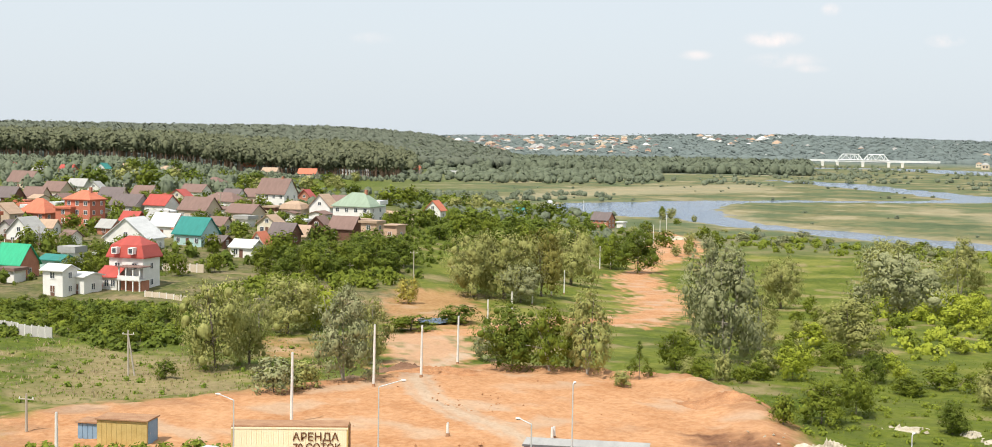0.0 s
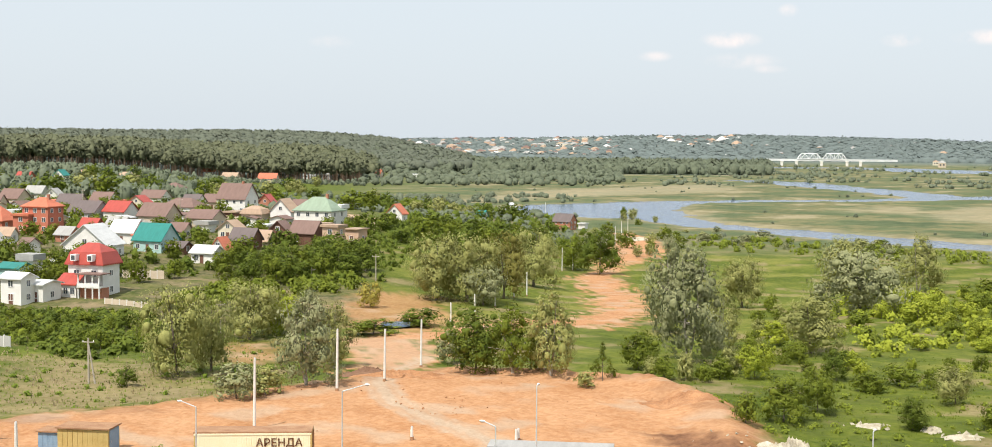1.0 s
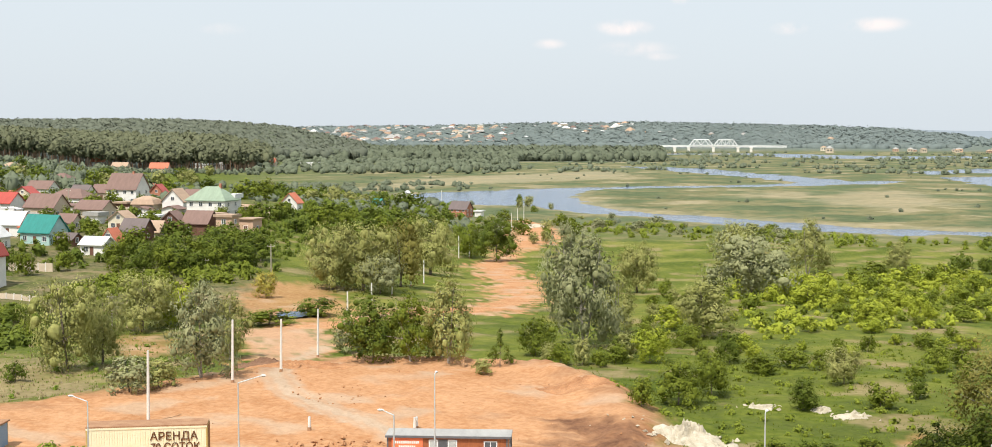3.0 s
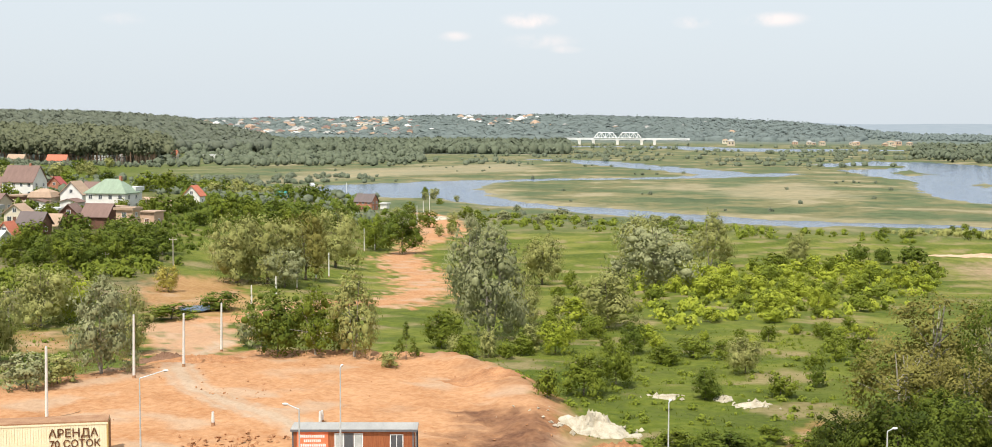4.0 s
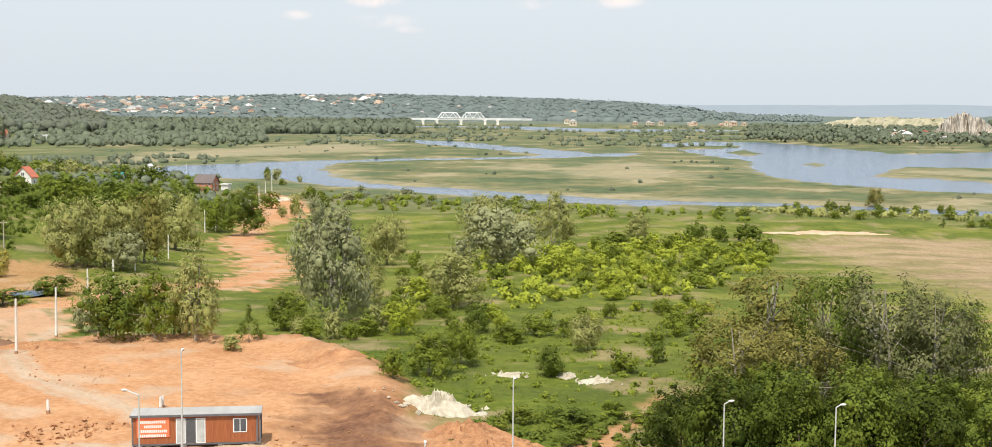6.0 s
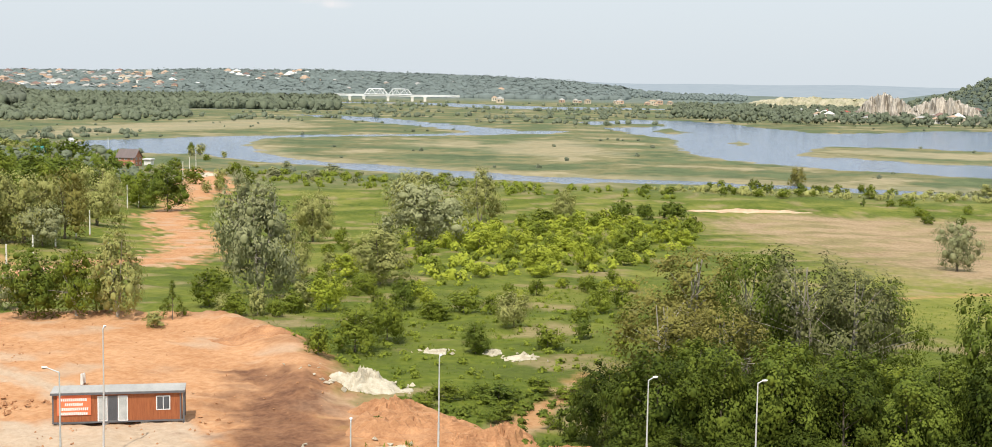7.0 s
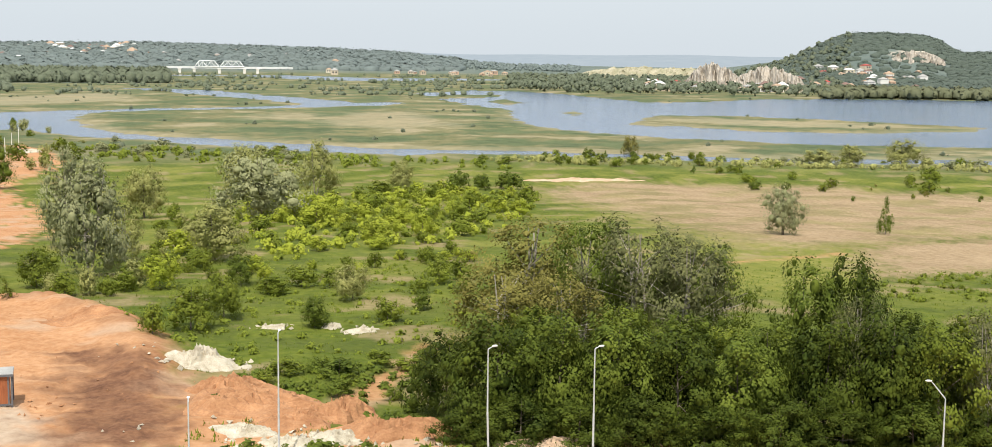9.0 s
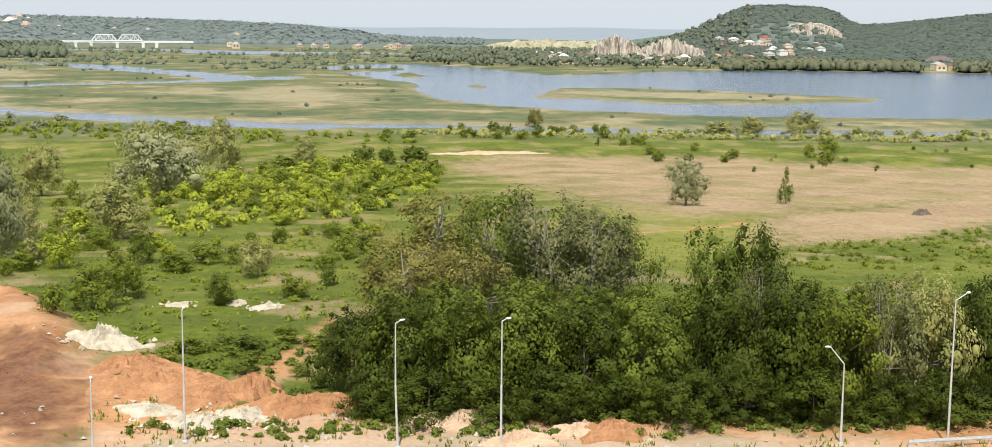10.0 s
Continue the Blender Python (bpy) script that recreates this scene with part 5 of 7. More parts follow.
parked_car(-51.4, 100.5, 84, (0.035, 0.037, 0.04), "dark parked estate car on bare clay")
parked_car(-173.2, 285.7, 20, (0.75, 0.75, 0.74), "white car parked in a village yard")
parked_car(-172.3, 287.8, 24, (0.72, 0.72, 0.72), "white car parked in a village yard")


# ---- poles and lamps ----
def concrete_pole(x, y, h, lean=0.0, label="plain white concrete pole on bare ground"):
    top = stand("concrete_pole", x, y)
    bar("shaft", CONCRETE, top, (0, 0, -0.3), (lean * h, 0, h), 0.17, 0.12, 8)
    bar("collar", RUST, top, (0, 0, -0.05), (0, 0, 0.28), 0.22, 0.19, 8)
    bar("cap", STEEL, top, (lean * h, 0, h), (lean * h, 0, h + 0.06), 0.1, 0.08, 8)
    return tagged(top, label, "pole", "poles along the dirt track")


for_line = 0.012
concrete_pole(-52.1, 120.0, 6.8, for_line)
concrete_pole(-51.8, 142.1, 6.9, for_line)
concrete_pole(-49.3, 151.5, 6.1, for_line)
concrete_pole(-50.4, 170.3, 6.3, for_line)
concrete_pole(-60.9, 223.7, 4.1, 0)
concrete_pole(-62.4, 246.3, 3.6, 0)
concrete_pole(-63.0, 265.4, 3.3, 0)
concrete_pole(-65.4, 293.7, 3.9, 0)
concrete_pole(-66.3, 311.5, 5.7, 0)
concrete_pole(-80.6, 433.4, 7.6, 0)
concrete_pole(-79.1, 444.5, 8.0, 0)
concrete_pole(-84.0, 574.8, 8.1, 0)
concrete_pole(-86.3, 610.0, 8.3, 0)
concrete_pole(-89.2, 652.2, 8.6, 0)
concrete_pole(-169.4, 850.9, 7.7, 0)
concrete_pole(-66.2, 102.2, 3.5, 0)
concrete_pole(-36.1, 119.1, 1.2, 0, "short white marker post in clay")
concrete_pole(-26.6, 121.7, 1.1, 0, "short white marker post in clay")
concrete_pole(-26.7, 121.3, 1.2, 0, "short white marker post in clay")


def wooden_pole(x, y, h, brace=False):
    top = stand("utility_pole", x, y)
    bar("shaft", WOOD_POLE, top, (0, 0, -0.3), (0, 0, h), 0.14, 0.1, 8)
    bar("crossarm", WOOD_POLE, top, (-0.8, 0, h - 0.5), (0.8, 0, h - 0.5), 0.06, 0.06, 6)
    for q in (-0.7, 0.7):
        bar("insulator", LAMP_WHITE, top, (q, 0, h - 0.45), (q, 0, h - 0.25), 0.05, 0.04, 6)
    if brace:
        bar("brace", WOOD_POLE, top, (0.9, 0, -0.3), (0.05, 0, h - 0.8), 0.12, 0.09, 6)
    return tagged(top, "weathered wooden utility pole in grass", "pole")


wooden_pole(-85.2, 146.9, 5.6, True)
wooden_pole(-92.0, 198.8, 6.0)
wooden_pole(-93.3, 280.6, 6.1)
wooden_pole(-106.7, 277.0, 3.1)
wooden_pole(-251.2, 430.6, 9.3)
wooden_pole(-192.5, 290.2, 5.9)
wooden_pole(-198.9, 400.1, 8.3)
wooden_pole(-73.4, 108.5, 3.5)


def street_lamp(x, y, h, reach, turn, label="grey steel street lamp with a single short arm", lean=0.0, rise=0.28):
    """A tapered lamp post: reach is the arm's length, turn the way it points."""
    top = stand("street_lamp", x, y, turn)
    bar("post", STEEL, top, (0, 0, -0.2), (lean * h, 0, h * 0.5), 0.085, 0.07, 10)
    bar("upper_post", STEEL, top, (lean * h, 0, h * 0.5), (lean * h, 0, h), 0.06, 0.042, 10)
    bar("base_flange", STEEL, top, (0, 0, -0.02), (0, 0, 0.12), 0.2, 0.18, 10)
    tip = (lean * h + reach, 0, h + rise * reach + 0.05)
    arm = bar("arm", STEEL, top, (lean * h, 0, h), tip, 0.045, 0.035, 8)
    bm = bmesh.new()
    bmesh.ops.create_uvsphere(bm, u_segments=12, v_segments=8, radius=1)
    bmesh.ops.scale(bm, vec=(0.22, 0.1, 0.07), verts=bm.verts)
    bmesh.ops.translate(bm, vec=(tip[0] + 0.18, 0, tip[2] + 0.03), verts=bm.verts)
    me = bpy.data.meshes.new("lamp_head")
    bm.to_mesh(me)
    bm.free()
    me.materials.append(LAMP_WHITE)
    new("lamp_head", me).parent = top
    block("lens", GLASS, arm, tip[0] + 0.08, tip[0] + 0.3, -0.06, 0.06, tip[2] - 0.06, tip[2] - 0.03)
    return tagged(top, label, "street lamp", "street lamps")


street_lamp(-34.5, 95.8, 8.8, 1.7, 12)
street_lamp(-44.1, 91.0, 8.0, 1.1, 180)
street_lamp(-20.3, 98.9, 9.2, 0.15, 80, lean=0.02)
street_lamp(-20.7, 87.6, 8.6, 0.8, 170)
street_lamp(3.8, 91.2, 9.06, 0.15, 70, lean=0.0)
street_lamp(17.6, 87.1, 8.59, 0.35, 20, lean=-0.02)
street_lamp(24.4, 85.6, 8.78, 0.3, 10, lean=0.0)
street_lamp(47.0, 80.2, 5.60, 0.95, 160, rise=1.15)
street_lamp(54.5, 78.9, 9.99, 1.2, 20)
street_lamp(-2.0, 83.3, 6.6, 0.3, 90)


# ---- heaps of clay and limestone ----
def heap(name, x, y, rx, ry, h, mat, label, seed, rough=0.35):
    """A loose heap: a lumpy dome with a ragged foot."""
    rng = np.random.default_rng(seed)
    n, m = 40, 14
    ph = rng.uniform(0, 6.28, 8)
    f = []
    base = gz(x, y)
    u, a = np.meshgrid(np.arange(m + 1) / m, 2 * np.pi * np.arange(n) / n, indexing="ij")
    edge = 1 + 0.16 * np.sin(2 * a + ph[0]) + 0.12 * np.sin(5 * a + ph[1]) + 0.07 * np.sin(9 * a + ph[2])
    px, py = x + u * rx * edge * np.cos(a), y + u * ry * edge * np.sin(a)
    lump = h * (1 - u) ** 0.8 * (1 + rough * np.sin(3.1 * a + 7 * u + ph[3]) * u + rough * 0.8 * np.sin(7 * a - 9 * u + ph[4]) * u)
    lump = lump + h * rough * 0.6 * rng.normal(size=u.shape) * (1 - u) * np.minimum(1, 3 * u)
    z = np.where(u < 1, np.maximum(lump, -0.05), -0.15) + ground_z(px, py) - base
    v = np.stack([px - x, py - y, z], -1).reshape(-1, 3)
    for j in range(m):
        for i in range(n):
            k = (i + 1) % n
            f.append((j * n + i, (j + 1) * n + i, (j + 1) * n + k, j * n + k))
    ob = put(name, v, f, mat)
    ob.matrix_basis = pose(x, y, base)
    return tagged(ob, label, "heap")


def boulders(name, spots, mat, label, seed):
    """Loose lumps of stone scattered over a spot, joined as one lot of rubble."""
    rng = np.random.default_rng(seed)
    v, f = [], []
    for x, y, spread, size, count in spots:
        for _ in range(count):
            px, py = x + rng.normal() * spread, y + rng.normal() * spread * 0.7
            s = size * rng.uniform(0.4, 1.3)
            c = np.array([px, py, gz(px, py) + s * 0.2])
            k = len(v)
            for d in ((1, 0, 0), (0, 1, 0), (-1, 0, 0), (0, -1, 0), (0.2, 0.1, 0.8), (0, 0, -0.6)):
                v.append(tuple(c + s * (np.array(d) + 0.3 * rng.normal(size=3))))
            f += [(k, k + 1, k + 4), (k + 1, k + 2, k + 4), (k + 2, k + 3, k + 4), (k + 3, k, k + 4), (k + 1, k, k + 5), (k + 2, k + 1, k + 5), (k + 3, k + 2, k + 5), (k, k + 3, k + 5)]
    return tagged(put(name, v, f, mat), label, "rubble", kind="stuff")


PL = "pale limestone rubble heap in weeds"
heap("rubble_mound", -1.5, 122.1, 2.9, 2.8, 1.6, RUBBLE, PL, 1)
heap("rubble_mound", -0.3, 120.7, 2.6, 2.0, 0.6, RUBBLE, PL, 2)
heap("rubble_mound", 5.7, 140.6, 1.6, 1.3, 0.3, RUBBLE, PL, 3)
heap("rubble_mound", 11.5, 139.7, 1.0, 1.0, 0.3, RUBBLE, PL, 4)
heap("rubble_mound", 14.0, 136.7, 2.2, 1.1, 0.28, RUBBLE, PL, 5)
heap("rubble_mound", 5.1, 95.8, 2.6, 1.6, 0.8, RUBBLE, PL, 6)
heap("rubble_mound", 8.3, 96.7, 2.2, 1.4, 0.8, RUBBLE, PL, 7)
heap("rubble_mound", 1.9, 99.7, 2.4, 1.6, 0.6, RUBBLE, PL, 8)
OH = "heap of orange clay beside the road"
heap("clay_mound", 2.6, 106.7, 6.0, 3.4, 1.3, SOIL, OH, 9)
heap("clay_mound", 5.9, 101.9, 4.2, 3.0, 1.0, SOIL, OH, 10)
heap("clay_mound", 9.3, 103.0, 2.6, 2.4, 1.5, SOIL, OH, 11)
heap("clay_mound", 13.0, 97.4, 4.6, 2.6, 1.3, SOIL, OH, 12)
heap("clay_mound", 1.0, 111.8, 4.0, 3.0, 1.2, SOIL, OH, 13)
heap("clay_mound", 23.6, 91.0, 3.4, 1.4, 1.1, SOIL_PALE, "pale clay heap beside the road", 14)
heap("clay_mound", 25.8, 85.8, 3.0, 1.3, 0.9, SOIL_PALE, "pale clay heap beside the road", 15)
heap("clay_mound", 30.6, 87.0, 2.6, 1.4, 0.9, SOIL_PALE, "pale clay heap beside the road", 16)
heap("clay_mound", 32.5, 86.0, 3.0, 1.8, 1.2, SOIL, OH, 17)
heap("clay_mound", 20.8, 92.0, 2.0, 1.6, 0.8, SOIL_PALE, "pale clay heap beside the road", 18)
heap("soil_mound", -54.3, 159.8, 3.4, 2.0, 1.0, SOIL_DARK, "low brown soil heap by the track", 19)
heap("clay_mound", -48.4, 156.7, 6.0, 3.0, 0.7, SOIL, "low clay bank at the pad's rim", 20)
heap("clay_mound", -13.6, 143.4, 6.0, 2.5, 0.45, SOIL, "low clay bank at the pad's rim", 21)
heap("rubble_mound", -81.0, 608.9, 8.0, 6.0, 1.4, RUBBLE, "pale limestone heap beside the track", 22)
boulders("loose_stones", [(9.3, 93.0, 6, 0.22, 60), (2.1, 96.5, 5, 0.22, 50), (25.2, 87.6, 7, 0.2, 60), (33.8, 85.5, 7, 0.18, 50), (-6.1, 125.0, 2.0, 0.16, 10)], RUBBLE, "loose pale stones scattered along the road", 31)
boulders("rubble_stones", [(-1.5, 121.5, 2.4, 0.3, 60), (5.7, 140.6, 1.0, 0.25, 22), (14.0, 136.7, 1.4, 0.25, 26), (11.5, 139.7, 0.8, 0.22, 12), (5.1, 95.8, 2.0, 0.28, 50), (8.3, 96.7, 1.6, 0.25, 30), (-81.0, 608.9, 5, 0.5, 40)], RUBBLE, "pale broken limestone on the mounds", 33)
boulders("clay_slabs", [(-33.9, 110.6, 1.8, 0.22, 60), (-31.7, 113.9, 2.2, 0.22, 70), (-14.2, 107.8, 1.6, 0.16, 26)], SOIL, "broken dry clay slabs on the bare pad", 35)
boulders("clay_lumps", [(-39.4, 134.3, 2.5, 0.12, 30), (-37.8, 139.8, 2.0, 0.12, 15), (-8.3, 115.3, 5, 0.12, 30), (-22.4, 103.0, 4, 0.12, 40), (-50.9, 145.3, 6, 0.11, 16), (-25.4, 155.0, 14, 0.11, 24), (-24.0, 134.6, 12, 0.08, 24)], SOIL, "broken clay lumps on the bare pad", 32)

heap("brushwood_mound", 145.0, 222.1, 2.2, 1.2, 0.9, BARK, "small dark pile of brushwood in dry grass", 23, 0.8)
heap("sand_bank", 122.9, 454.7, 18.0, 2.5, 1.2, SOIL_PALE, "long low bank of pale bare sand", 24, 0.4)


def guard_rail(x0, y0, x1, y1):
    dx, dy = x1 - x0, y1 - y0
    n = math.hypot(dx, dy)
    top = stand("guard_rail", x0, y0, math.degrees(math.atan2(dy, dx)))
    block("rail", STEEL, top, 0, n, -0.04, 0.04, 0.5, 0.78)
    block("rail_lip", STEEL, top, 0, n, -0.08, -0.04, 0.6, 0.68)
    for i in range(int(n / 2) + 1):
        block("post", STEEL, top, i * 2.0, i * 2.0 + 0.1, 0.045, 0.14, -0.2, 0.7)
    return tagged(top, "galvanised steel guard rail along the road", "guard rail")


guard_rail(50.8, 77.9, 60.3, 77.2)


# ---- planted at random over patches ----
def scatter(poly, count, forms, h, ratio, label, category, group, seed, gap=0.45, clear=True):
    """count plants inside a patch of the plan, keeping off houses and one another."""
    rng = np.random.default_rng(seed)
    xs, ys = [p[0] for p in poly], [p[1] for p in poly]
    made = tries = 0
    while made < count and tries < count * 40:
        tries += 1
        x, y = rng.uniform(min(xs), max(xs)), rng.uniform(min(ys), max(ys))
        if inside(poly, np.array([x]), np.array([y]))[0] < 0:
            continue
        hh = rng.uniform(*h)
        w = hh * rng.uniform(*ratio)
        if clear and any(math.hypot(x - a, y - b) < r + w * 0.4 for a, b, r in HOUSES):
            continue
        if any(math.hypot(x - a, y - b) < (w + ww) * gap for a, b, ww in PUT):
            continue
        form, leaf = forms[rng.integers(len(forms))]
        tree(form, leaf, x, y, hh, w, label, category, group)
        made += 1


SHRUBS = [(-8.7, 206.6), (-2.3, 257.2), (8.4, 356.0), (41.0, 397.9), (93.2, 390.2), (60.8, 269.7), (40.7, 222.0), (22.2, 214.2), (7.5, 197.1)]
scatter(SHRUBS, 96, [("small", "lime"), ("bush", "lime"), ("bush", "mid"), ("small", "mid"), ("small", "lime")], (1.8, 5.2), (0.9, 1.6), "bright yellow-green shrub in a thicket", "bush", "lime-green shrubs", 41, 0.2)
scatter([(7.1, 186.6), (40.7, 210.8), (29.4, 155.4), (13.1, 162.5), (-11.4, 174.4), (-7.3, 197.1)], 30, [("bush", "mid"), ("bush", "lime"), ("small", "mid")], (1.4, 3.4), (0.9, 1.4), "green bush in the meadow", "bush", "meadow bushes", 42)
scatter([(-4.7, 105.1), (5.3, 117.2), (19.6, 124.6), (15.6, 105.9), (4.9, 108.7)], 9, [("bush", "dark"), ("bush", "mid")], (0.8, 1.8), (1.4, 2.4), "low green weeds and brambles", "bush", "low weeds", 43)
# undergrowth mostly in deep, so shade at the foot is in its colour
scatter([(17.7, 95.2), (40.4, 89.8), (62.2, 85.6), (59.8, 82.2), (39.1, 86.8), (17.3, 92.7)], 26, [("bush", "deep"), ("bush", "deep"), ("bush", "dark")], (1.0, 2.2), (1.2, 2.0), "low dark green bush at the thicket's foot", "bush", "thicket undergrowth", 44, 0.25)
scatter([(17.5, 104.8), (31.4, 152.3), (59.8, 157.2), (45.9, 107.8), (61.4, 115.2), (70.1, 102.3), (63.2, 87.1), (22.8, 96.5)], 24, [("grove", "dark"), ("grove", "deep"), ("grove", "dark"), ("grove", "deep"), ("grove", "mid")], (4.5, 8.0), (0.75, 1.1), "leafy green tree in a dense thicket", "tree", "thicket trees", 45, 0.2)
scatter([(67.2, 398.6), (91.3, 406.4), (99.0, 441.0), (74.5, 442.3)], 9, [("small", "dark"), ("bush", "dark")], (4, 6.5), (0.9, 1.3), "dark green bush in a row across the meadow", "bush", "hedge bushes", 46, 0.3)
scatter([(96.5, 516.7), (187.4, 514.2), (212.0, 582.2), (103.4, 553.8)], 24, [("bush", "dark"), ("small", "mid"), ("spruce", "dark"), ("bush", "mid")], (1.8, 4.2), (0.8, 1.5), "small bush on the river bank", "bush", "river bank bushes", 47)
scatter([(121.7, 516.6), (194.5, 468.0), (237.0, 570.6), (135.1, 573.7)], 22, [("bush", "mid"), ("small", "mid"), ("spruce", "dark")], (2, 5), (0.8, 1.5), "small bush on the river bank", "bush", "river bank bushes", 48)
scatter([(165.4, 413.7), (210.4, 366.9), (259.1, 452.7), (181.1, 453.3)], 12, [("bush", "dark"), ("bush", "mid")], (3, 6), (0.9, 1.4), "small bush in open meadow", "bush", "meadow bushes", 49)
scatter([(199.9, 500.5), (336.0, 473.2), (377.3, 531.7), (226.0, 566.1)], 40, [("bush", "mid"), ("bush", "willow"), ("bush", "grey")], (1.6, 4), (1.2, 2.4), "grey-green willow scrub on the river bank", "bush", "river bank bushes", 50, 0.3)
scatter([(171.0, 371.9), (254.9, 355.5), (316.3, 442.1), (240.4, 456.7)], 14, [("bush", "mid"), ("small", "dark"), ("bush", "olive")], (0.8, 2.2), (0.7, 1.3), "small bush in dry grass", "bush", "bushes in dry grass", 58)
scatter([(-61.6, 599.4), (35.3, 540.4), (39.4, 604.2), (-72.2, 702.5)], 32, [("bush", "mid"), ("bush", "willow"), ("bush", "grey")], (1.8, 4.4), (1.1, 2.2), "grey-green willow scrub on the river bank", "bush", "river bank bushes", 51, 0.3)
# village gardens
scatter([(-171.6, 228.0), (-300.7, 406.7), (-303.4, 520.6), (-202.6, 475.8), (-143.7, 421.2), (-114.0, 334.4), (-132.3, 288.7), (-136.2, 259.3), (-155.6, 240.2)], 120, [("small", "dark"), ("small", "mid"), ("bush", "dark"), ("bush", "mid"), ("small", "mid")], (3, 6.5), (0.8, 1.2), "green garden tree between village houses", "tree", "garden trees", 52, 0.35)
scatter([(-124.3, 264.9), (-139.1, 303.5), (-111.6, 327.4), (-97.1, 285.1), (-108.8, 269.2)], 30, [("small", "dark"), ("small", "dark"), ("small", "mid")], (4.5, 7), (0.9, 1.3), "dense dark green orchard tree", "tree", "orchard trees", 53, 0.3)
scatter([(-134.9, 185.3), (-155.2, 217.0), (-133.6, 220.4), (-114.1, 217.2), (-96.0, 182.7), (-104.2, 175.2), (-123.2, 190.1)], 44, [("bush", "mid"), ("bush", "dark"), ("small", "mid")], (1.4, 3.2), (1.1, 1.7), "overgrown green shrub on a fallow plot", "bush", "fallow shrubs", 54, 0.28)
scatter([(-144.5, 411.1), (-125.1, 653.5), (-99.7, 474.0), (-120.2, 342.1)], 40, [("small", "dark"), ("small", "mid"), ("bush", "mid"), ("small", "dark")], (4.5, 8), (0.9, 1.3), "dark green tree in a riverside garden", "tree", "garden trees", 55, 0.32)
scatter([(-165.3, 456.3), (-162.5, 580.2), (-147.1, 697.7), (-246.8, 880.8), (-321.4, 941.2)], 30, [("small", "dark"), ("small", "mid"), ("small", "willow")], (6, 11), (0.9, 1.3), "dark green tree behind the village", "tree", "garden trees", 56, 0.32)
scatter([(-313.5, 497.8), (-331.8, 865.7), (-461.9, 1274.5), (-508.3, 967.4), (-442.5, 653.0)], 46, [("small", "dark"), ("small", "mid"), ("small", "dark"), ("small", "willow")], (8, 14), (0.9, 1.3), "dark green tree behind the village", "tree", "trees behind the village", 57, 0.3)
scatter([(-81.9, 451.6), (-133.8, 927.4), (-95.6, 822.9), (-49.4, 534.1), (-54.5, 472.9)], 20, [("small", "mid"), ("bush", "mid"), ("small", "willow")], (4, 8), (0.8, 1.2), "green tree beside the dirt track", "tree", "track-side trees", 58, 0.3)
scatter([(-25.7, 151.6), (-13.4, 197.0), (-9.4, 330.2), (-2.6, 248.0), (-8.4, 170.4), (-20.3, 153.9)], 22, [("bush", "mid"), ("bush", "willow"), ("small", "mid")], (1.8, 4.0), (0.9, 1.4), "green bush in tall grass", "bush", "meadow bushes", 59, 0.3)


# ---- grass, in tufts ----
def tufts(name, poly, count, h, leaf, label, seed, keep=None):
    rng = np.random.default_rng(seed)
    xs, ys = [p[0] for p in poly], [p[1] for p in poly]
    x, y = rng.uniform(min(xs), max(xs), count * 3), rng.uniform(min(ys), max(ys), count * 3)
    ok = inside(poly, x, y) > 0
    ok &= (inside(PAD, x, y) < -1.5) & (along(TRACK, x, y) < -1.0)
    if keep:
        ok &= waves(x, y, 11, 3.3) + 0.5 * rng.normal(size=len(x)) > keep
    x, y = x[ok][:count], y[ok][:count]
    z = ground_z(x, y)
    n = len(x)
    p = np.repeat(np.stack([x, y, z], 1), 4, 0)
    m = len(p)
    a = rng.uniform(0, 6.28, m)
    hh = h * rng.uniform(0.45, 1.25, m)
    off = rng.normal(size=(m, 2)) * h * 0.35
    w = hh * 0.22
    foot = p + np.stack([off[:, 0], off[:, 1], np.full(m, -0.05)], 1)
    side = np.stack([np.cos(a) * w, np.sin(a) * w, np.zeros(m)], 1)
    tip = foot + np.stack([np.cos(a + 1.3) * hh * 0.4, np.sin(a + 1.3) * hh * 0.4, hh], 1)
    v = np.stack([foot - side, foot + side, tip], 1).reshape(-1, 3)
    return tagged(put(name, v, np.arange(3 * m).reshape(-1, 3), LEAF[leaf]), label, "grass", kind="stuff")


MEADOW = [(-10.2, 118.5), (2.4, 108.5), (16.2, 97.3), (59.4, 81.0), (128.6, 178.4), (61.6, 182.4), (-18.6, 220.8), (-25.6, 156.2)]
tufts("meadow_grass", MEADOW, 12000, 0.18, "meadow", "tufts of fresh green meadow grass", 61, -0.1)
tufts("tall_weeds", MEADOW, 2600, 0.32, "mid", "taller dark green weeds", 62, 0.35)
FALLOW = [(-90.8, 122.5), (-60.3, 131.7), (-53.4, 145.8), (-98.5, 215.1), (-118.6, 225.8), (-156.5, 211.4)]
tufts("fallow_grass", FALLOW, 4000, 0.26, "meadow", "tufts of green grass on fallow land", 63)
tufts("straw_grass", FALLOW, 1500, 0.4, "straw", "pale dry grass stalks", 64, 0.1)
tufts("verge_grass", VERGE, 5000, 0.4, "mid", "weeds among clay and stones", 66, 0.3)
NEAR_LEFT = [(-73.3, 98.9), (-66.1, 102.9), (-53.3, 108.6), (-50.1, 101.9), (-67.8, 91.4)]
tufts("near_weeds", NEAR_LEFT, 2500, 0.6, "mid", "rank green weeds by the sheds", 67)


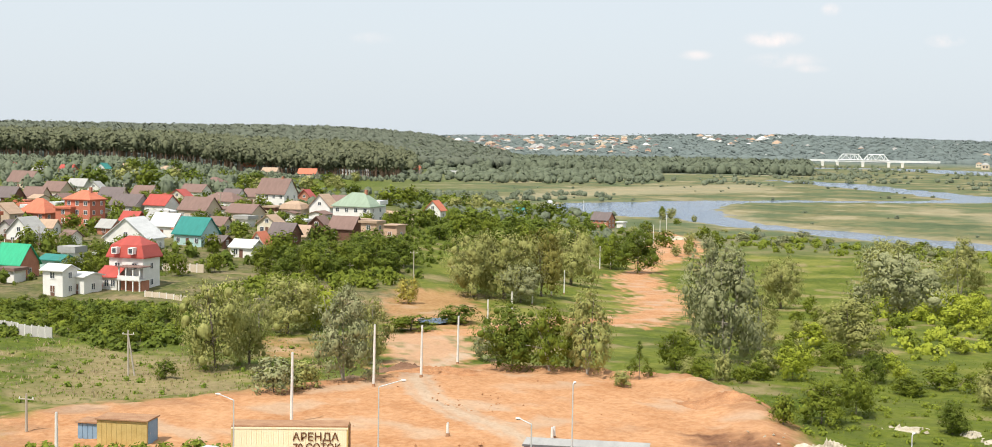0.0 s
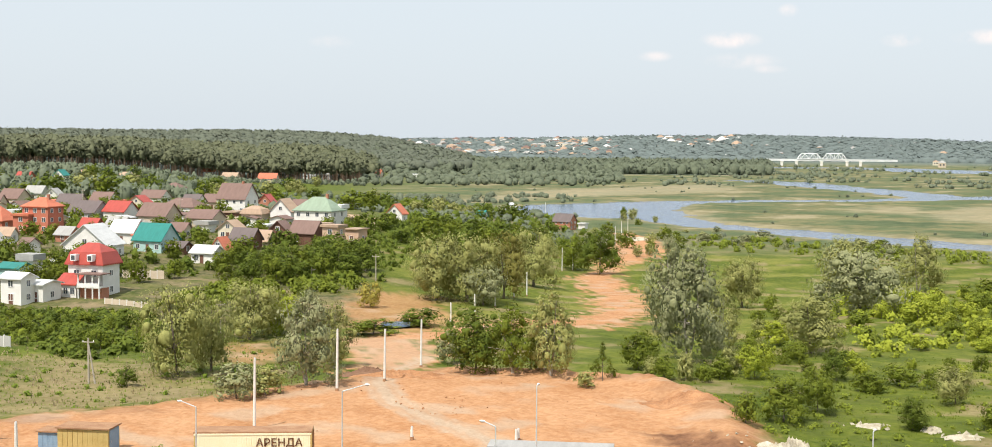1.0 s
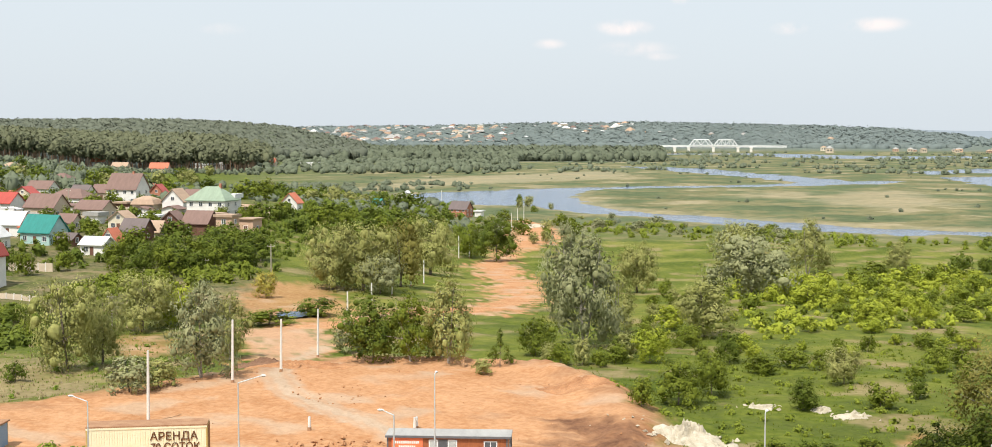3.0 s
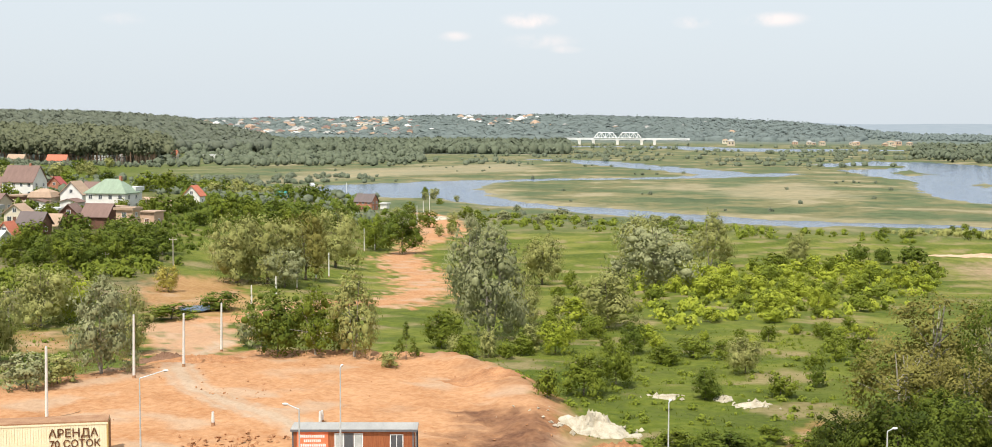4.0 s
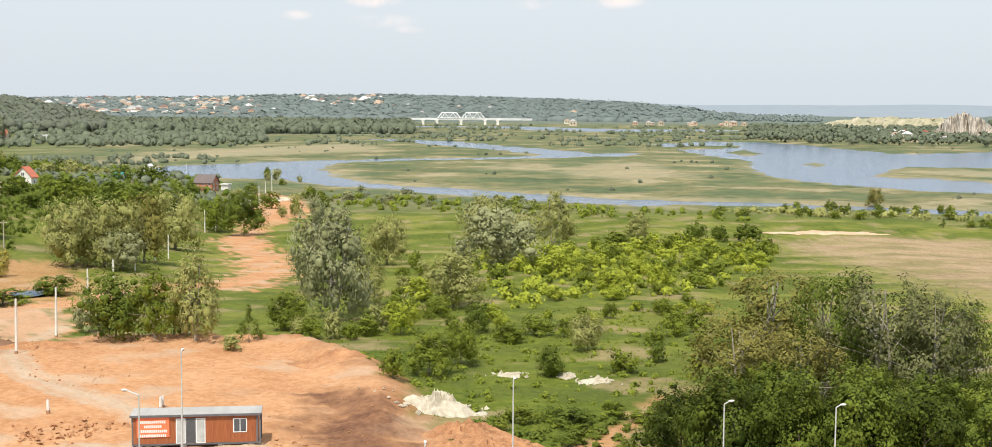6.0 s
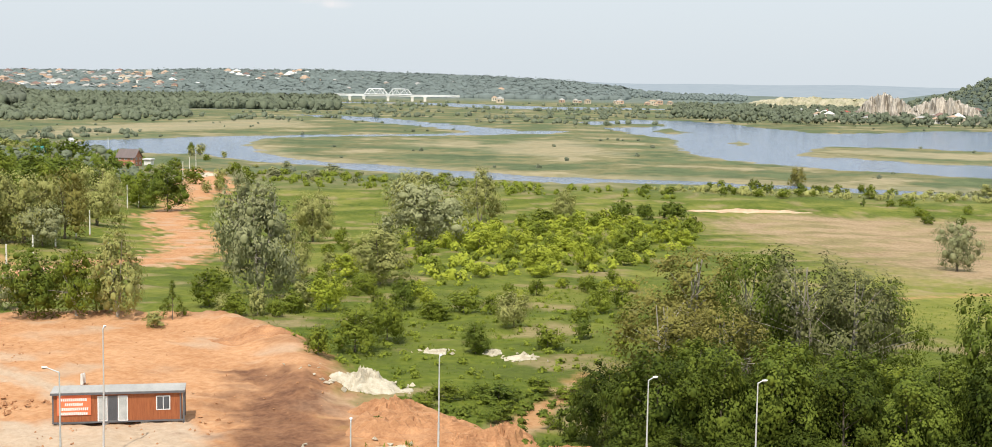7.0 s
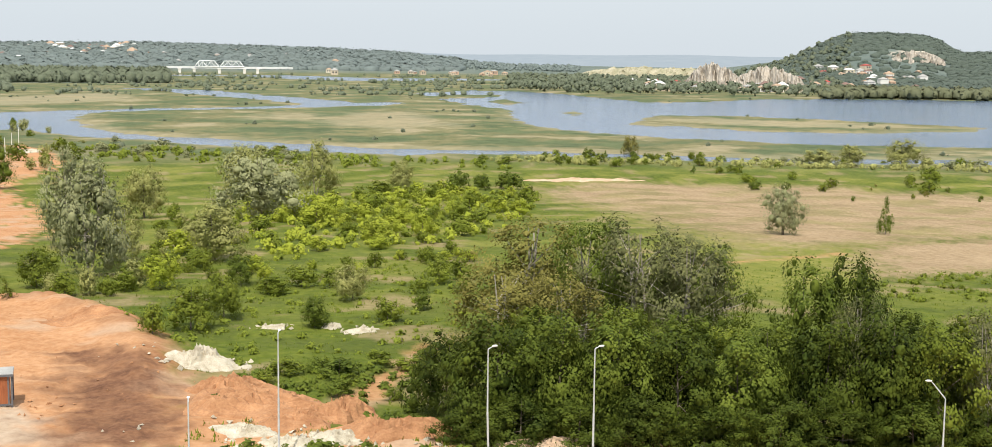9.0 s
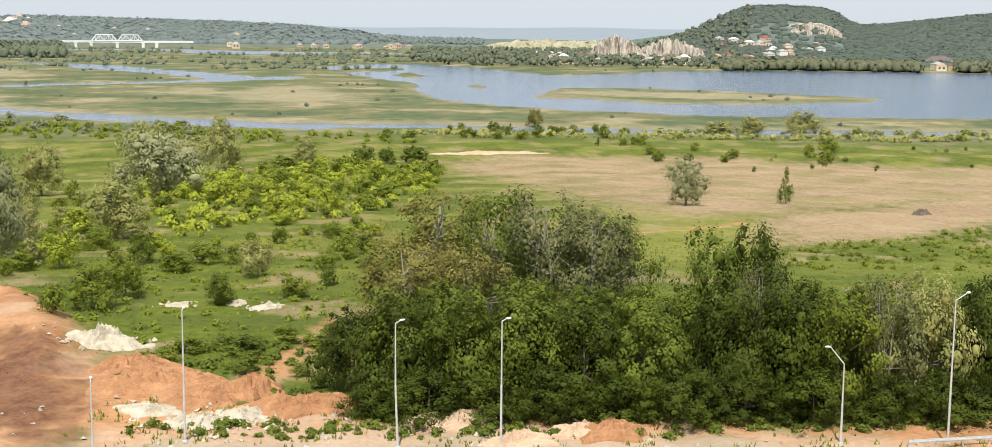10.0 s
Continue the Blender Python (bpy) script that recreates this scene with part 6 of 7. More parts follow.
# ---- far woods, bushes and towns ----
def far_wood(name, poly, count, h, leaf, label, seed, per=26, ratio=0.8, size=0.13, trunks=None, test=None, low=0.42, core=0.36):
    """Many small trees far off: uneven crowns of leaf clumps, joined."""
    rng = np.random.default_rng(seed)
    xs, ys = [p[0] for p in poly], [p[1] for p in poly]
    x, y = rng.uniform(min(xs), max(xs), count * 6), rng.uniform(min(ys), max(ys), count * 6)
    ok = inside(poly, x, y) > 0
    ok &= wet(x, y) < -4
    if test is not None:
        ok &= test(x, y, rng)
    x, y = x[ok][:count], y[ok][:count]
    n = len(x)
    z = ground_z(x, y)
    hh = rng.uniform(h[0], h[1], n)
    cs, rs = [], []
    for k in range(3):
        c = np.stack([x + rng.normal(size=n) * hh * 0.14, y + rng.normal(size=n) * hh * 0.14, z + hh * (low + 0.14 * k)], 1)
        cs.append(c)
        rs.append(hh * ratio * (0.42 - 0.09 * k))
    c, r = np.concatenate(cs), np.concatenate(rs)
    part = max(4, per // 3)
    cc, rr = np.repeat(c, part, 0), np.repeat(r, part)
    d = rng.normal(size=(len(cc), 3))
    d /= np.linalg.norm(d, axis=1, keepdims=True)
    p = cc + d * (rr * (0.6 + 0.45 * rng.random(len(rr))))[:, None] * np.array([1, 1, 0.85])
    soft = d + np.array([0, 0, 0.5])
    soft /= np.linalg.norm(soft, axis=1, keepdims=True)
    nrm = 0.7 * d + 0.3 * rng.normal(size=d.shape) + np.array([0, -0.25, 0.6])
    nrm /= np.linalg.norm(nrm, axis=1, keepdims=True)
    t = np.cross(nrm, rng.normal(size=d.shape))
    t /= np.linalg.norm(t, axis=1, keepdims=True)
    b = np.cross(nrm, t)
    s = (np.concatenate([hh] * 3).repeat(part) * size * rng.uniform(0.7, 1.3, len(rr)))[:, None]
    v = np.stack([p - t * s, p - b * s * 0.7, p + t * s, p + b * s * 0.7], 1).reshape(-1, 3)
    quads = np.arange(len(v)).reshape(-1, 4)
    # inner foliage of each crown, as a lumpy closed body
    k, m = 5, 3
    th, ph = np.meshgrid(np.pi * np.arange(m + 1) / m, 2 * np.pi * np.arange(k) / k, indexing="ij")
    unit = np.stack([np.sin(th) * np.cos(ph), np.sin(th) * np.sin(ph), np.cos(th)], -1).reshape(-1, 3)
    bulge = rng.uniform(0.8, 1.2, (n, len(unit), 1))
    span = hh * ratio * core
    mid_z = z + hh * (low + 0.12)
    body = np.stack([x, y, mid_z], 1)[:, None] + unit[None] * bulge * np.stack([span, span, hh * (0.9 - low) * 0.62], 1)[:, None]
    ring = np.array([(j * k + i, (j + 1) * k + i, (j + 1) * k + (i + 1) % k, j * k + (i + 1) % k) for j in range(m) for i in range(k)])
    faces = (ring[None] + (np.arange(n) * len(unit))[:, None, None]).reshape(-1, 4) + len(v)
    v = np.concatenate([v, body.reshape(-1, 3)])
    ob = tagged(put(name, v, np.concatenate([quads, faces]), LEAF[leaf], smooth=True), label, "wood", kind="stuff")
    round_off = np.tile(unit + np.array([0, 0, 0.35]), (n, 1))
    sides = np.concatenate([np.repeat(soft, 4, 0), round_off])
    ob.data.normals_split_custom_set_from_vertices((sides / np.linalg.norm(sides, axis=1, keepdims=True)).tolist())
    if trunks:
        tv, tf = [], []
        for i in range(n):
            limb(tv, tf, (x[i], y[i], z[i] - 0.3), (x[i], y[i], z[i] + hh[i] * 0.7), hh[i] * 0.016, hh[i] * 0.009, 4)
        tagged(put(name + "_trunks", tv, tf, trunks), "slender reddish pine trunks at the wood's edge", "trunks", kind="stuff")
    return ob


def sector(a0, a1, r0, r1, n=8):
    """A patch of the plan between two bearings and two distances."""
    out = [(r0 * math.sin(radians(a0 + (a1 - a0) * i / n)), r0 * math.cos(radians(a0 + (a1 - a0) * i / n))) for i in range(n + 1)]
    return out + [(r1 * math.sin(radians(a1 + (a0 - a1) * i / n)), r1 * math.cos(radians(a1 + (a0 - a1) * i / n))) for i in range(n + 1)]


# distant woods take leaf colours that already carry haze
far_wood("pine_edge", sector(-40, -19, 1430, 1560), 1000, (22, 31), "pine", "edge of a tall dark pine wood", 71, 60, 0.55, 0.06, PINE_BARK, low=0.52, core=0.2)
far_wood("wood_edge_scrub", sector(-40, -18, 1330, 1420), 320, (3, 8), "far", "leafy scrub at the foot of the pine wood", 70, 24, 1.1, 0.12, low=0.22, core=0.25)
far_wood("pine_wood", sector(-40, -18.5, 1560, 1950), 2200, (21, 28), "pine", "dark pine wood covering a long hill", 72, 27, 0.8, 0.08, core=0.26)
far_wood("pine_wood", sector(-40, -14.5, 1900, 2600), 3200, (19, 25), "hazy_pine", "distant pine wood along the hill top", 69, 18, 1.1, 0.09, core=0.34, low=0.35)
# trees in the far leaf, whose colour includes haze
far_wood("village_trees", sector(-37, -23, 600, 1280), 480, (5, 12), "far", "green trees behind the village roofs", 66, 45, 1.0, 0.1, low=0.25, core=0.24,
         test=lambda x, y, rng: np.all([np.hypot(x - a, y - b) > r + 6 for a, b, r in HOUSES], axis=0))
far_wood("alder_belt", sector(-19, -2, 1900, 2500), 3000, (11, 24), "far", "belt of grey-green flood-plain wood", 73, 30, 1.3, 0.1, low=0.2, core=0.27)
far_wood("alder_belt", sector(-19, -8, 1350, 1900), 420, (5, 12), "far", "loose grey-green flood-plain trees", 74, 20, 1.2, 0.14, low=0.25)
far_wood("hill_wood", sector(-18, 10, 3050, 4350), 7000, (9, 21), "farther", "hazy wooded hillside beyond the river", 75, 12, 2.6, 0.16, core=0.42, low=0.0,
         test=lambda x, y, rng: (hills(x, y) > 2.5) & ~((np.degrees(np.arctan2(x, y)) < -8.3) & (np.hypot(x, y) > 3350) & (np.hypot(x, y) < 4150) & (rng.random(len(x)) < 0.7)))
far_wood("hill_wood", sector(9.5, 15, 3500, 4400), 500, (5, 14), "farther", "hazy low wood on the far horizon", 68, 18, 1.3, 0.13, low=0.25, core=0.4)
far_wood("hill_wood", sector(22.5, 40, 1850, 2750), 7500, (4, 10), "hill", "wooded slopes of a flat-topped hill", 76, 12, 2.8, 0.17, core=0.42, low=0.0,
         test=lambda x, y, rng: ~((np.degrees(np.arctan2(x, y)) > 25.6) & (np.degrees(np.arctan2(x, y)) < 30.0) & (np.hypot(x, y) > 2120) & (np.hypot(x, y) < 2320) & (rng.random(len(x)) < 0.85)))
VILLA = (1065.2, 1611.0)
VILLA_DEG, VILLA_R = math.degrees(math.atan2(VILLA[0], VILLA[1])), math.hypot(VILLA[0], VILLA[1])
far_wood("shore_wood", sector(25, 40, 1360, 1650), 800, (9, 19), "pine", "dark trees along the far shore", 77, 24, 1.2, 0.12, low=0.25,
         test=lambda x, y, rng: (np.abs(np.degrees(np.arctan2(x, y)) - VILLA_DEG) > 0.75) | (np.hypot(x, y) > VILLA_R + 12))
far_wood("shore_wood", sector(12, 26, 1560, 2600), 1100, (7, 15), "far", "trees among houses on the far shore", 78, 18, 0.95, 0.14)
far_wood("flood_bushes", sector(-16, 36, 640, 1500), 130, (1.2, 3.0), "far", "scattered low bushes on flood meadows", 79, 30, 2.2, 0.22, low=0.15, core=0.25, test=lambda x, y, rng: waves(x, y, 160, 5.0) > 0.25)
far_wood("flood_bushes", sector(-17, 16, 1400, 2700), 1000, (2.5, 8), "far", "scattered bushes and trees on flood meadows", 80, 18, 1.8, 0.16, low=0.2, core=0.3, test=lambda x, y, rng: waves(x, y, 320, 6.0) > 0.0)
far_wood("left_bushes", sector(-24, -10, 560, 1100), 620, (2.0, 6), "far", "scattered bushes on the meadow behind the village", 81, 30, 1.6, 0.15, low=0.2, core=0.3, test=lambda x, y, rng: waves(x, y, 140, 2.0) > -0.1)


def far_house(x, y, w, h, rh, walls, roof, turn, label, group):
    top = new("house", None)
    top.matrix_basis = pose(x, y, gz(x, y) - 0.3, 0, 0, turn)
    d = w * 0.8
    block("wall", WALL[walls], top, -w / 2, w / 2, -d / 2, d / 2, -1.5, h)
    v, f = roof_shape("hip", w, d, h, rh, 0.4)
    put("roof", v, f, ROOF[roof], top)
    for i in range(2):
        block("window", GLASS, top, -w * 0.3 + i * w * 0.4, -w * 0.1 + i * w * 0.4, -d / 2 - 0.05, -d / 2 + 0.02, h * 0.4, h * 0.75)
    return tagged(top, label, "house", group)


def town(a0, a1, r0, r1, count, seed, label, group, size=(8, 14), walls=("white", "cream", "pink", "white", "beige"), roofs=("orange", "red", "brown", "white", "tan", "grey")):
    rng = np.random.default_rng(seed)
    for _ in range(count):
        a, r = radians(rng.uniform(a0, a1)), rng.uniform(r0, r1)
        x, y = r * math.sin(a), r * math.cos(a)
        if float(wet(np.array([x]), np.array([y]))[0]) > -8:
            continue
        w = rng.uniform(*size)
        far_house(x, y, w, w * rng.uniform(0.4, 0.7), w * rng.uniform(0.15, 0.35), walls[rng.integers(len(walls))], roofs[rng.integers(len(roofs))], rng.uniform(-30, 30), label, group)


town(-17.6, -8.5, 3300, 4200, 80, 91, "pale distant house on the wooded hill", "houses of the far hill town", (11, 22), roofs=("tan", "grey", "white", "tan", "brown", "white", "tan", "brown"))
town(-6.5, -3.2, 3700, 4200, 26, 92, "pink-roofed distant house on the hill top", "houses of the far hill town", (14, 22), roofs=("tan", "brown", "tan", "white"))
town(-8, 8, 3300, 4000, 24, 93, "small pale house on the wooded hillside", "houses of the far hillside", (10, 16), roofs=("tan", "grey", "white"))
town(17, 27, 1750, 2250, 70, 94, "small house of the far-shore village", "far-shore houses", (9, 15), roofs=("white", "tan", "grey", "white", "red", "brown"))
town(4.5, 14, 2700, 3000, 16, 95, "low pale building beyond the flood meadows", "buildings beyond the meadows", (8, 15), walls=("beige", "cream", "pink"), roofs=("tan", "grey", "tan"))
town(27, 36, 1420, 1750, 16, 96, "house among trees on the far shore", "far-shore houses", (9, 14), roofs=("grey", "brown", "tan", "white"))


def town_lot(a0, a1, r0, r1, count, seed, size, label):
    """Houses too far off to tell apart, as one lot of walls and one of roofs."""
    rng = np.random.default_rng(seed)
    for tone in ("white", "cream", "pink"):
        wv, wf, lots = [], [], {"tan": ([], []), "grey": ([], []), "brown": ([], [])}
        for _ in range(count // 3):
            a, r = radians(rng.uniform(a0, a1)), rng.uniform(r0, r1)
            x, y, w = r * math.sin(a), r * math.cos(a), rng.uniform(*size)
            z, h, d = gz(x, y) - 0.3, w * rng.uniform(0.4, 0.7), w * 0.8
            box(wv, wf, x - w / 2, x + w / 2, y - d / 2, y + d / 2, z - 1.5, z + h)
            rv, rf = lots[("tan", "grey", "brown")[rng.integers(3)]]
            v, f = roof_shape("hip", w, d, h, w * rng.uniform(0.15, 0.3), 0.4)
            k = len(rv)
            rv += [(x + p, y + q, z + u) for p, q, u in v]
            rf += [tuple(i + k for i in face) for face in f]
        tagged(put("town_walls", wv, wf, WALL[tone]), label, "town", kind="stuff")
        for roof, (rv, rf) in lots.items():
            if rf:
                tagged(put("town_roofs", rv, rf, ROOF[roof]), label, "town", kind="stuff")


town_lot(-17.8, -8.2, 3300, 4230, 180, 87, (10, 20), "pale houses scattered over the far wooded hill")
town_lot(-6.8, 4, 3500, 4230, 36, 86, (9, 16), "pale houses along the far hill top")
town_lot(17, 29, 1760, 2200, 60, 85, (7, 13), "pale houses of the far-shore village")
house(1065.2, 1611.0, 40, 7, 5, "hip", "cream", "dark", "wide cream house with dark hipped roof on the shore", -26, d=16, rows=2)
far_house(656.0, 2057.2, 34, 7, 2, "grey", "white", -15, "long pale warehouse on the far shore", "far-shore houses")


def truss_bridge():
    """A railway bridge of two white truss spans with plain side spans."""
    PAINT = material("pale_grey_bridge_paint", (0.72, 0.73, 0.74), (0.84, 0.85, 0.85), size=8, rough=0.6)
    r = 2760.0
    x0, y0, z0 = -71.9, 2759.1, -3.9
    x1, y1, z1 = 128.9, 2757.0, -2.5
    deck = (z0 + z1) / 2
    top = new("railway_bridge", None)
    top.matrix_basis = pose(x0, y0, 0, 0, 0, math.degrees(math.atan2(y1 - y0, x1 - x0)))
    n = math.hypot(x1 - x0, y1 - y0)
    k = n / 157.0
    block("deck", PAINT, top, -30, n + 20, -4, 4, deck - 3.2, deck)
    block("parapet", PAINT, top, -30, n + 20, -4.4, -4.05, deck - 1.0, deck + 0.8)
    for q in (0, 22, 60, 98, 118):
        block("pier", CONCRETE, top, q * k - 2.6, q * k + 2.6, -5, 5, WATER - 4, deck - 3.2)
        block("pier_cap", CONCRETE, top, q * k - 3.4, q * k + 3.4, -5.5, 5.5, deck - 4.6, deck - 3.21)
    for q in (0, 38):
        a, b, hgt = (22 + q + 0.5) * k, (22 + q + 37.5) * k, 11.5
        span = new("truss_span", None)
        span.parent = top
        for s in (-4.6, 4.6):
            bar("top_chord", PAINT, span, (a + 7 * k, s, deck + hgt), (b - 7 * k, s, deck + hgt), 0.9, 0.9, 4)
            bar("bottom_chord", PAINT, span, (a, s, deck + 0.6), (b, s, deck + 0.6), 0.9, 0.9, 4)
            bar("end_post", PAINT, span, (a, s, deck), (a + 7 * k, s, deck + hgt), 0.9, 0.9, 4)
            bar("end_post", PAINT, span, (b, s, deck), (b - 7 * k, s, deck + hgt), 0.9, 0.9, 4)
            m = 6
            for i in range(m):
                u0, u1 = a + (b - a) * i / m, a + (b - a) * (i + 1) / m
                if 0 < i < m - 1:
                    lo, hi = (u0, u1) if i % 2 else (u1, u0)
                    bar("diagonal", PAINT, span, (lo, s, deck), (hi, s, deck + hgt), 0.6, 0.6, 4)
                if i:
                    bar("hanger", PAINT, span, (u0, s, deck), (u0, s, deck + hgt), 0.45, 0.45, 4)
    return tagged(top, "pale grey railway bridge with two truss spans", "bridge")


truss_bridge()


def crag(name, a0, a1, r, low, high, mat, label, seed, spikes=0.5):
    """A quarried cliff seen across the water: a broken wall of rock with depth."""
    rng = np.random.default_rng(seed)
    n, m = 70, 7
    ph = rng.uniform(0, 6.28, 6)
    v, f = [], []
    for i in range(n + 1):
        u = i / n
        a = radians(a0 + (a1 - a0) * u)
        crest = math.sin(math.pi * min(1, max(0, u))) ** 0.45
        crest *= 1 + spikes * (0.35 * math.sin(9 * u + ph[0]) + 0.25 * math.sin(23 * u + ph[1])) + spikes * 0.3 * math.sin(57 * u + ph[3])
        for j in range(m + 1):
            w = j / m
            rr = r + 70 * w + 9 * math.sin(31 * u + 3 * w + ph[2]) + 3 * rng.normal()
            x, y = rr * math.sin(a), rr * math.cos(a)
            up = min(1.0, w * 1.7) ** 0.8 if w < 0.75 else 1.0
            v.append((x, y, low + (high - low) * max(0, crest) * up * (1 if w < 1 else 0.6) + 1.3 * rng.normal()))
    for i in range(n):
        for j in range(m):
            k = i * (m + 1) + j
            f.append((k, k + m + 1, k + m + 2, k + 1))
    return tagged(put(name, v, f, mat), label, "cliff", kind="structure")


CLIFF = material("pale_quarry_rock", (0.28, 0.25, 0.205), (0.49, 0.44, 0.375), size=14, rough=0.95, bump=1.0, fine=4)
TERRACE = material("sandy_quarry_face", (0.24, 0.235, 0.14), (0.46, 0.41, 0.3), size=20, rough=0.95)
crag("quarry_cliff", 19.4, 21.7, 1900, -16, 17, CLIFF, "pale broken quarry cliff above the far village", 97, 0.16)
crag("quarry_cliff", 21.3, 24.3, 1880, -16, 13, CLIFF, "pale broken quarry cliff above the far village", 89, 0.14)
crag("quarry_terrace", 14.8, 22.0, 2650, -16, 6, TERRACE, "long low sandy quarry face", 98, 0.12)
crag("quarry_scar", 27.3, 29.7, 2225, 20, 39, CLIFF, "pale quarry scar below the hill top", 99, 0.2)


# far plain at the horizon: a strip that glows in its haze colour
def backdrop_plain():
    m = bpy.data.materials.new("distant_plain")
    m.use_nodes = True
    nt = m.node_tree
    # haze brightness given by emission, not by daylight
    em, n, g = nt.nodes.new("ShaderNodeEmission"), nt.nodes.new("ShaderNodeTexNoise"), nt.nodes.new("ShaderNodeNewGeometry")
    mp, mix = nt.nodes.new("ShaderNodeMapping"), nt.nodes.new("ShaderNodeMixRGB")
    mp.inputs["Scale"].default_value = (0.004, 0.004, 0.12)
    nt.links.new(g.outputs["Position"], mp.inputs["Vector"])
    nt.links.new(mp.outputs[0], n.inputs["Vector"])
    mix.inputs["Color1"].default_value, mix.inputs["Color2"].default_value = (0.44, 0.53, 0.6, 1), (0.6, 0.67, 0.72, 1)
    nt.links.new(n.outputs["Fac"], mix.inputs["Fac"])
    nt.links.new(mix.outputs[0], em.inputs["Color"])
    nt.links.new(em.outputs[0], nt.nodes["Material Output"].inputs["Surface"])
    a = np.radians(np.linspace(2, 60, 90))
    crest = 28 + 4900 * (0.0004 + 0.0005 * np.sin(a * 23) + 0.0003 * np.sin(a * 61))
    low = np.stack([4900 * np.sin(a), 4900 * np.cos(a), np.full(90, -25.0)], 1)
    high = np.stack([4960 * np.sin(a), 4960 * np.cos(a), crest], 1)
    faces = [(i, i + 1, 91 + i, 90 + i) for i in range(89)]
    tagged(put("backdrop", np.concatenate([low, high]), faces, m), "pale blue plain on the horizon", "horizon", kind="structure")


backdrop_plain()

# rank scrub too thick to count
far_wood("fallow_scrub", [(-129.4, 174.7), (-154.7, 212.6), (-133.1, 219.5), (-112.3, 216.1), (-94.4, 183.7), (-99.7, 167.6), (-118.8, 183.3)], 420, (0.8, 2.4), "dark", "rank green scrub on fallow plots", 101, 54, 1.5, 0.16, low=0.12, core=0.14)
far_wood("fallow_scrub", [(-129.4, 174.7), (-154.7, 212.6), (-115.3, 222.0), (-94.4, 183.7), (-118.8, 183.3)], 220, (0.8, 1.8), "mid", "rank green scrub on fallow plots", 102, 54, 1.6, 0.16, low=0.12, core=0.14)
far_wood("bank_weeds", [(-2.4, 108.5), (1.6, 117.8), (12.1, 120.8), (17.5, 114.3), (14.6, 98.8), (6.2, 105.6)], 80, (0.4, 1.0), "dark", "dark weeds on the bank", 103, 54, 1.8, 0.2, low=0.1, core=0.14)
far_wood("verge_weeds", [(15.5, 93.1), (39.2, 87.1), (60.6, 82.8), (59.7, 81.5), (33.7, 85.2), (-1.0, 93.7), (-1.0, 96.7)], 130, (0.3, 0.9), "dark", "dark weeds among clay mounds", 104, 54, 1.9, 0.2, low=0.1, core=0.14)
far_wood("meadow_weeds", [(-10.6, 142.4), (10.9, 191.7), (40.7, 210.8), (22.1, 125.7), (6.5, 113.1), (-2.2, 123.3)], 260, (0.3, 0.9), "mid", "tall weeds in the meadow", 105, 45, 2.0, 0.2, low=0.1, core=0.14)
far_wood("hedge_growth", [(-123.6, 235.3), (-122.1, 266.5), (-98.6, 289.2), (-92.5, 263.6), (-101.5, 244.8), (-111.4, 219.2)], 150, (1.0, 3.0), "mid", "overgrown hedge below the gardens", 106, 54, 1.4, 0.15, low=0.15, core=0.14)
far_wood("garden_growth", [(-171.6, 228.0), (-300.7, 406.7), (-303.4, 520.6), (-202.6, 475.8), (-143.7, 421.2), (-114.0, 334.4), (-132.3, 288.7), (-136.2, 259.3), (-155.6, 240.2)], 700, (0.7, 2.4), "dark", "bushes and vegetable beds in village gardens", 107, 45, 1.5, 0.16, low=0.12, core=0.14)

far_wood("garden_growth", [(-171.6, 228.0), (-300.7, 406.7), (-303.4, 520.6), (-202.6, 475.8), (-143.7, 421.2), (-114.0, 334.4), (-132.3, 288.7), (-136.2, 259.3), (-155.6, 240.2)], 260, (2.2, 5.0), "dark", "fruit trees crowded between village houses", 108, 75, 1.0, 0.1, low=0.2, core=0.2,
         test=lambda x, y, rng: np.all([np.hypot(x - a, y - b) > r * 0.9 for a, b, r in HOUSES], axis=0))
far_wood("hedge_growth", [(-108.0, 270.0), (-122.0, 330.0), (-146.8, 438.3), (-152.0, 560.0), (-112.0, 400.0), (-100.5, 325.2), (-93.0, 282.0)], 420, (0.8, 3.0), "dark", "dense green scrub and orchard below the village", 111, 66, 1.1, 0.11, low=0.18, core=0.2)
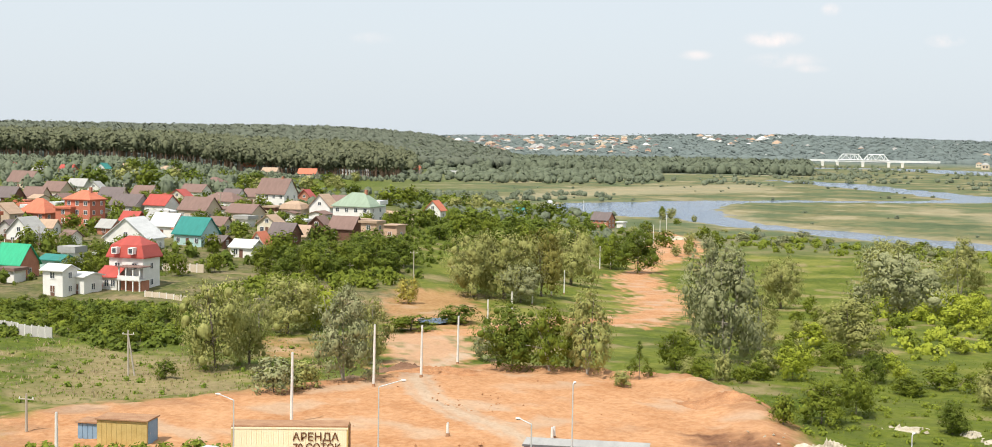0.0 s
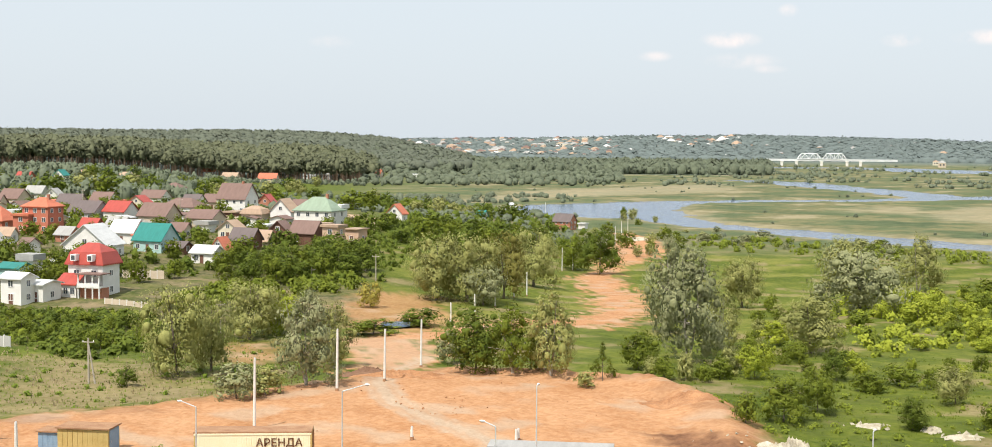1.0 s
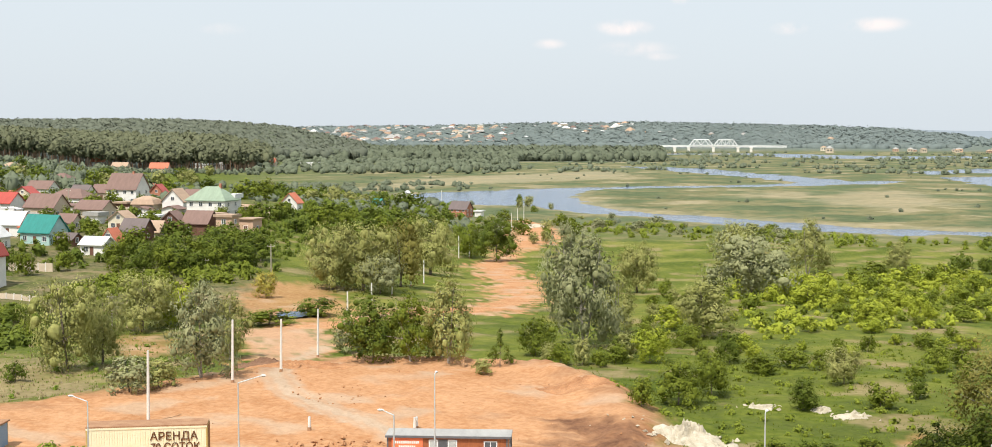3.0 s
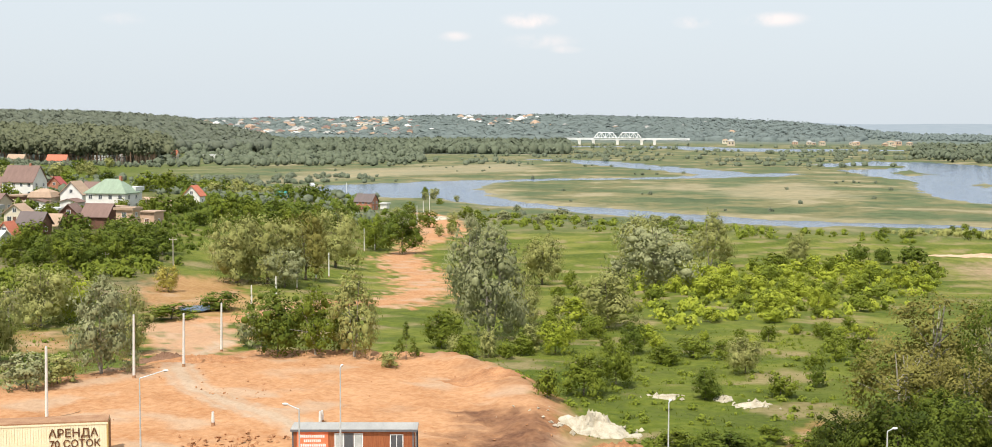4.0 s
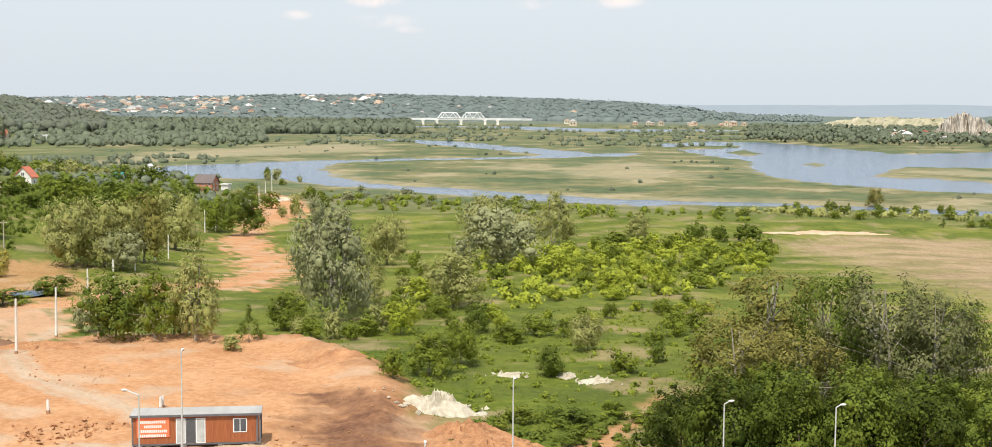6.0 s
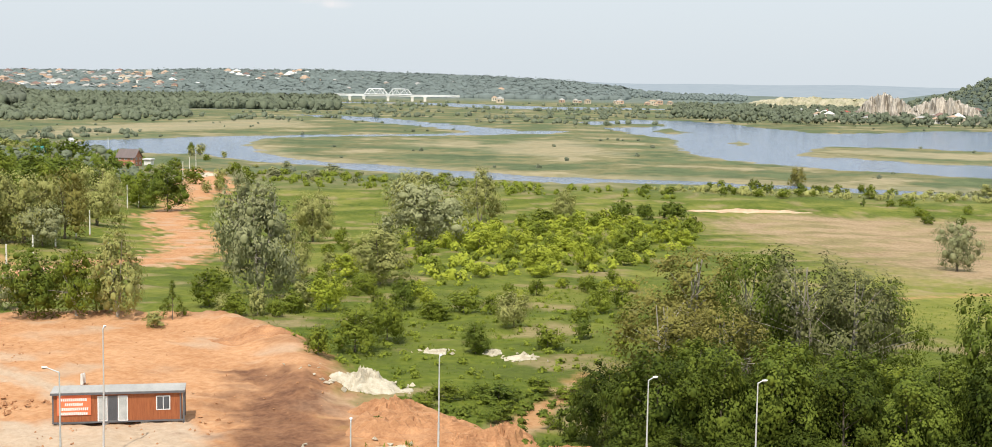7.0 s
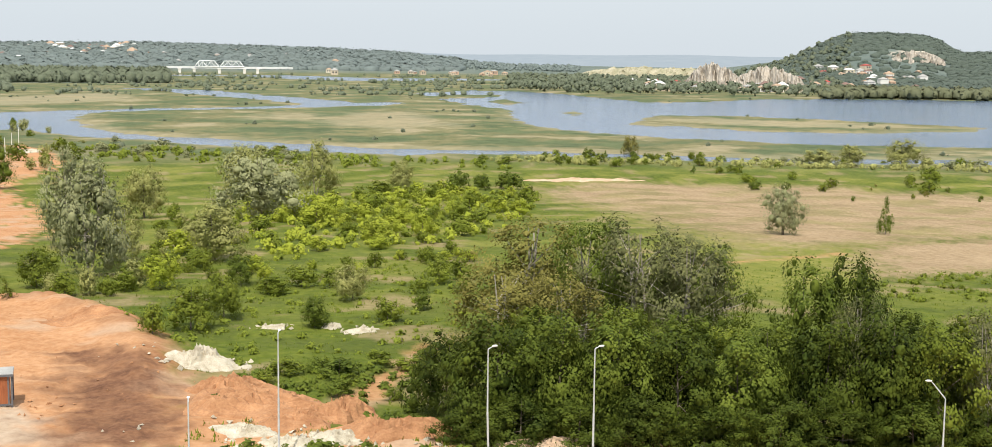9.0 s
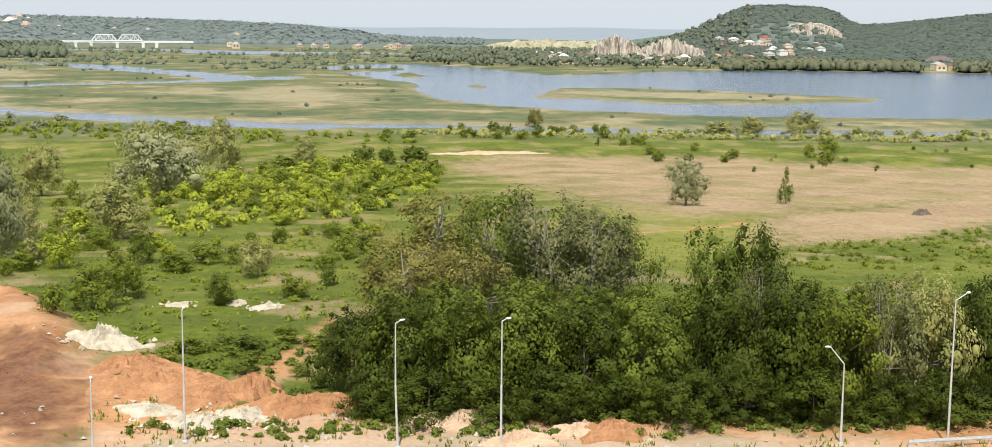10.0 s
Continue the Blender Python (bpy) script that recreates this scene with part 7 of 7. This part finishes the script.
far_wood("riverside_growth", [(-146.8, 438.3), (-255.8, 916.1), (-178.5, 850.1), (-122.2, 710.3), (-90.1, 560.4), (-112.0, 420.0)], 300, (2.2, 6), "dark", "dark green trees between riverside gardens", 112, 54, 1.1, 0.11, low=0.2, core=0.22,
         test=lambda x, y, rng: np.all([np.hypot(x - a, y - b) > r + 4 for a, b, r in HOUSES], axis=0))
NEAR_BANK = [(110.0, 560.0), (195.0, 535.0), (262.0, 505.0), (330.0, 500.0), (385.0, 490.0), (380.0, 465.0), (300.0, 478.0), (200.0, 505.0), (110.0, 535.0)]
far_wood("bank_scrub", NEAR_BANK, 300, (1.2, 3.6), "willow", "soft grey-green scrub along the river bank", 113, 60, 1.7, 0.13, low=0.15, core=0.18)
far_wood("bank_scrub", [(-60.0, 640.0), (0.0, 600.0), (60.0, 565.0), (110.0, 545.0), (110.0, 500.0), (40.0, 520.0), (-55.0, 560.0)], 170, (1.2, 4.0), "mid", "low green scrub along the river bank", 114, 60, 1.5, 0.13, low=0.15, core=0.18)
GREEN_STRIP = [(76.0, 165.0), (112.0, 178.0), (150.0, 205.0), (140.0, 160.0), (100.0, 145.0), (78.0, 150.0)]
far_wood("strip_weeds", GREEN_STRIP, 260, (0.3, 1.0), "mid", "rank weeds in a green strip", 115, 54, 1.9, 0.2, low=0.1, core=0.14)
far_wood("fallow_weeds", FALLOW, 150, (0.3, 0.8), "meadow", "rank green weeds on fallow land", 116, 54, 2.0, 0.2, low=0.1, core=0.14)
far_wood("near_growth", NEAR_LEFT, 200, (0.4, 1.3), "mid", "rank green weeds by the sheds", 117, 54, 1.7, 0.18, low=0.12, core=0.14)
far_wood("shrub_growth", SHRUBS, 330, (0.8, 2.8), "lime", "young lime-green shoots among the shrubs", 109, 75, 1.3, 0.12, low=0.15, core=0.16)
far_wood("shrub_growth", SHRUBS, 150, (0.8, 3.0), "mid", "green scrub among the shrubs", 110, 75, 1.3, 0.12, low=0.15, core=0.16)

# a pond beside the track
_px, _py = -69.4, 220.8
ring = [(_px + 3.2 * math.cos(a) * (1 + 0.2 * math.sin(3 * a)), _py + 4 * math.sin(a), gz(_px, _py) + 0.22) for a in [2 * math.pi * i / 24 for i in range(24)]]
tagged(put("pond", ring, [tuple(range(24))], bpy.data.materials["river_water"]), "small muddy pond beside the dirt track", "pond", kind="structure")
